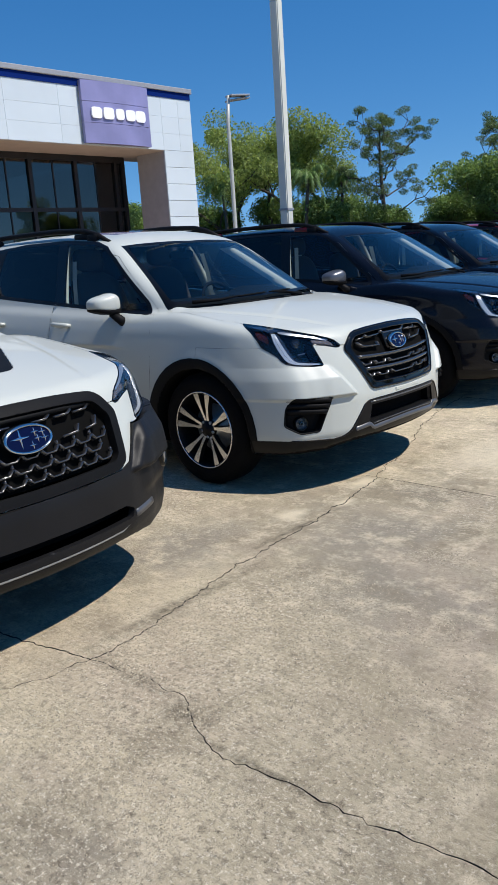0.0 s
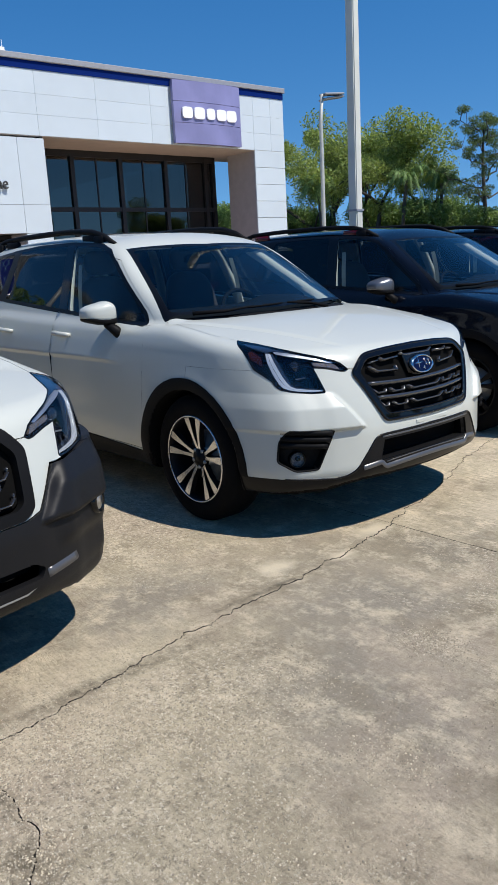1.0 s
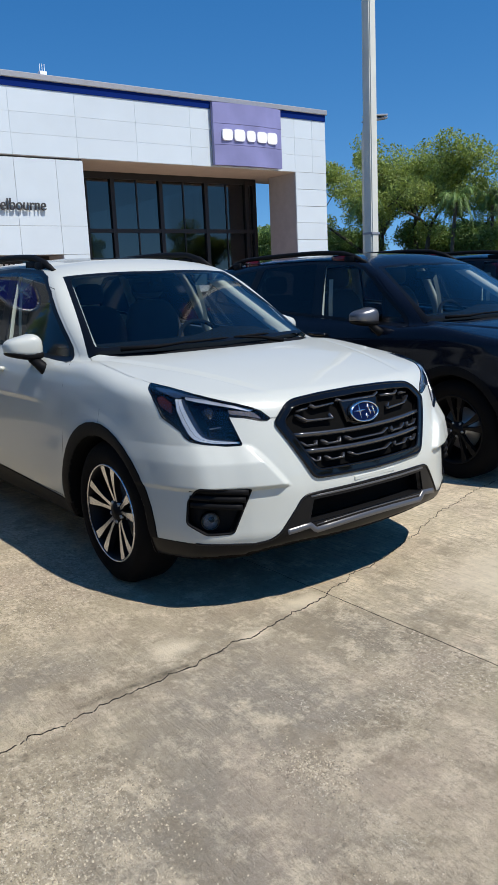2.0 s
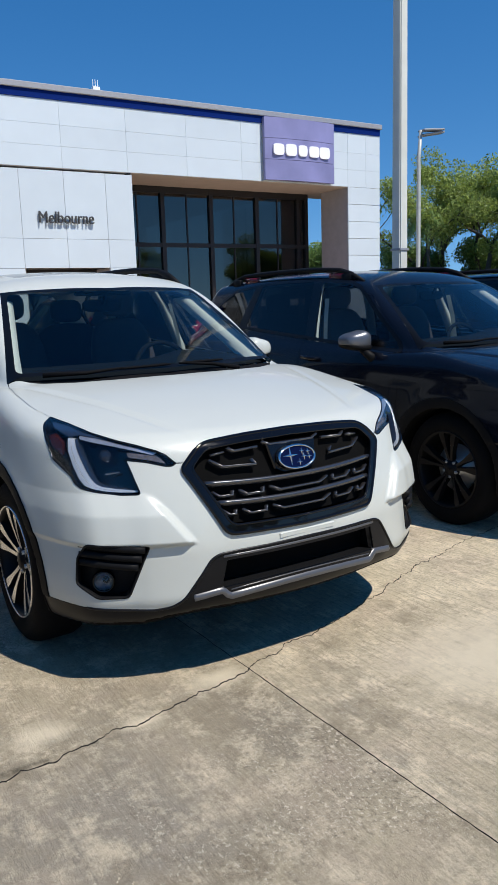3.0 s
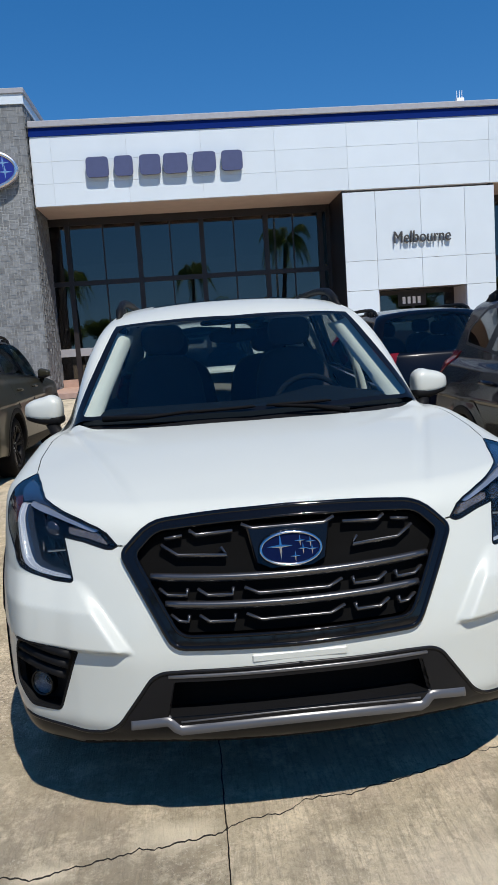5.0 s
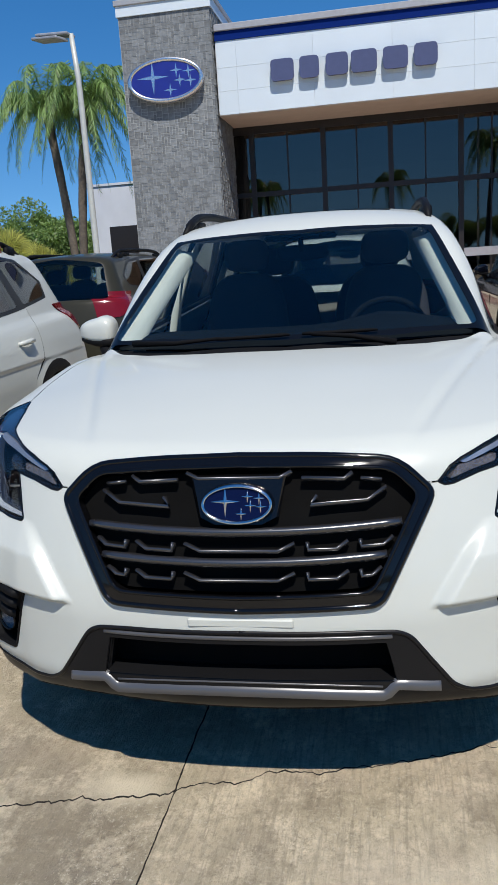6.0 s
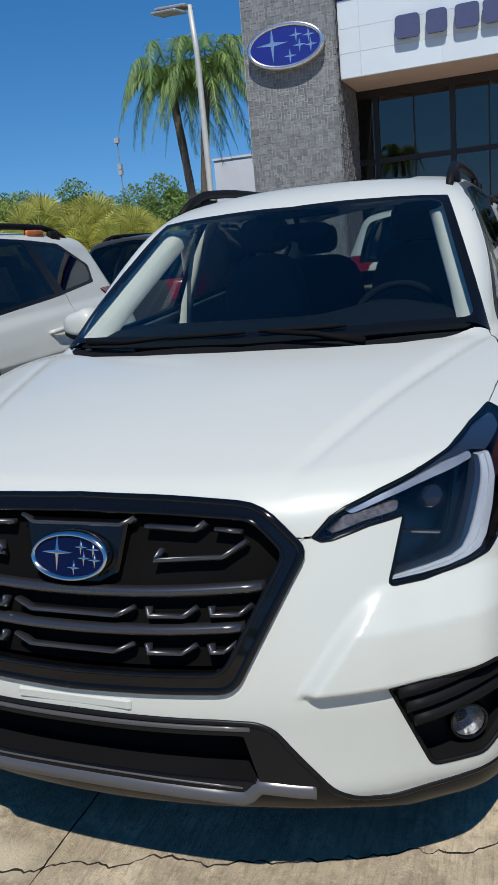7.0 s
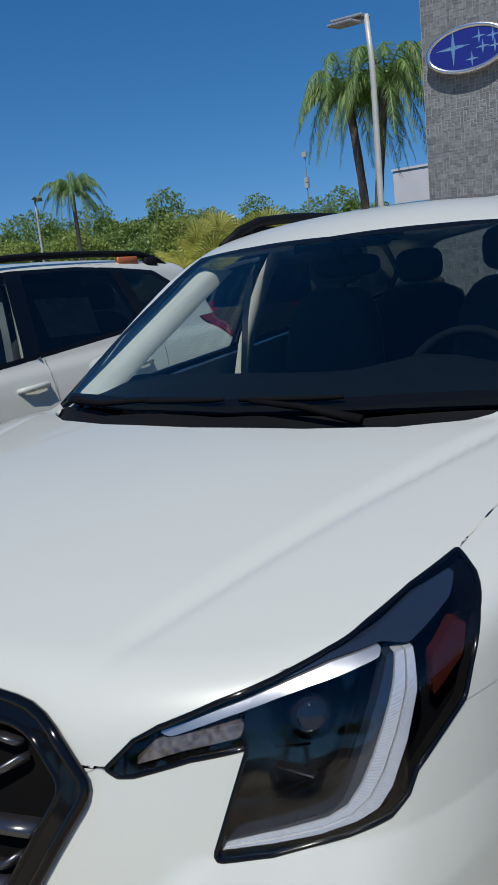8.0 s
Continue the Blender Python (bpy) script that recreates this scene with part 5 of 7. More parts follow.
SKIDGREY = mat("satin_grey_skid_plate", (0.055, 0.055, 0.058), 0.30, 0.0, vary=0.06, spec=0.9)
FRIT = mat("black_glass_border", (0.003, 0.0032, 0.004), 0.3, spec=0.2)
FOGGLASS = mat("ribbed_fog_lamp_glass", (0.13, 0.135, 0.14), 0.3, 0.5, vary=0.5, scale=70, bump=0.5, bscale=90)
STICKER = mat("pale_printed_sheet", (0.55, 0.62, 0.58), 0.8, vary=0.25, scale=14)
BROW = mat("satin_lamp_brow", (0.36, 0.375, 0.40), 0.28, 0.7, vary=0.1, scale=30)
SMOKECLEAR = mat("clear_signal_reflector", (0.19, 0.155, 0.135), 0.26, 0.6, vary=0.6, scale=120, bump=0.15, bscale=160)
SMOKE = mat("smoked_lamp_visor", (0.03, 0.04, 0.06), 0.15, 0.5, coat=0.6)
GRILLEBAR = mat("satin_black_grille_bars", (0.016, 0.016, 0.018), 0.27, 0.0, spec=1.0, coat=0.35)
SUV = suv_parts()
RUGGED = suv_parts(rugged=True)
ROW, BACK = "front row of parked cars", "second row of parked cars"
make_car(SUV, "sport_utility_car", pose(-3.40, 4.12, 0, 0, 0, 0.3), car_keys(WHITE, MACHINED), "white sport utility car with black grille and two-tone wheels", "car", ROW)
make_car(RUGGED, "rugged_sport_utility_car", pose(-3.26, 1.391, 0, 0, 0, 2.6), car_keys(WHITE, BLACKRIM, railclip=COPPER), "white sport utility car with grey plastic cladding and black bonnet decal", "car", ROW)
make_car(SUV, "sport_utility_car", pose(-3.49, 6.82, 0, 0, 0, 0.3), car_keys(BLACKPAINT, BLACKRIM, mirrorcap=SATINSILVER, railclip=REDLENS), "dark blue-grey sport utility car with silver mirror caps and black wheels", "car", ROW)
make_car(SUV, "sport_utility_car", pose(-3.90, 9.50, 0, 0, 0, 0), car_keys(NIGHTPAINT, MACHINED), "glossy black sport utility car parked between other cars", "car", ROW)
make_car(SUV, "sport_utility_car", pose(-4.2, 12.25, 0, 0, 0, 0), car_keys(REDPAINT, MACHINED), "dark red sport utility car at the end of the row", "car", ROW)
make_car(SUV, "sport_utility_car", pose(-12.27, 0.95, 0, 0, 0, 180), car_keys(OLIVEPAINT, BLACKRIM), "olive-brown sport utility car with black roof rails, tail towards the lot", "car", BACK)
make_car(SUV, "sport_utility_car", pose(-12.3, 4.0, 0, 0, 0, 180), car_keys(WHITE, MACHINED), "white sport utility car parked behind the front row", "car", BACK)
make_car(SUV, "sport_utility_car", pose(-12.4, 6.62, 0, 0, 0, 180), car_keys(NIGHTPAINT, BLACKRIM), "black sport utility car parked nose to the showroom", "car", BACK)

# ---- ground: slabs on one sheet that reaches the horizon ----
def concrete_material():
    m = bpy.data.materials.new("weathered_concrete")
    m.use_nodes = True
    n, l = m.node_tree.nodes, m.node_tree.links
    b = n["Principled BSDF"]
    b.inputs["Roughness"].default_value, b.inputs["Specular IOR Level"].default_value = 0.85, 0.3
    co = n.new("ShaderNodeTexCoord").outputs["Object"]

    def tex(kind, scale, detail=4.0, rough=0.6, stretch=None):
        t = n.new(kind)
        t.inputs["Scale"].default_value = scale
        if kind == "ShaderNodeTexNoise":
            t.inputs["Detail"].default_value, t.inputs["Roughness"].default_value = detail, rough
        v = co
        if stretch:
            q = n.new("ShaderNodeMapping")
            q.inputs["Scale"].default_value = stretch
            l.new(co, q.inputs["Vector"])
            v = q.outputs[0]
        l.new(v, t.inputs["Vector"])
        return t.outputs["Fac"] if kind == "ShaderNodeTexNoise" else t.outputs["Distance"]

    def remap(f, a, c, lo, hi):
        r = n.new("ShaderNodeMapRange")
        for k, v in (("From Min", a), ("From Max", c), ("To Min", lo), ("To Max", hi)):
            r.inputs[k].default_value = v
        l.new(f, r.inputs["Value"])
        return r.outputs["Result"]

    def mix(fac, a, c):
        x = n.new("ShaderNodeMix")
        x.data_type = "RGBA"
        l.new(fac, x.inputs[0]) if not isinstance(fac, float) else None
        for k, v in ((6, a), (7, c)):
            if isinstance(v, tuple):
                x.inputs[k].default_value = (*v, 1)
            else:
                l.new(v, x.inputs[k])
        return x.outputs[2]

    def spot(x, y, rx, ry):
        """A pale worn spot round a place."""
        q = n.new("ShaderNodeMapping")
        q.vector_type = "POINT"
        q.inputs["Location"].default_value, q.inputs["Scale"].default_value = (-x / rx, -y / ry, 0), (1 / rx, 1 / ry, 0)
        w = n.new("ShaderNodeVectorMath")
        w.operation = "ADD"
        t = n.new("ShaderNodeTexNoise")
        t.inputs["Scale"].default_value = 11
        l.new(co, t.inputs["Vector"])
        c = n.new("ShaderNodeVectorMath")
        c.operation = "MULTIPLY_ADD"
        c.inputs[1].default_value, c.inputs[2].default_value = (1.1, 1.1, 0), (-0.55, -0.55, 0)
        l.new(t.outputs["Color"], c.inputs[0])
        l.new(co, q.inputs["Vector"]), l.new(q.outputs[0], w.inputs[0]), l.new(c.outputs[0], w.inputs[1])
        d = n.new("ShaderNodeVectorMath")
        d.operation = "LENGTH"
        l.new(w.outputs[0], d.inputs[0])
        return remap(d.outputs["Value"], 1.15, 0.30, 0.0, 0.92)

    def product(u, v):
        t = n.new("ShaderNodeMath")
        t.operation = "MULTIPLY"
        l.new(u, t.inputs[0]), l.new(v, t.inputs[1])
        return t.outputs[0]

    noise_tex = "ShaderNodeTexNoise"
    brush = tex(noise_tex, 6, 3, 0.6, (1.0, 11.0, 1.0))
    def lighter(u, v):
        t = n.new("ShaderNodeMath")
        t.operation = "MAXIMUM"
        l.new(u, t.inputs[0]), l.new(v, t.inputs[1])
        return t.outputs[0]

    worn = remap(tex(noise_tex, 0.62, 5, 0.68), 0.50, 0.60, 0.0, 0.8)
    for x, y, rx, ry in ((-1.75, 1.45, 0.75, 0.85), (-1.1, 1.2, 0.6, 0.5), (-1.95, 2.15, 0.40, 0.45), (-1.63, 2.96, 0.16, 0.12), (-1.5, 0.7, 0.5, 0.5)):
        worn = lighter(worn, spot(x, y, rx, ry))
    axes = n.new("ShaderNodeSeparateXYZ")
    l.new(co, axes.inputs[0])
    broomed = remap(axes.outputs[1], 3.885, 3.895, 0.0, 1.0)   # the next pour kept its broom lines
    worn = product(worn, remap(broomed, 0, 1, 1.0, 0.25))
    base = mix(remap(tex(noise_tex, 0.40, 5, 0.6), 0.40, 0.60, 0, 1), (0.415, 0.350, 0.239), (0.598, 0.508, 0.349))
    base = mix(remap(tex(noise_tex, 0.75, 6, 0.7, (1.0, 1.3, 1.0)), 0.51, 0.63, 0, 0.8), base, (0.278, 0.242, 0.182))
    for x, y, rx, ry in ((-1.42, 2.55, 0.62, 0.46), (-2.00, 3.05, 0.55, 0.48), (-2.75, 2.35, 0.35, 0.60)):
        base = mix(spot(x, y, rx, ry), base, (0.309, 0.272, 0.212))
    base = mix(remap(tex(noise_tex, 1.15, 4, 0.65), 0.48, 0.64, 0, 0.65), base, (0.50, 0.402, 0.300))
    base = mix(remap(tex(noise_tex, 2.6, 6, 0.75), 0.50, 0.66, 0, 0.8), base, (0.271, 0.223, 0.151))
    base = mix(remap(tex(noise_tex, 6.5, 6, 0.75), 0.49, 0.64, 0, 0.75), base, (0.725, 0.618, 0.443))
    pale = n.new("ShaderNodeVectorMath")
    pale.operation = "SCALE"
    l.new(base, pale.inputs[0]), l.new(remap(broomed, 0, 1, 1.0, 1.18), pale.inputs["Scale"])
    base = pale.outputs[0]
    base = mix(product(remap(brush, 0.50, 0.62, 0, 1.0), remap(broomed, 0, 1, 0.14, 0.40)), base, (0.259, 0.218, 0.154))
    base = mix(product(remap(tex(noise_tex, 36, 5, 0.8), 0.49, 0.62, 0, 0.80), remap(worn, 0, 1, 0.45, 1.0)), base, (0.221, 0.181, 0.128))
    chips = product(remap(tex(noise_tex, 64, 5, 0.8), 0.55, 0.61, 0, 1.0), remap(worn, 0, 1, 0.12, 1.0))
    base = mix(chips, base, (0.82, 0.74, 0.58))
    pits = product(remap(tex(noise_tex, 52, 5, 0.8), 0.44, 0.37, 0, 1.0), remap(worn, 0, 1, 0.15, 0.75))
    base = mix(pits, base, (0.105, 0.086, 0.060))
    for x, y, rx, ry in ((-2.57, 3.76, 0.075, 0.15), (-2.58, 3.06, 0.08, 0.12), (-2.45, 3.38, 0.06, 0.08), (-2.1, 4.75, 0.36, 0.50)):
        base = mix(spot(x, y, rx, ry), base, (0.710, 0.617, 0.448))
    # dirt that has settled along the cracks
    for x, y, rx, ry in ((-2.27, 1.95, 0.050, 0.55), (-2.42, 2.90, 0.022, 0.50), (-2.00, 1.46, 0.26, 0.035), (-1.67, 1.42, 0.11, 0.075), (-1.25, 1.35, 0.35, 0.022)):
        base = mix(product(spot(x, y, rx, ry), remap(tex(noise_tex, 23, 4, 0.7), 0.40, 0.60, 0.15, 0.85)), base, (0.10, 0.084, 0.056))
    l.new(base, b.inputs["Base Color"])
    bump = n.new("ShaderNodeBump")
    bump.inputs["Strength"].default_value, bump.inputs["Distance"].default_value = 1.0, 0.012
    fine = tex("ShaderNodeTexNoise", 95, 5, 0.8)
    t = n.new("ShaderNodeMath")
    t.operation = "MULTIPLY_ADD"
    t.inputs[1].default_value = 0.8
    l.new(brush, t.inputs[0]), l.new(fine, t.inputs[2])
    l.new(t.outputs[0], bump.inputs["Height"])
    l.new(bump.outputs["Normal"], b.inputs["Normal"])
    return m


CONCRETE = concrete_material()
CRACKDIRT = mat("dark_dirt_in_cracks", (0.026, 0.022, 0.017), 1.0, vary=0.3, scale=30)
SOIL = mat("dry_ground", (0.045, 0.042, 0.034), 1.0, vary=0.3, scale=2, stain=0.3, sscale=0.2)
bm = bmesh.new()
bmesh.ops.create_grid(bm, x_segments=12, y_segments=12, size=1500)
for v in bm.verts:
    v.co.z = -0.035
ground = tagged(part("ground", bm, SOIL), "dark ground sheet under the concrete lot", "ground", kind="structure")
pavement = tagged(empty("pavement"), "weathered grey-beige concrete lot with wavy cracks and straight joints", "pavement", kind="structure")

crack_x = curve((-6, -2.6), (0.0, -2.62), (1.0, -2.36), (1.45, -2.20), (1.75, -2.215), (2.29, -2.33), (3.33, -2.45), (3.88, -2.57), (4.76, -2.84), (5.25, -3.04), (5.83, -3.19), (7.0, -3.35), (12, -3.2))
crack_y = curve((-3.2, 1.36), (-2.54, 1.375), (-2.2, 1.445), (-1.79, 1.478), (-1.60, 1.40), (-1.46, 1.335), (-1.15, 1.358), (-0.88, 1.37), (-0.5, 1.38), (0.5, 1.40))


def wobble(a, b, size):
    return size * (noise.noise(Vector((a * 2.3, b, 0))) + 0.6 * noise.noise(Vector((a * 9, b, 3))) + 0.45 * noise.noise(Vector((a * 27, b, 7))) + 0.28 * noise.noise(Vector((a * 71, b, 9))))


X_LINES = [-24.0, -18.0, -12.7, -7.6, None, 3.2, 9.0, 16.0, 24.0]
Y_LINES = [3.89 + 2.51 * k for k in range(-11, 16)]


def line_x(i, y):
    return float(crack_x(np.float64(y))) + wobble(y, 1.0, 0.040) if X_LINES[i] is None else X_LINES[i] + wobble(y, X_LINES[i], 0.004)


def line_y(j, x):
    if j == 10:
        return float(crack_y(np.float64(x))) + wobble(x, 5.0, 0.036)
    return Y_LINES[j] + wobble(x, Y_LINES[j], 0.0060)


def crossing(i, j):
    """Where two joint lines meet."""
    x, y = X_LINES[i] or -2.5, Y_LINES[j]
    for _ in range(12):
        y = line_y(j, x)
        x = line_x(i, y)
    return x, y


def slab(i, j):
    near = -7.7 < (X_LINES[i] or -3) < 3 and 8 <= j <= 13
    k = 230 if near else 6

    def gap(a, b, cracked):
        if not near:
            return 0.006
        return max(0.0012, (0.0024 if cracked else 0.0019) * (1 + (1.1 if cracked else 0.5) * noise.noise(Vector((a * 14, b, 11))) + 0.6 * noise.noise(Vector((a * 60, b, 4)))))
    (xa, ya), (xb, yb), (xc, yc), (xd, yd) = crossing(i, j), crossing(i, j + 1), crossing(i + 1, j + 1), crossing(i + 1, j)
    s = [0.0015 + 0.997 * q / (k - 1) for q in range(k)]
    pts = []
    for t in s:
        y = ya + (yb - ya) * t
        pts.append((line_x(i, y) + gap(y, i, X_LINES[i] is None), y))
    for t in s:
        x = xb + (xc - xb) * t
        pts.append((x, line_y(j + 1, x) - gap(x, j + 1, j + 1 == 10)))
    for t in s:
        y = yc + (yd - yc) * t
        pts.append((line_x(i + 1, y) - gap(y, i + 1, X_LINES[i + 1] is None), y))
    for t in s:
        x = xd + (xa - xd) * t
        pts.append((x, line_y(j, x) + gap(x, j, j == 10)))
    wide = 0.002
    out = []
    for x, y in pts:
        lo, hi = line_y(j, x), line_y(j + 1, x)
        y = min(max(y, lo + wide * 0.5), hi - wide * 0.5)
        out.append((x, y))
    bm = bmesh.new()
    tilt = 0.0015 * math.sin(i * 3.1 + j * 1.7) if near else 0
    top = [bm.verts.new((x, y, tilt * 0.5)) for x, y in out]
    low = [bm.verts.new((x, y, -0.034)) for x, y in out]
    f = bm.faces.new(top)
    if f.calc_area() and f.normal.z < 0 or (f.normal_update() or f.normal.z < 0):
        bmesh.ops.reverse_faces(bm, faces=[f])
    n = len(top)
    for q in range(n):
        bm.faces.new((top[q], top[(q + 1) % n], low[(q + 1) % n], low[q])).material_index = 1
    bmesh.ops.recalc_face_normals(bm, faces=bm.faces)
    if f.normal.z < 0:
        bmesh.ops.reverse_faces(bm, faces=list(bm.faces))
    part("slab", bm, CONCRETE, pavement).data.materials.append(CRACKDIRT)

# ---- showroom ----
PANEL = mat("white_aluminium_panel", (0.550, 0.612, 0.650), 0.38, vary=0.015, scale=1.5, per_piece=0.025, stain=0.04, sscale=0.3)
NAVY = mat("navy_stripe", (0.002, 0.016, 0.125), 0.6, spec=0.05, vary=0.05)
CAPGREY = mat("grey_metal_coping", (0.33, 0.33, 0.34), 0.5, 0.3, vary=0.06)
SOFFIT = mat("tan_soffit", (0.47, 0.40, 0.345), 0.8, vary=0.06, scale=2)
BRONZE = mat("dark_bronze_frame", (0.020, 0.016, 0.015), 0.45, 0.3, vary=0.1)
SHOWGLASS = glass("dark_showroom_glass", (0.15, 0.16, 0.155), ior=1.85, mirror=(0.95, 0.86, 0.78))
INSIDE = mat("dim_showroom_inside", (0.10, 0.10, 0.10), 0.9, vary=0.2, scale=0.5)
COLUMN = mat("grey_stucco", (0.40, 0.385, 0.38), 0.8, vary=0.06, scale=3, bump=0.2)
STONE = mat("grey_ledge_stone", (0.150, 0.160, 0.165), 0.85, vary=0.22, scale=9, bump=0.4, bscale=40, per_piece=0.22, island=0.0)
STONES = mat("grey_ledge_stone_far", (0.150, 0.160, 0.165), 0.85, vary=0.22, scale=9, bump=0.4, bscale=40, island=0.22)
MORTAR = mat("light_mortar", (0.30, 0.31, 0.305), 0.95, vary=0.1)
LAVENDER = mat("lavender_blue_sign_face", (0.215, 0.215, 0.405), 0.45, vary=0.08, scale=1.2, stain=0.12, sscale=0.8)
LETTERWHITE = mat("white_sign_shape", (0.85, 0.85, 0.86), 0.4)
LETTERBLUE = mat("slate_blue_sign_shape", (0.060, 0.070, 0.145), 0.4, vary=0.05)
LETTERGREY = mat("dark_grey_lettering", (0.035, 0.035, 0.038), 0.6)
TERRACOTTA = mat("terracotta_paving", (0.37, 0.245, 0.190), 0.85, vary=0.12, scale=5)
WHITEWALL = mat("pale_painted_wall", (0.52, 0.54, 0.57), 0.8, vary=0.04, scale=1, stain=0.08)

XF, XG = -26.5, -29.0
showroom = tagged(empty("showroom", pose(-30, 12, 0)), "white panelled car showroom with navy stripe and dark glazing", "building", kind="structure")


def bpart(name, bm, material, label="", parent=None):
    """A part of the showroom, given in world places."""
    p = parent or showroom
    for v in bm.verts:
        v.co += Vector((30, -12, 0))
    return part(name, bm, material, p, label)


# carcass behind the panels, roof and inner walls
bpart("fascia_core", boxes((XG - 1.0, XF - 0.012, -0.62, 26.04, 6.10, 8.18)), WHITEWALL)
bpart("roof", boxes((-46, XG - 1.0, -3.0, 24.0, 6.2, 6.5)), CAPGREY)
bpart("soffit", boxes((XG - 0.95, XF - 0.03, -0.62, 26.03, 6.03, 6.10)), SOFFIT)
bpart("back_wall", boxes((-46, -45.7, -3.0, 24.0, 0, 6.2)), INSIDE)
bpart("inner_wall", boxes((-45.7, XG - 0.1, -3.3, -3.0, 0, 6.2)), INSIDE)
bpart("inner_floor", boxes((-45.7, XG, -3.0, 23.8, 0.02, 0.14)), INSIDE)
bpart("navy_stripe", boxes((XF - 0.05, XF + 0.03, -0.62, 26.06, 8.20, 8.46), (XG - 1.0, XF - 0.05, 25.98, 26.06, 8.20, 8.46)), NAVY)
bpart("coping", boxes((XG - 1.1, XF + 0.10, -0.62, 26.14, 8.46, 8.66), bevel=0.02), CAPGREY)
# fascia panels
ys = [-0.60, 0.02, 2.40, 4.78, 7.16, 9.54, 11.92, 14.30, 16.68, 19.06, 20.0, 23.4, 24.3, 25.29, 26.07]
zs = [6.05, 6.74, 7.42, 8.20]
for a, b in zip(ys, ys[1:]):
    for c, d in zip(zs, zs[1:]):
        bpart("panel", box(bmesh.new(), XF - 0.06, XF, a + 0.003, b - 0.003, c + 0.003, d - 0.003, 0.003), PANEL)
for c, d in zip(zs, zs[1:]):
    bpart("panel", box(bmesh.new(), XG - 1.0, XF - 0.008, 26.04, 26.07, c + 0.008, d - 0.008), PANEL)
# entrance box: four columns, rows with a doorway below
cols, rows_z = [9.30, 10.38, 11.90, 13.40, 14.42], [0.0, 2.76, 3.73, 5.96]
for a, b in zip(cols, cols[1:]):
    for c, d in zip(rows_z, rows_z[1:]):
        if c == 0.0 and 10 < a < 13:
            continue
        bpart("panel", box(bmesh.new(), XF - 0.02, XF + 0.05, a + 0.006, b - 0.006, c + 0.006, d - 0.006, 0.004), PANEL)
bpart("entrance_side", boxes((XG, XF - 0.02, 9.31, 9.42, 0, 6.03), (XG, XF - 0.02, 14.30, 14.41, 0, 6.03)), BRONZE)
bpart("entrance_core", boxes((XG + 0.4, XF + 0.036, 9.42, 14.30, 2.78, 5.95)), CAPGREY)
bpart("entrance_jamb", boxes((XF - 1.2, XF - 0.03, 10.30, 10.42, 0, 2.76), (XF - 1.2, XF - 0.03, 13.38, 13.50, 0, 2.76)), COLUMN)
bpart("entrance_door", boxes((XF - 1.3, XF - 1.2, 10.3, 13.5, 0.0, 2.76)), BRONZE)
bpart("entrance_door_glass", boxes((XF - 1.2, XF - 1.17, 10.5, 11.85, 0.15, 2.6), (XF - 1.2, XF - 1.17, 11.95, 13.3, 0.15, 2.6)), SHOWGLASS)
number = bpart("number_board", boxes((XF - 1.16, XF - 1.13, 11.35, 12.35, 2.20, 2.60)), BRONZE)
for k in range(4):
    bpart("number_bar", boxes((XF - 1.125, XF - 1.10, 11.50 + 0.18 * k, 11.60 + 0.18 * k, 2.28, 2.52)), LETTERWHITE)
# end column
for k in range(9):
    z0, z1 = 6.05 - 0.70 * (k + 1), 6.05 - 0.70 * k
    bpart("panel", box(bmesh.new(), XF - 0.06, XF, 24.31, 26.07, max(z0, 0) + 0.008, z1 - 0.008, 0.006), PANEL)
bpart("column_core", boxes((XF - 1.85, XF - 0.06, 24.30, 26.05, 0, 6.03)), COLUMN)


def glazing(y_lines, z_top=5.78, x=XG):
    """Dark frames and panes between posts: broad posts at y_lines, a thin one in the middle of each bay."""
    rails = [0.42, 1.36, 3.76, z_top]
    for y in y_lines:
        bpart("mullion", boxes((x - 0.10, x + 0.10, y - 0.085, y + 0.085, 0.1, 6.03)), BRONZE)
    for a, b in zip(y_lines, y_lines[1:]):
        bpart("transom", boxes((x - 0.09, x + 0.09, a + 0.085, b - 0.085, 3.70, 3.86)), BRONZE)
        bpart("head_rail", boxes((x - 0.09, x + 0.09, a + 0.085, b - 0.085, z_top, 6.03)), BRONZE)
        bpart("sill_rail", boxes((x - 0.09, x + 0.09, a + 0.085, b - 0.085, 1.22, 1.50)), CAPGREY)
        bpart("plinth", boxes((x - 0.09, x + 0.09, a + 0.085, b - 0.085, 0.02, 0.40)), TERRACOTTA)
        m = (a + b) / 2
        thin = b - a > 1.6
        for c, d in ((0.40, 1.22), (1.50, 3.70), (3.86, z_top)):
            if thin:
                bpart("thin_mullion", boxes((x - 0.03, x + 0.035, m - 0.025, m + 0.025, c, d)), BRONZE)
            spans = ((a + 0.085, m - 0.025), (m + 0.025, b - 0.085)) if thin else ((a + 0.085, b - 0.085),)
            for e, f in spans:
                bpart("pane", boxes((x - 0.012, x, e, f, c, d)), SHOWGLASS)


glazing([-2.2, -0.05, 2.42, 4.68, 6.98, 8.95, 9.25])
glazing([14.45, 14.60, 16.80, 19.02, 21.28, 23.45, 23.90])
for x in (XG - 2.4, XG - 4.8):
    bpart("return_mullion", boxes((x - 0.08, x + 0.08, 23.80, 24.0, 0.1, 6.03)), BRONZE)
bpart("return_pane", boxes((XG - 7.2, XG - 0.1, 23.86, 23.88, 0.3, 6.03)), SHOWGLASS)
# raised walkway under the glazing
bpart("walkway", boxes((XG - 0.08, XF + 1.6, -3.0, 26.5, -0.03, 0.13)), TERRACOTTA)

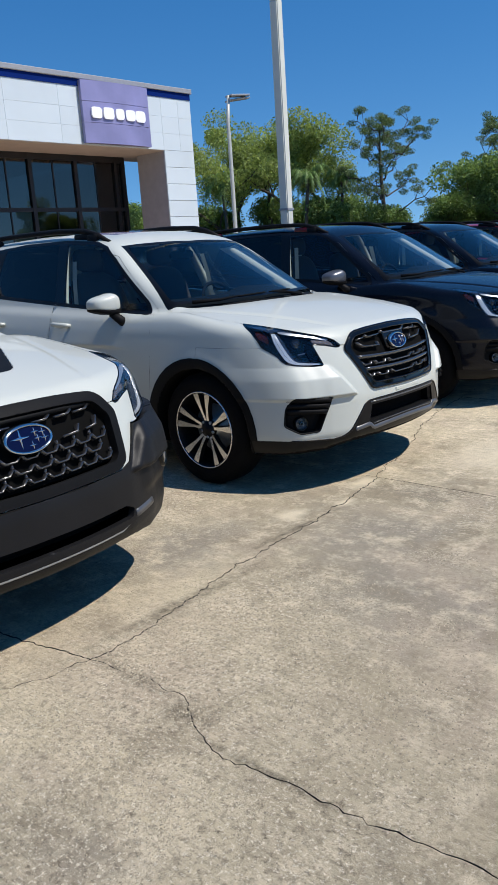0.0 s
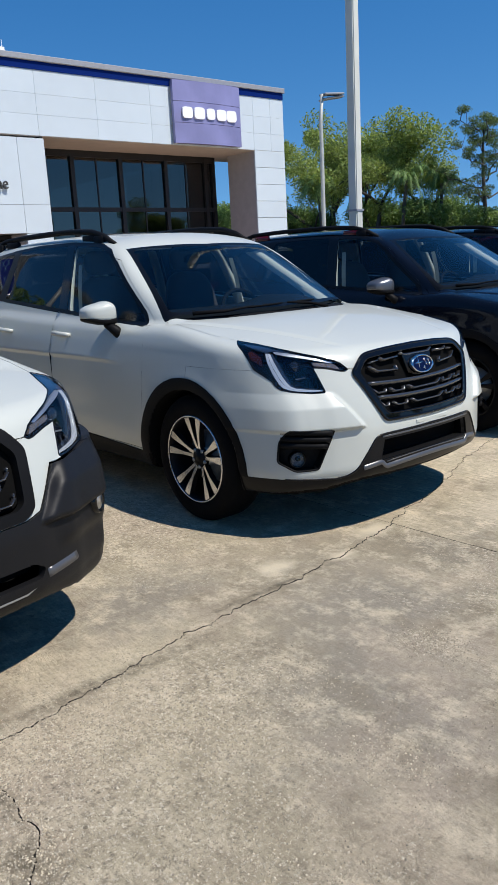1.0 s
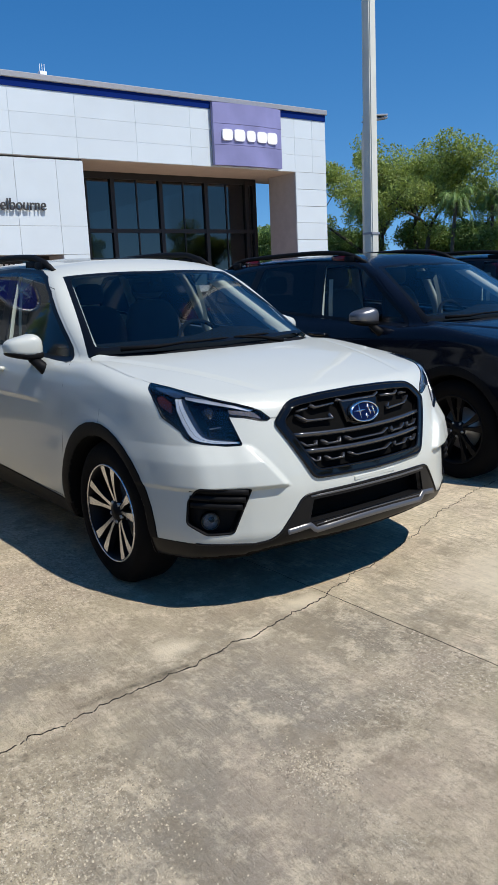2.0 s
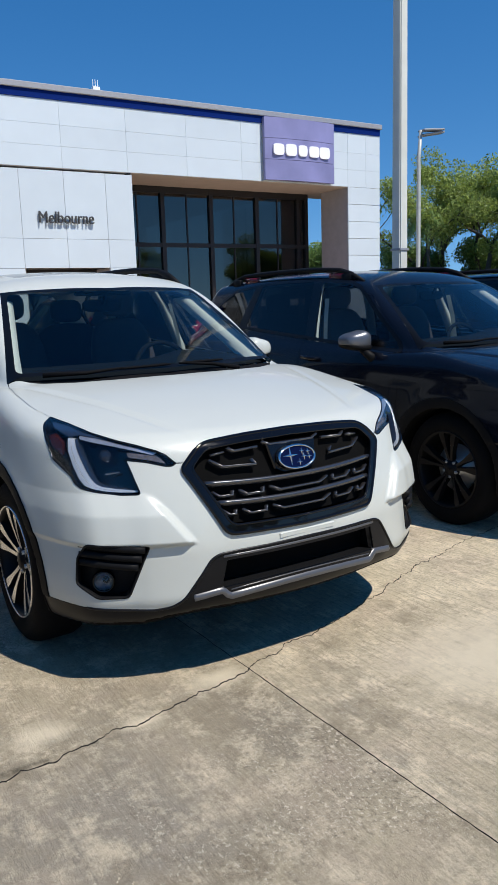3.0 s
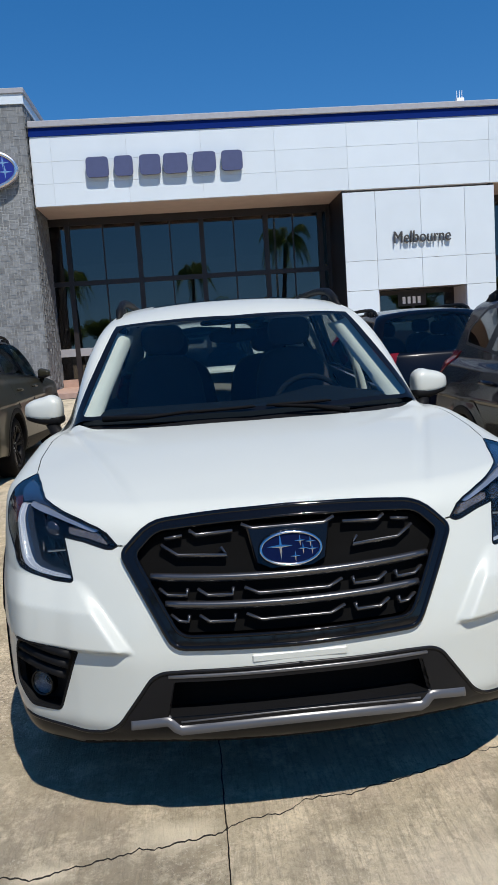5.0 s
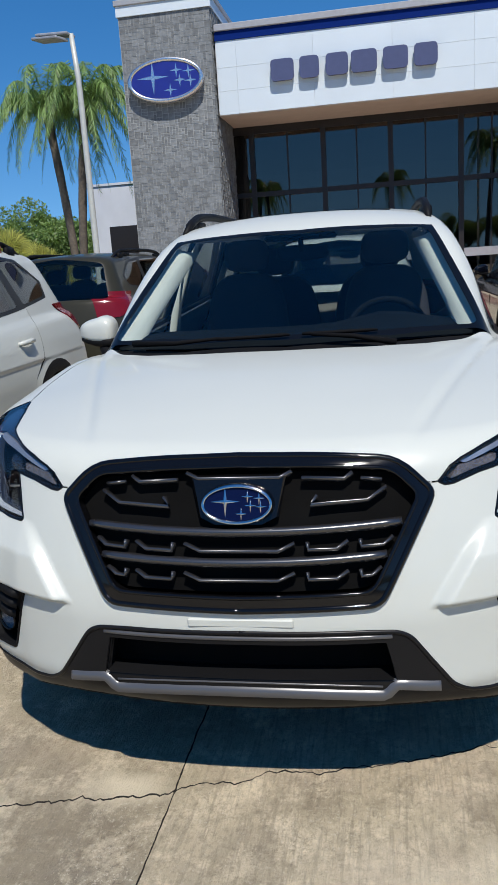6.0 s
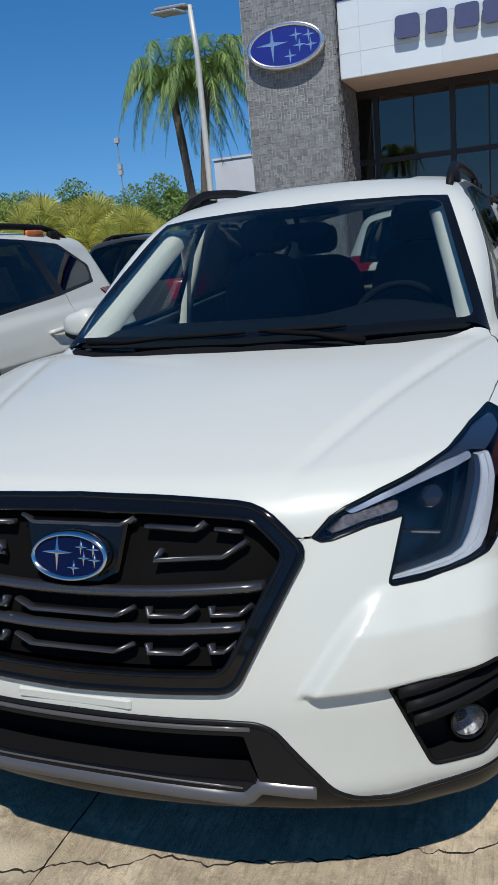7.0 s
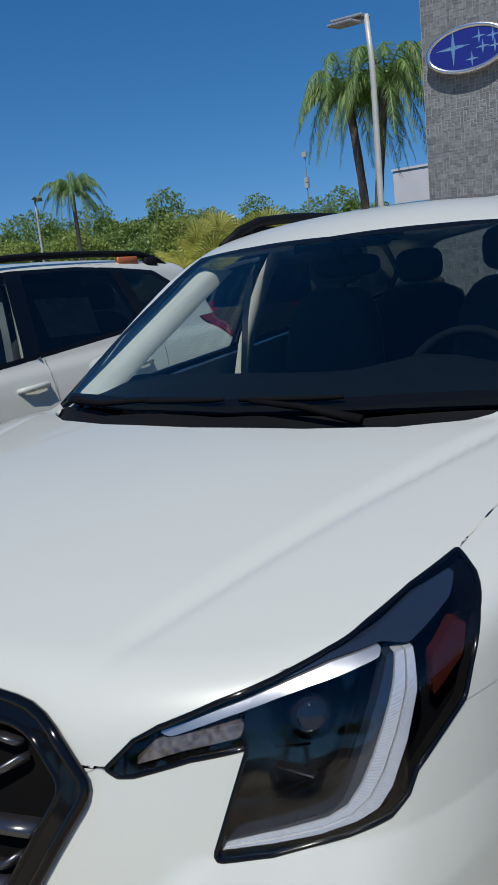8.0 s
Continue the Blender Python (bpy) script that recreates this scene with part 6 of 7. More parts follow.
# sign box with plain white shapes
sign = tagged(empty("sign_box", pose(XF, 21.7, 7.25)), "lavender-blue sign box with five white shapes on the fascia", "sign")
part("sign_body", box(bmesh.new(), 0.0, 0.12, -1.68, 1.68, -1.14, 1.14, 0.02), CAPGREY, sign)
for z0, z1 in ((-1.16, -0.40), (-0.385, 0.385), (0.40, 1.16)):
    bm = bmesh.new()
    prism(bm, [(0.22 + 0.14 * (1 - (y / 1.7) ** 2), y, z0) for y in np.linspace(-1.70, 1.70, 17)] + [(0.08, 1.70, z0), (0.08, -1.70, z0)], (0, 0, 1), z1 - z0)
    part("sign_panel", bm, LAVENDER, sign)
for k, (w, h) in enumerate(((0.50, 0.42), (0.52, 0.44), (0.42, 0.42), (0.50, 0.42), (0.52, 0.44))):
    y = -1.12 + 0.56 * k
    bm = bmesh.new()
    prism(bm, [(0.205 + 0.14 * (1 - (y / 1.7) ** 2), y + p, q - 0.02) for p, q in rounded([(-w / 2, -h / 2), (w / 2, -h / 2), (w / 2, h / 2), (-w / 2, h / 2)], 0.14, 3)], (1, 0, 0), 0.07)
    part("sign_shape", bm, LETTERWHITE, sign)
# six plain slate-blue shapes on stand-offs, throwing shadows on the panels
for a, b in ((1.10, 1.81), (1.99, 2.58), (2.79, 3.46), (3.55, 4.32), (4.50, 5.23), (5.41, 6.09)):
    bm = bmesh.new()
    prism(bm, [(XF + 0.10, p, q) for p, q in rounded([(a, 6.84), (b, 6.84), (b, 7.46), (a, 7.46)], 0.13, 3)], (1, 0, 0), 0.10)
    box(bm, XF, XF + 0.10, (a + b) / 2 - 0.03, (a + b) / 2 + 0.03, 7.0, 7.2)
    tagged(part("facade_shape", bm, LETTERBLUE), "slate-blue raised sign shape on the white fascia", "sign", "facade shapes")
# the town's name over the door
txt = bpy.data.curves.new("town_name", "FONT")
txt.body, txt.size, txt.extrude, txt.align_x = "Melbourne", 0.56, 0.035, "CENTER"
to = new("town_name", txt)
to.matrix_world = Matrix.Translation((XF + 0.13, 11.90, 4.24)) @ Euler((radians(90), 0, radians(90))).to_matrix().to_4x4() @ Matrix.Diagonal((0.80, 0.98, 1, 1))
txt.materials.append(LETTERGREY)
tagged(to, "dark grey raised letters of the town name on white panels", "lettering")
# aerial on the roof
aer = tagged(empty("roof_aerial", pose(-28, 13.9, 8.66)), "small white roof aerial with three rods", "aerial")
part("aerial_box", boxes((-0.1, 0.1, -0.13, 0.13, 0.30, 0.52)), LETTERWHITE, aer)
part("aerial_mast", tube(bmesh.new(), [(0, 0, -2.2), (0, 0, 0.32)], 0.03, 8), LETTERWHITE, aer)
for y in (-0.09, 0.0, 0.09):
    part("aerial_rod", tube(bmesh.new(), [(0, y, 0.5), (0, y, 0.78)], 0.012, 6), LETTERWHITE, aer)

# stone tower with the oval badge
tower = tagged(empty("stone_tower", pose(-26.3, -2.13, 0)), "grey ashlar stone tower of the showroom", "tower", kind="structure")
part("tower_core", boxes((-4.2, -0.004, -1.47, 1.425, 0, 9.15)), MORTAR, tower)
part("tower_cap", boxes((-4.3, 0.10, -1.57, 1.54, 9.45, 9.62), bevel=0.02), CAPGREY, tower)
part("tower_band", boxes((-4.25, 0.05, -1.52, 1.49, 9.15, 9.45)), PANEL, tower)
badge = tagged(empty("oval_badge", pose(-26.26, -2.17, 7.16)), "blue oval badge with silver rim and stars on the stone tower", "sign")
for nme, bm, k in emblem_parts(0.22, 0.0, 1.22, 0.66, 0.06):
    part(nme, bm, {"chrome": MACHINED, "emblem": mat("blue_badge_face", (0.012, 0.016, 0.19), 0.35, coat=0.5, vary=0.1, scale=2)}[k], badge, "", True)
bm = bmesh.new()
prism(bm, [(-0.04, 1.20 * math.cos(2 * math.pi * k / 40), 0.64 * math.sin(2 * math.pi * k / 40)) for k in range(40)], (1, 0, 0), 0.24)
part("badge_drum", bm, CAPGREY, badge)

# pale wing beyond the tower
wing = tagged(empty("side_wing", pose(-40, -7, 0)), "pale low side wing of the showroom with a dark block for an opening", "building", kind="structure")
part("wing_wall", boxes((-6, 0, -3.4, 5, 0, 5.75)), WHITEWALL, wing)
part("wing_coping", boxes((-6.05, 0.06, -3.46, 5, 5.75, 5.86)), WHITEWALL, wing)
# solid block on the wall: the opening's inner shade is put into its dark colour
part("wing_opening", boxes((-0.2, 0.03, -2.4, -0.6, 0, 3.75)), BRONZE, wing)


def ashlar(cols, rows, seed):
    """A wall of uneven squared stones on a unit grid: (column, row, width, height)."""
    rnd = random.Random(seed)
    used = [[False] * cols for _ in range(rows)]
    out = []
    for r in range(rows):
        for c in range(cols):
            if used[r][c]:
                continue
            w, h = rnd.choice(((1, 1), (2, 1), (2, 2), (1, 1), (2, 2), (3, 2), (1, 2), (2, 1), (2, 2), (1, 2)))
            while w > 1 and (c + w > cols or any(used[r][c + i] for i in range(w))):
                w -= 1
            h = min(h, rows - r)
            for i in range(h):
                for j in range(w):
                    used[r + i][c + j] = True
            out.append((c, r, w, h))
    return out


STONE_UNIT = 0.0975
stone_meshes, rest = {}, bmesh.new()
count = 0
for c, r, w, h in ashlar(30, 94, 3):
    z0, y0 = r * STONE_UNIT, -1.46 + c * STONE_UNIT * 0.994
    jut = 0.0018 * ((c * 7 + r * 3) % 4)
    if 52 <= r <= 92 and count < 300:
        key = (w, h)
        if key not in stone_meshes:
            b = box(bmesh.new(), -0.06, 0.0, 0.0060, w * STONE_UNIT - 0.0060, 0.0060, h * STONE_UNIT - 0.0060, 0.006)
            stone_meshes[key] = to_mesh(b, "stone", False)
        s = link_mesh("stone", stone_meshes[key], STONE, tower)
        s.location = (jut, y0, z0)
        count += 1
    else:
        box(rest, -0.06, jut, y0 + 0.0060, y0 + w * STONE_UNIT - 0.0060, z0 + 0.0060, z0 + h * STONE_UNIT - 0.0060)
for c, r, w, h in ashlar(41, 94, 5):
    x0, z0 = -4.1 + c * STONE_UNIT, r * STONE_UNIT
    box(rest, x0 + 0.0060, x0 + w * STONE_UNIT - 0.0060, 1.40, 1.45 + 0.01 * ((c + r) % 3), z0 + 0.0060, z0 + h * STONE_UNIT - 0.0060)
tagged(part("stones", rest, STONES, tower), "grey squared stones in light mortar", kind="stuff")

# ---- lamp posts ----
GALV = mat("galvanised_steel", (0.44, 0.45, 0.42), 0.5, 0.2, vary=0.08, scale=6)
POLEPAINT = mat("pale_grey_painted_pole", (0.60, 0.61, 0.55), 0.6, 0.0, vary=0.05, scale=4, stain=0.06, sscale=0.8)
GALVD = mat("grey_painted_steel", (0.30, 0.31, 0.33), 0.45, 0.3, vary=0.08, scale=6)


def square_post(x, y, h, half):
    t = tagged(empty("light_pole", pose(x, y, 0, 0, 0, 6)), "tall square pale grey steel light pole among the parked cars", "pole")
    bm = bmesh.new()
    rings = []
    for z, q in ((0.0, half), (h, half * 0.72)):
        rings.append([bm.verts.new((q * a, q * b, z)) for a, b in ((-1, -1), (1, -1), (1, 1), (-1, 1))])
    for k in range(4):
        bm.faces.new((rings[0][k], rings[0][(k + 1) % 4], rings[1][(k + 1) % 4], rings[1][k]))
    bm.faces.new(rings[1])
    bmesh.ops.bevel(bm, geom=[e for e in bm.edges if abs(e.verts[0].co.z - e.verts[1].co.z) > 1], offset=0.015, segments=2, affect="EDGES")
    part("post", bm, POLEPAINT, t)
    part("base_plate", boxes((-0.25, 0.25, -0.25, 0.25, 0.0, 0.05), bevel=0.01), GALVD, t)
    part("strap", boxes((-half - 0.006, half + 0.006, -half - 0.006, half + 0.006, 2.02, 2.05)), GALVD, t)
    return t


def street_lamp(x, y, h, turn, lean=0.25):
    t = tagged(empty("street_lamp", pose(x, y, 0, 0, 0, turn)), "grey steel street lamp with two flat heads", "street lamp", "street lamps")
    part("post", tube(bmesh.new(), [(0, 0, 0), (0, 0, 1), (0, 0, h * 0.78), (0, 0.02, h * 0.86), (lean * 0.4, 0.0, h)], [0.11, 0.10, 0.085, 0.08, 0.07], 12), GALV, t, "", True)
    for s in (0, 1):
        bm = bmesh.new()
        box(bm, 0.0, 1.05, -0.25, 0.25, -0.03, 0.04, 0.02)
        for v in bm.verts:
            v.co = Matrix.Translation((lean * 0.4 + 0.12 * s, 0.30 * s, h - 0.02 - 0.16 * s)) @ Matrix.Rotation(radians(-8 if s else -4), 4, "Y") @ Matrix.Rotation(radians(-16 * s), 4, "Z") @ v.co
        head = part("lamp_head", bm, GALVD, t)
    return t


square_post(-8.0, 9.80, 10.8, 0.080)
street_lamp(-24.0, -4.22, 8.2, 262)
street_lamp(-25.2, 27.1, 8.3, 80)
street_lamp(-45.0, -41.4, 8.8, 60)
# mast on the horizon
mast = tagged(empty("radio_mast", pose(-150, -74.7, 0)), "slender radio mast far behind the trees", "mast")
part("mast_pole", tube(bmesh.new(), [(0, 0, 0), (0, 0, 25.5)], [0.22, 0.10], 6), GALVD, mast)
for z, w in ((24.6, 0.45), (18.5, 0.4), (19.6, 0.4)):
    part("mast_panel", boxes((-w, w, -w, w, z - 0.5, z + 0.5)), GALV, mast)

# ---- plants ----
def leaf_material(name, color, through_color, vary=0.35):
    m = bpy.data.materials.new(name)
    m.use_nodes = True
    n, l = m.node_tree.nodes, m.node_tree.links
    b = n["Principled BSDF"]
    b.inputs["Roughness"].default_value, b.inputs["Specular IOR Level"].default_value = 0.5, 0.4
    g = n.new("ShaderNodeNewGeometry")
    r = n.new("ShaderNodeMapRange")
    r.inputs["To Min"].default_value, r.inputs["To Max"].default_value = 1 - vary, 1 + vary
    l.new(g.outputs["Random Per Island"], r.inputs["Value"])
    t = n.new("ShaderNodeBsdfTranslucent")
    for c, socket in ((color, b.inputs["Base Color"]), (through_color, t.inputs["Color"])):
        v = n.new("ShaderNodeVectorMath")
        v.operation = "SCALE"
        v.inputs[0].default_value = c
        l.new(r.outputs[0], v.inputs["Scale"])
        l.new(v.outputs[0], socket)
    mix = n.new("ShaderNodeMixShader")
    mix.inputs[0].default_value = 0.42
    l.new(b.outputs[0], mix.inputs[1]), l.new(t.outputs[0], mix.inputs[2])
    l.new(mix.outputs[0], n["Material Output"].inputs["Surface"])
    return m


LEAF = leaf_material("spring_green_leaves", (0.25, 0.31, 0.085), (0.38, 0.46, 0.10))
LEAFDARK = leaf_material("dark_green_leaves", (0.17, 0.25, 0.080), (0.26, 0.38, 0.080))
NEEDLE = leaf_material("pine_needles", (0.13, 0.185, 0.07), (0.16, 0.22, 0.06))
FROND = leaf_material("palm_leaflets", (0.19, 0.29, 0.10), (0.29, 0.42, 0.10), 0.5)
FANLEAF = leaf_material("yellow_green_fan_leaves", (0.46, 0.46, 0.13), (0.56, 0.56, 0.12))
BARK = mat("grey_brown_bark", (0.085, 0.070, 0.055), 0.9, vary=0.25, scale=6, bump=0.6, bscale=18)
PALMBARK = mat("ringed_palm_bark", (0.10, 0.082, 0.064), 0.9, vary=0.25, scale=9, bump=0.6, bscale=25)


def leaves(rng, centres, radii, per, size, flat=0.55, slim=0.45):
    """Many small leaf blades scattered through clumps."""
    c = np.repeat(np.array(centres, float), per, 0)
    r = np.repeat(np.array(radii, float), per, 0)
    d = rng.normal(size=c.shape)
    d /= np.linalg.norm(d, axis=1)[:, None]
    p = c + d * (r * rng.uniform(0.25, 1.0, len(c))[:, None] ** 0.6) * np.array([1, 1, flat + 0.25])
    a = rng.normal(size=c.shape)
    a /= np.linalg.norm(a, axis=1)[:, None]
    b = np.cross(a, rng.normal(size=c.shape))
    b /= np.linalg.norm(b, axis=1)[:, None]
    s = size * rng.uniform(0.6, 1.3, len(c))[:, None]
    quad = np.stack([p - a * s, p - b * s * slim, p + a * s, p + b * s * slim], 1).reshape(-1, 3)
    return quad, np.arange(len(quad)).reshape(-1, 4)


def quads_mesh(name, verts, faces):
    me = bpy.data.meshes.new(name)
    me.from_pydata(verts.tolist(), [], faces.tolist())
    return me


def grow(rng, base, height, spread, levels=3, first=0.35, up=0.6):
    """A trunk with forking limbs. Returns the wood as a bmesh and the tips."""
    bm, tips = bmesh.new(), []

    def limb(p, d, ln, r, lv):
        pts, q = [p], p
        dd = d
        for k in range(3):
            dd = (dd + Vector(rng.normal(size=3)) * 0.16 + Vector((0, 0, 0.08))).normalized()
            q = q + dd * (ln / 3)
            pts.append(q)
        tube(bm, pts, [r, r * 0.85, r * 0.7, r * 0.5], 7 if lv < 2 else 5, caps=False)
        if lv >= levels:
            tips.append(q)
            return
        for k in range(rng.integers(2, 5)):
            a = rng.uniform(0, 2 * math.pi)
            out = Vector((math.cos(a), math.sin(a), rng.uniform(0.1, 0.9) * up + 0.1)).normalized()
            start = pts[rng.integers(1, 4)]
            limb(start, (dd * 0.45 + out).normalized(), ln * rng.uniform(0.55, 0.8) * spread, r * 0.5, lv + 1)
        tips.append(q)

    limb(Vector(base), Vector((0, 0, 1)), height * first * 1.6, height * 0.022, 0)
    return bm, tips


def leafy_tree(seed, height, spread, material, clump=1.0, per=70, size=0.2, label="", where=(0, 0, 0), first=0.35, category="tree", up=0.6):
    rng = np.random.default_rng(seed)
    t = tagged(empty("tree", pose(*where)), label, category, "trees")
    wood, tips = grow(rng, (0, 0, 0), height, spread, 3, first, up)
    top = max(p.z for p in tips)
    k = height / (top + clump * 0.6)
    for v in wood.verts:
        v.co *= k
    part("trunk", wood, BARK, t, "", True)
    pts = [tuple(p * k) for p in tips]
    radii = [[clump * rng.uniform(0.6, 1.2)] * 3 for _ in pts]
    me = quads_mesh("crown", *leaves(rng, pts, radii, per, size))
    link_mesh("crown", me, material, t)
    return t


def pine(seed, height, where, label):
    rng = np.random.default_rng(seed)
    t = tagged(empty("pine_tree", pose(*where)), label, "tree", "trees")
    bm, tips = bmesh.new(), []
    trunk = [Vector((0.15 * math.sin(z * 0.5), 0.1 * math.cos(z * 0.4), z)) for z in np.linspace(0, height * 0.93, 9)]
    tube(bm, trunk, list(np.linspace(height * 0.022, height * 0.006, 9)), 8, False)
    for k in range(13):
        z = height * (0.34 + 0.56 * k / 12)
        a = k * 2.4 + rng.uniform(-0.4, 0.4)
        ln = height * (0.40 - 0.22 * (k / 12) ** 1.6) * rng.uniform(0.7, 1.1)
        p = Vector((0.1, 0.05, z))
        pts = [p]
        for q in range(5):
            s = (q + 1) / 5
            pts.append(p + Vector((math.cos(a) * ln * s, math.sin(a) * ln * s, ln * (0.05 * s + 0.42 * s * s))) + Vector(rng.normal(size=3)) * 0.12 * ln * 0.4)
        tube(bm, pts, list(np.linspace(height * 0.007, height * 0.002, 6)), 5, False)
        for q in range(3, 6):
            for _ in range(3):
                e = pts[q] + Vector(rng.normal(size=3)) * ln * 0.16 + Vector((0, 0, 0.25))
                tube(bm, [pts[q], e], [height * 0.0022, height * 0.001], 4, False)
                tips.append(e)
    tips += [trunk[-1] + Vector(rng.normal(size=3)) * 0.5 for _ in range(8)]
    part("trunk", bm, BARK, t, "", True)
    me = quads_mesh("crown", *leaves(rng, [tuple(p) for p in tips], [[height * 0.042] * 3] * len(tips), 230, height * 0.0095, 0.3, 0.16))
    link_mesh("crown", me, NEEDLE, t)
    return t


def frond(rng, verts, faces, root, a, rise, length, droop, leaflet):
    """One feather leaf: an arching rib with hanging leaflets."""
    out = Vector((math.cos(a), math.sin(a), 0))
    side = Vector((-math.sin(a), math.cos(a), 0))
    pts = []
    for k in range(12):
        s = k / 11
        pts.append(root + out * (length * (s * 0.92 - 0.18 * s * s * droop)) + Vector((0, 0, length * (rise * s - droop * s ** 2.3))))
    n0 = len(verts)
    for k, p in enumerate(pts):
        w = side * (0.03 * (1 - k / 13))
        verts += [tuple(p - w), tuple(p + w)]
    for k in range(11):
        i = n0 + 2 * k
        faces.append((i, i + 1, i + 3, i + 2))
    for k in range(76):
        s = 0.10 + 0.90 * k / 75
        f = s * 11
        i = min(int(f), 10)
        p = pts[i].lerp(pts[i + 1], f - i)
        d = (pts[i + 1] - pts[i]).normalized()
        ln = leaflet * (0.55 + 0.9 * math.sin(math.pi * min(s * 1.05, 1)) ** 0.7) * 0.8
        for sg in (-1, 1):
            e = (side * sg * rng.uniform(0.35, 0.75) + d * rng.uniform(0.3, 0.6) + Vector((0, 0, rng.uniform(-1.2, -0.1)))).normalized()
            mid = p + e * ln * 0.5
            tip = mid + (e + Vector((0, 0, -1.2))).normalized() * ln * 0.5
            w = d * 0.017
            i0 = len(verts)
            verts += [tuple(p - w), tuple(p + w), tuple(mid + w * 0.9), tuple(mid - w * 0.9), tuple(tip)]
            faces += [(i0, i0 + 1, i0 + 2, i0 + 3), (i0 + 3, i0 + 2, i0 + 4)]


def palm(seed, height, where, label, count=24, length=2.6, bend=0.5, second=None, lean=0.1):
    rng = np.random.default_rng(seed)
    t = tagged(empty("palm_tree", pose(*where)), label, "palm", "palms")
    for (bx, by, tx, ty, h) in ([(0, 0, bend, lean, height)] + ([second] if second else [])):
        pts = [Vector((bx + (tx - bx) * s ** 1.6, by + (ty - by) * s ** 1.6, h * s)) for s in np.linspace(0, 1, 12)]
        bm = tube(bmesh.new(), pts, [0.20] + [0.15 + 0.012 * (k % 2) for k in range(10)] + [0.19], 10)
        part("trunk", bm, PALMBARK, t, "", True)
        verts, faces = [], []
        for k in range(count):
            a = 2 * math.pi * k / count * 2.618 + rng.uniform(-0.2, 0.2)
            u = k / count
            frond(rng, verts, faces, pts[-1] + Vector((0, 0, 0.15)), a, 1.30 - 1.15 * u + rng.uniform(-0.12, 0.12), length * rng.uniform(0.85, 1.12), rng.uniform(0.95, 1.45) - 0.05 * u, 0.60)
        me = bpy.data.meshes.new("crown")
        me.from_pydata(verts, [], faces)
        link_mesh("crown", me, FROND, t)
    return t


def fan_clump(seed, where, height, spread, material, label, count=46):
    """A low clump of fan leaves on stalks."""
    rng = np.random.default_rng(seed)
    verts, faces = [], []
    stalks = bmesh.new()
    for k in range(count):
        a, u = rng.uniform(0, 2 * math.pi), rng.uniform(0.05, 1)
        root = Vector((rng.uniform(-0.25, 0.25) * spread, rng.uniform(-0.25, 0.25) * spread, height * 0.15))
        hub = Vector((math.cos(a) * spread * u, math.sin(a) * spread * u, height * (1.0 - 0.55 * u ** 1.5) * rng.uniform(0.75, 1.0)))
        tube(stalks, [root, root.lerp(hub, 0.5) + Vector((0, 0, height * 0.12)), hub], [0.025, 0.02, 0.012], 4, False)
        out = (hub - root).normalized()
        s1 = out.cross(Vector((0, 0, 1))).normalized()
        s2 = s1.cross(out)
        r = height * rng.uniform(0.24, 0.34)
        for j in range(24):
            b = radians(-115 + 230 * j / 23)
            d = (out * math.cos(b) + s1 * math.sin(b) + s2 * 0.12).normalized()
            w = d.cross(s2).normalized() * r * 0.034
            i0 = len(verts)
            mid, tip = hub + d * r * 0.6, hub + d * r - Vector((0, 0, r * 0.22))
            verts += [tuple(hub), tuple(mid + w), tuple(tip), tuple(mid - w)]
            faces.append((i0, i0 + 1, i0 + 2, i0 + 3))
    t = tagged(empty("fan_palm_bush", pose(*where)), label, "bush", "fan palms")
    part("stalks", stalks, BARK, t, "", True)
    me = bpy.data.meshes.new("foliage")
    me.from_pydata(verts, [], faces)
    link_mesh("foliage", me, material, t)
    return t


GREEN = "tall broad-leaved tree with light spring foliage behind the lot"
OAK = "dense dark green broad-leaved tree behind the lot"
# trees beyond the showroom's far end
leafy_tree(11, 16.0, 1.05, LEAF, 1.7, 620, 0.145, GREEN, (-56, 60, 0), 0.26)
big = leafy_tree(12, 14.0, 1.08, LEAF, 1.8, 640, 0.145, GREEN, (-50.0, 59, 0), 0.25)
copy_thing(big, pose(-52, 63, 0, 0, 0, 120))
copy_thing(big, pose(-45.2, 61, 0, 0, 0, 240) @ Matrix.Scale(0.78, 4))
low = leafy_tree(14, 6.6, 1.0, LEAFDARK, 1.4, 560, 0.13, OAK, (-43, 62, 0), 0.22)
for x, y, z, a, s in ((-60, 62, 0, 40, 1.1), (-54, 66, 0, 90, 1.1), (-49, 66, 0, 200, 1.05), (-38.5, 63, 0, 10, 0.82), (-36, 66, 0, 150, 0.9), (-64, 52, 0, 300, 1.2), (-33, 70, 0, 70, 1.0)):
    copy_thing(low, pose(x, y, z, 0, 0, a) @ Matrix.Scale(s, 4))
pine(21, 12.0, (-38.2, 60, 0), "tall sparse pine with spreading limbs")
oak = leafy_tree(31, 9.6, 1.05, LEAFDARK, 1.45, 600, 0.13, OAK, (-26.3, 60, 0), 0.24)
copy_thing(oak, pose(-21.5, 62, 0, 0, 0, 100) @ Matrix.Scale(1.08, 4))
copy_thing(oak, pose(-16.5, 60, 0, 0, 0, 220))
pine(22, 10.4, (-28.2, 62.5, 0), "sparse pine among dense oaks")
qp = palm(41, 7.5, (-44.5, 57, 0), "feathery palm among the trees", 22, 2.8)
copy_thing(qp, pose(-42, 59, 0, 0, 0, 80) @ Matrix.Scale(0.95, 4))
copy_thing(qp, pose(-53, 56, 0, 0, 0, 160) @ Matrix.Scale(1.05, 4))
fp = fan_clump(51, (-49, 52, 0), 2.6, 2.0, FANLEAF, "yellow-green fan palm bush", 70)
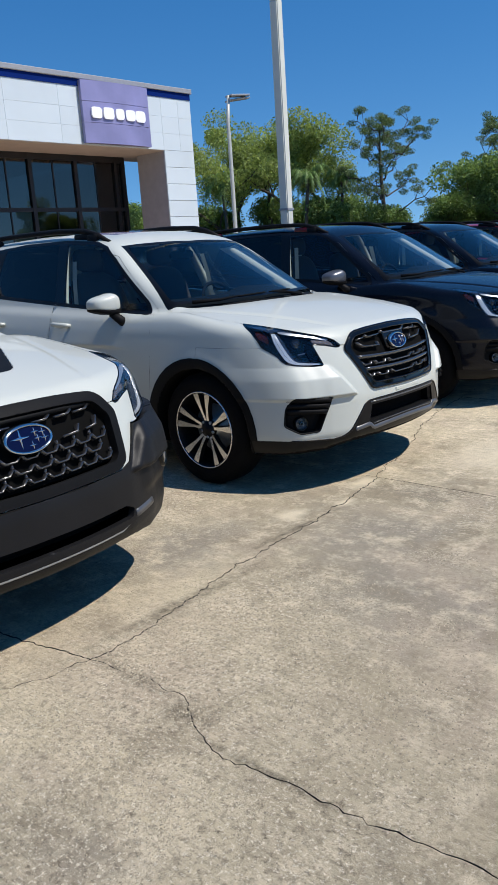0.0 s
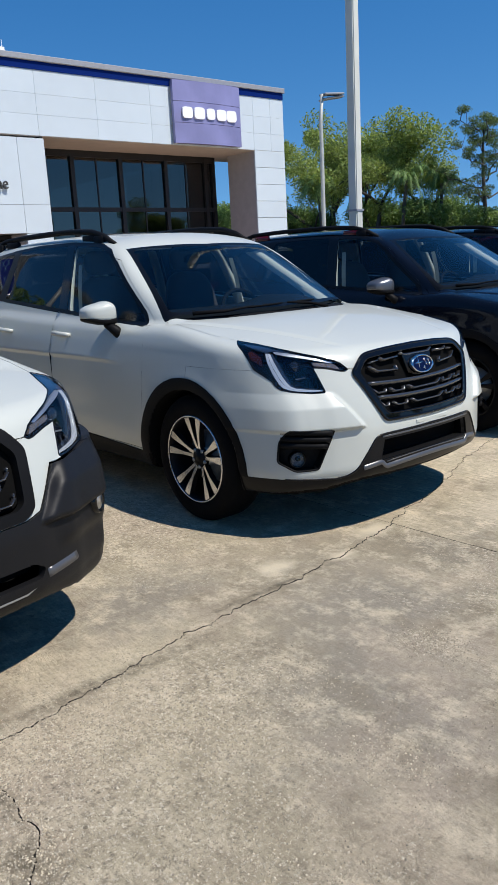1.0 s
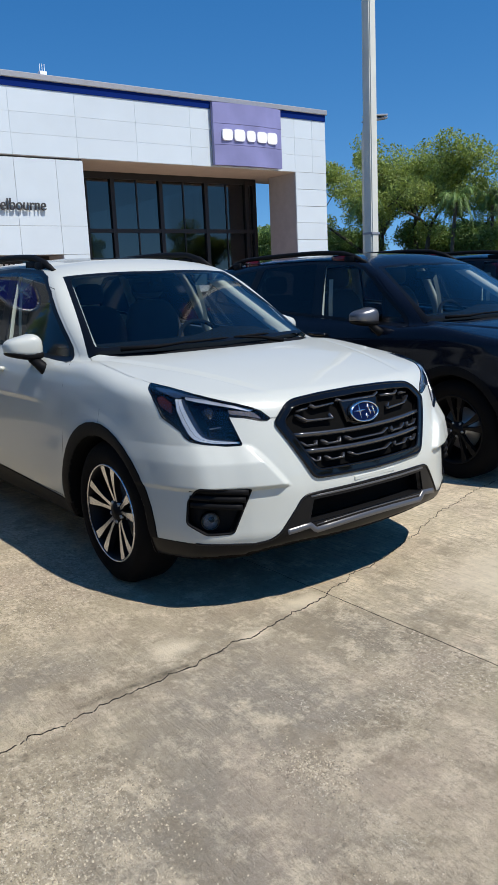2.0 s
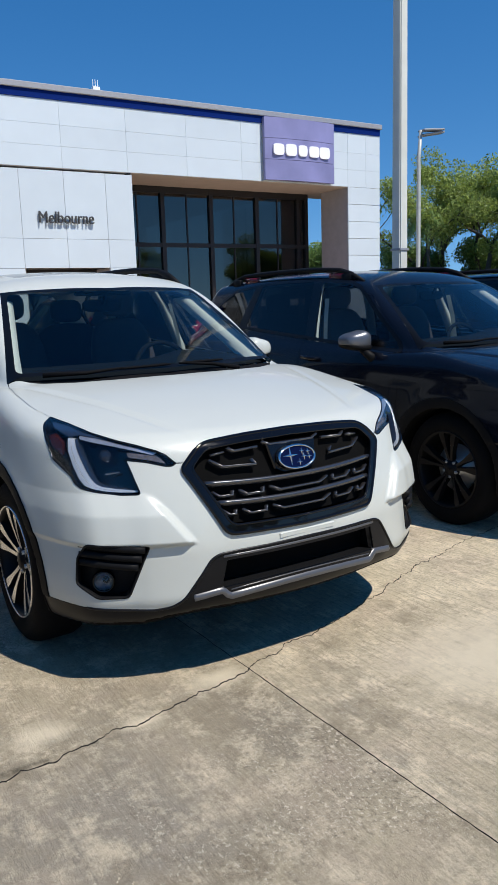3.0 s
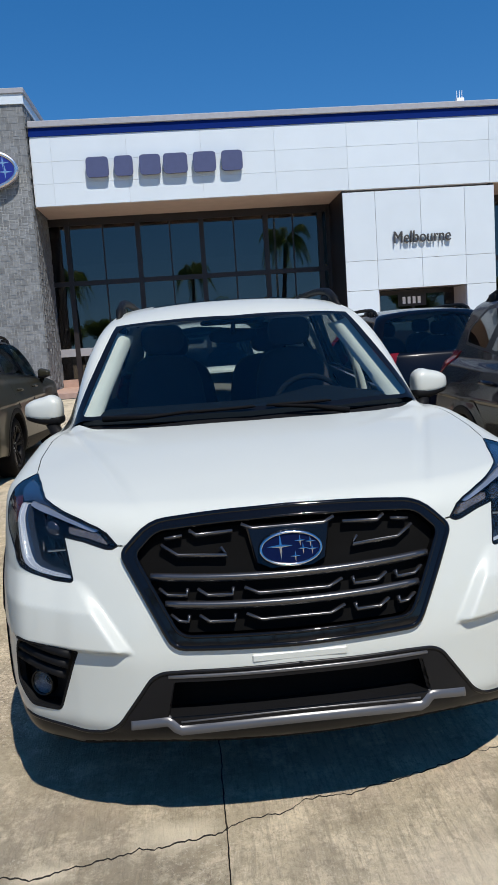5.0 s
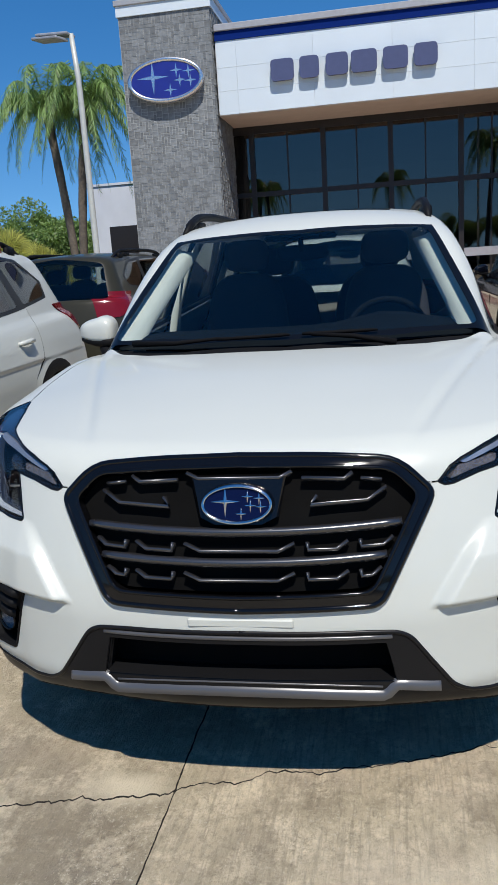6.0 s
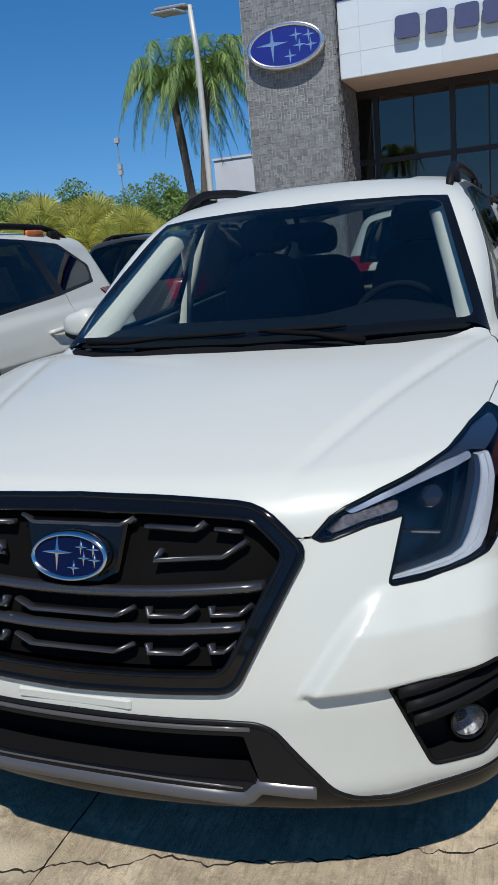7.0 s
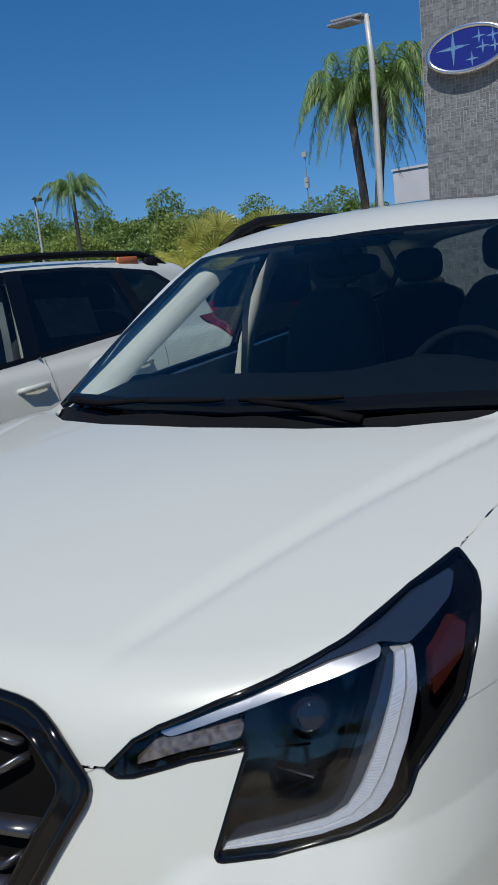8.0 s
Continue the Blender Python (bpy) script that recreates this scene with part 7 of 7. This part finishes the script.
for x, y, a, s in ((-46, 52, 60, 0.95), (-43.5, 53, 120, 0.9), (-52, 51, 180, 1.0), (-41, 54, 240, 0.85)):
    copy_thing(fp, pose(x, y, 0, 0, 0, a) @ Matrix.Scale(s, 4))
# by the tower and along the far side
palm(42, 7.45, (-30.2, -7.35, 0), "tall twin-stemmed queen palm with drooping feathery fronds", 28, 3.1, -0.30, (0.35, 0.30, 0.30, 1.0, 7.45), -0.72)
palm(43, 8.6, (-45, -37.3, 0), "queen palm with drooping fronds far behind the cars", 24, 3.2, 0.2)
for x, y, a, s in ((-29.5, -14.0, 0, 1.45), (-30.5, -12.2, 90, 1.35), (-29.8, -10.3, 200, 1.15), (-31, -16.2, 120, 0.85), (-31, -18.6, 10, 0.8), (-30, -8.8, 280, 0.9)):
    copy_thing(fp, pose(x, y, 0, 0, 0, a) @ Matrix.Scale(s, 4))
dark = leafy_tree(32, 6.8, 1.2, LEAFDARK, 1.45, 640, 0.13, OAK, (-56, -19, 0), 0.22)
for x, y, a, s in ((-58, -25, 50, 0.86), (-60, -33, 140, 1.14), (-62, -40, 200, 1.14), (-62, -48, 10, 1.41), (-64, -57, 300, 1.36), (-58, -12, 70, 0.94), (-60, -65, 200, 1.48), (-57, -22, 20, 0.94), (-59, -29, 260, 0.99), (-60, -37, 80, 1.06), (-60, -44, 170, 1.42), (-58, -52, 30, 1.36), (-58, -16, 200, 0.99)):
    copy_thing(dark, pose(x, y, 0, 0, 0, a) @ Matrix.Scale(s, 4))
fresh = leafy_tree(33, 6.8, 1.05, LEAF, 1.5, 560, 0.15, "light green broad-leaved tree in the far hedge", (-52, -32, 0), 0.22)
for x, y, a, s in ((-53, -44, 40, 1.0), (-54, -26, 150, 0.8), (-50, -52, 240, 1.0)):
    copy_thing(fresh, pose(x, y, 0, 0, 0, a) @ Matrix.Scale(s, 4))
# across the street, behind the camera: mirrored in the showroom glass and the paint
for x, y, a, s in ((24, 4.8, 0, 1.12), (27, 14.4, 100, 1.50), (24, -7.0, 200, 1.12), (30, -9.5, 70, 1.1), (26, 24, 300, 1.05)):
    copy_thing(qp, pose(x, y, 0, 0, 0, a) @ Matrix.Scale(s, 4))
for x, y, a, s in ((42, -18, 0, 0.8), (45, -6, 90, 0.7), (44, 8, 200, 0.75), (46, 20, 20, 0.75), (45, 1, 150, 0.62), (44, 14, 310, 0.66), (47, 26, 80, 0.7), (44, -12, 260, 0.6), (43, 33, 140, 0.9), (40, 48, 70, 1.0), (35, 62, 250, 1.1)):
    copy_thing(oak, pose(x, y, 0, 0, 0, a) @ Matrix.Scale(s, 4))

# ---- exposed stones where the concrete has worn ----
def exposed_stones(seed, patches):
    """Small stones that stand a few millimetres out of the worn concrete."""
    rng = np.random.default_rng(seed)
    verts, faces = [], []
    for x, y, rx, ry, count in patches:
        p = rng.normal(size=(count * 3 // 2, 2)) * (rx * 0.6, ry * 0.6) + (x, y)
        for px, py in p:
            r, h, a = rng.uniform(0.0014, 0.0040), rng.uniform(0.0010, 0.0028), rng.uniform(0, 6.28)
            i = len(verts)
            for k in range(5):
                q = r * rng.uniform(0.75, 1.25)
                verts.append((px + q * math.cos(a + 1.257 * k), py + q * math.sin(a + 1.257 * k), -0.0012))
            for k in range(5):
                q = r * rng.uniform(0.35, 0.75)
                verts.append((px + q * math.cos(a + 1.257 * k), py + q * math.sin(a + 1.257 * k), h * rng.uniform(0.7, 1.1)))
            faces += [(i + k, i + (k + 1) % 5, i + 5 + (k + 1) % 5, i + 5 + k) for k in range(5)]
            faces.append(tuple(range(i + 5, i + 10)))
    me = bpy.data.meshes.new("aggregate")
    me.from_pydata(verts, [], faces)
    return tagged(link_mesh("aggregate", me, PEBBLE), "pale small stones exposed in the worn concrete", "gravel", kind="stuff")


PEBBLE = mat("pale_exposed_stone", (0.43, 0.37, 0.27), 0.85, island=0.45)
exposed_stones(71, ((-2.10, 1.72, 0.26, 0.30, 1500), (-1.80, 2.05, 0.40, 0.28, 1500), (-1.80, 1.15, 0.30, 0.22, 1300), (-1.45, 1.02, 0.30, 0.25, 1100), (-1.65, 2.96, 0.15, 0.09, 420), (-1.32, 2.35, 0.18, 0.14, 400),
                    (-1.85, 2.45, 0.22, 0.16, 500), (-1.98, 1.46, 0.24, 0.06, 420), (-1.66, 1.42, 0.10, 0.09, 300), (-1.15, 1.75, 0.40, 0.30, 700), (-2.35, 2.30, 0.10, 0.35, 300), (-3.05, 2.75, 0.20, 0.12, 220), (-1.1, 2.75, 0.22, 0.16, 300)))

# ---- the slabs of the lot ----
for i in range(len(X_LINES) - 1):
    for j in range(len(Y_LINES) - 1):
        slab(i, j)
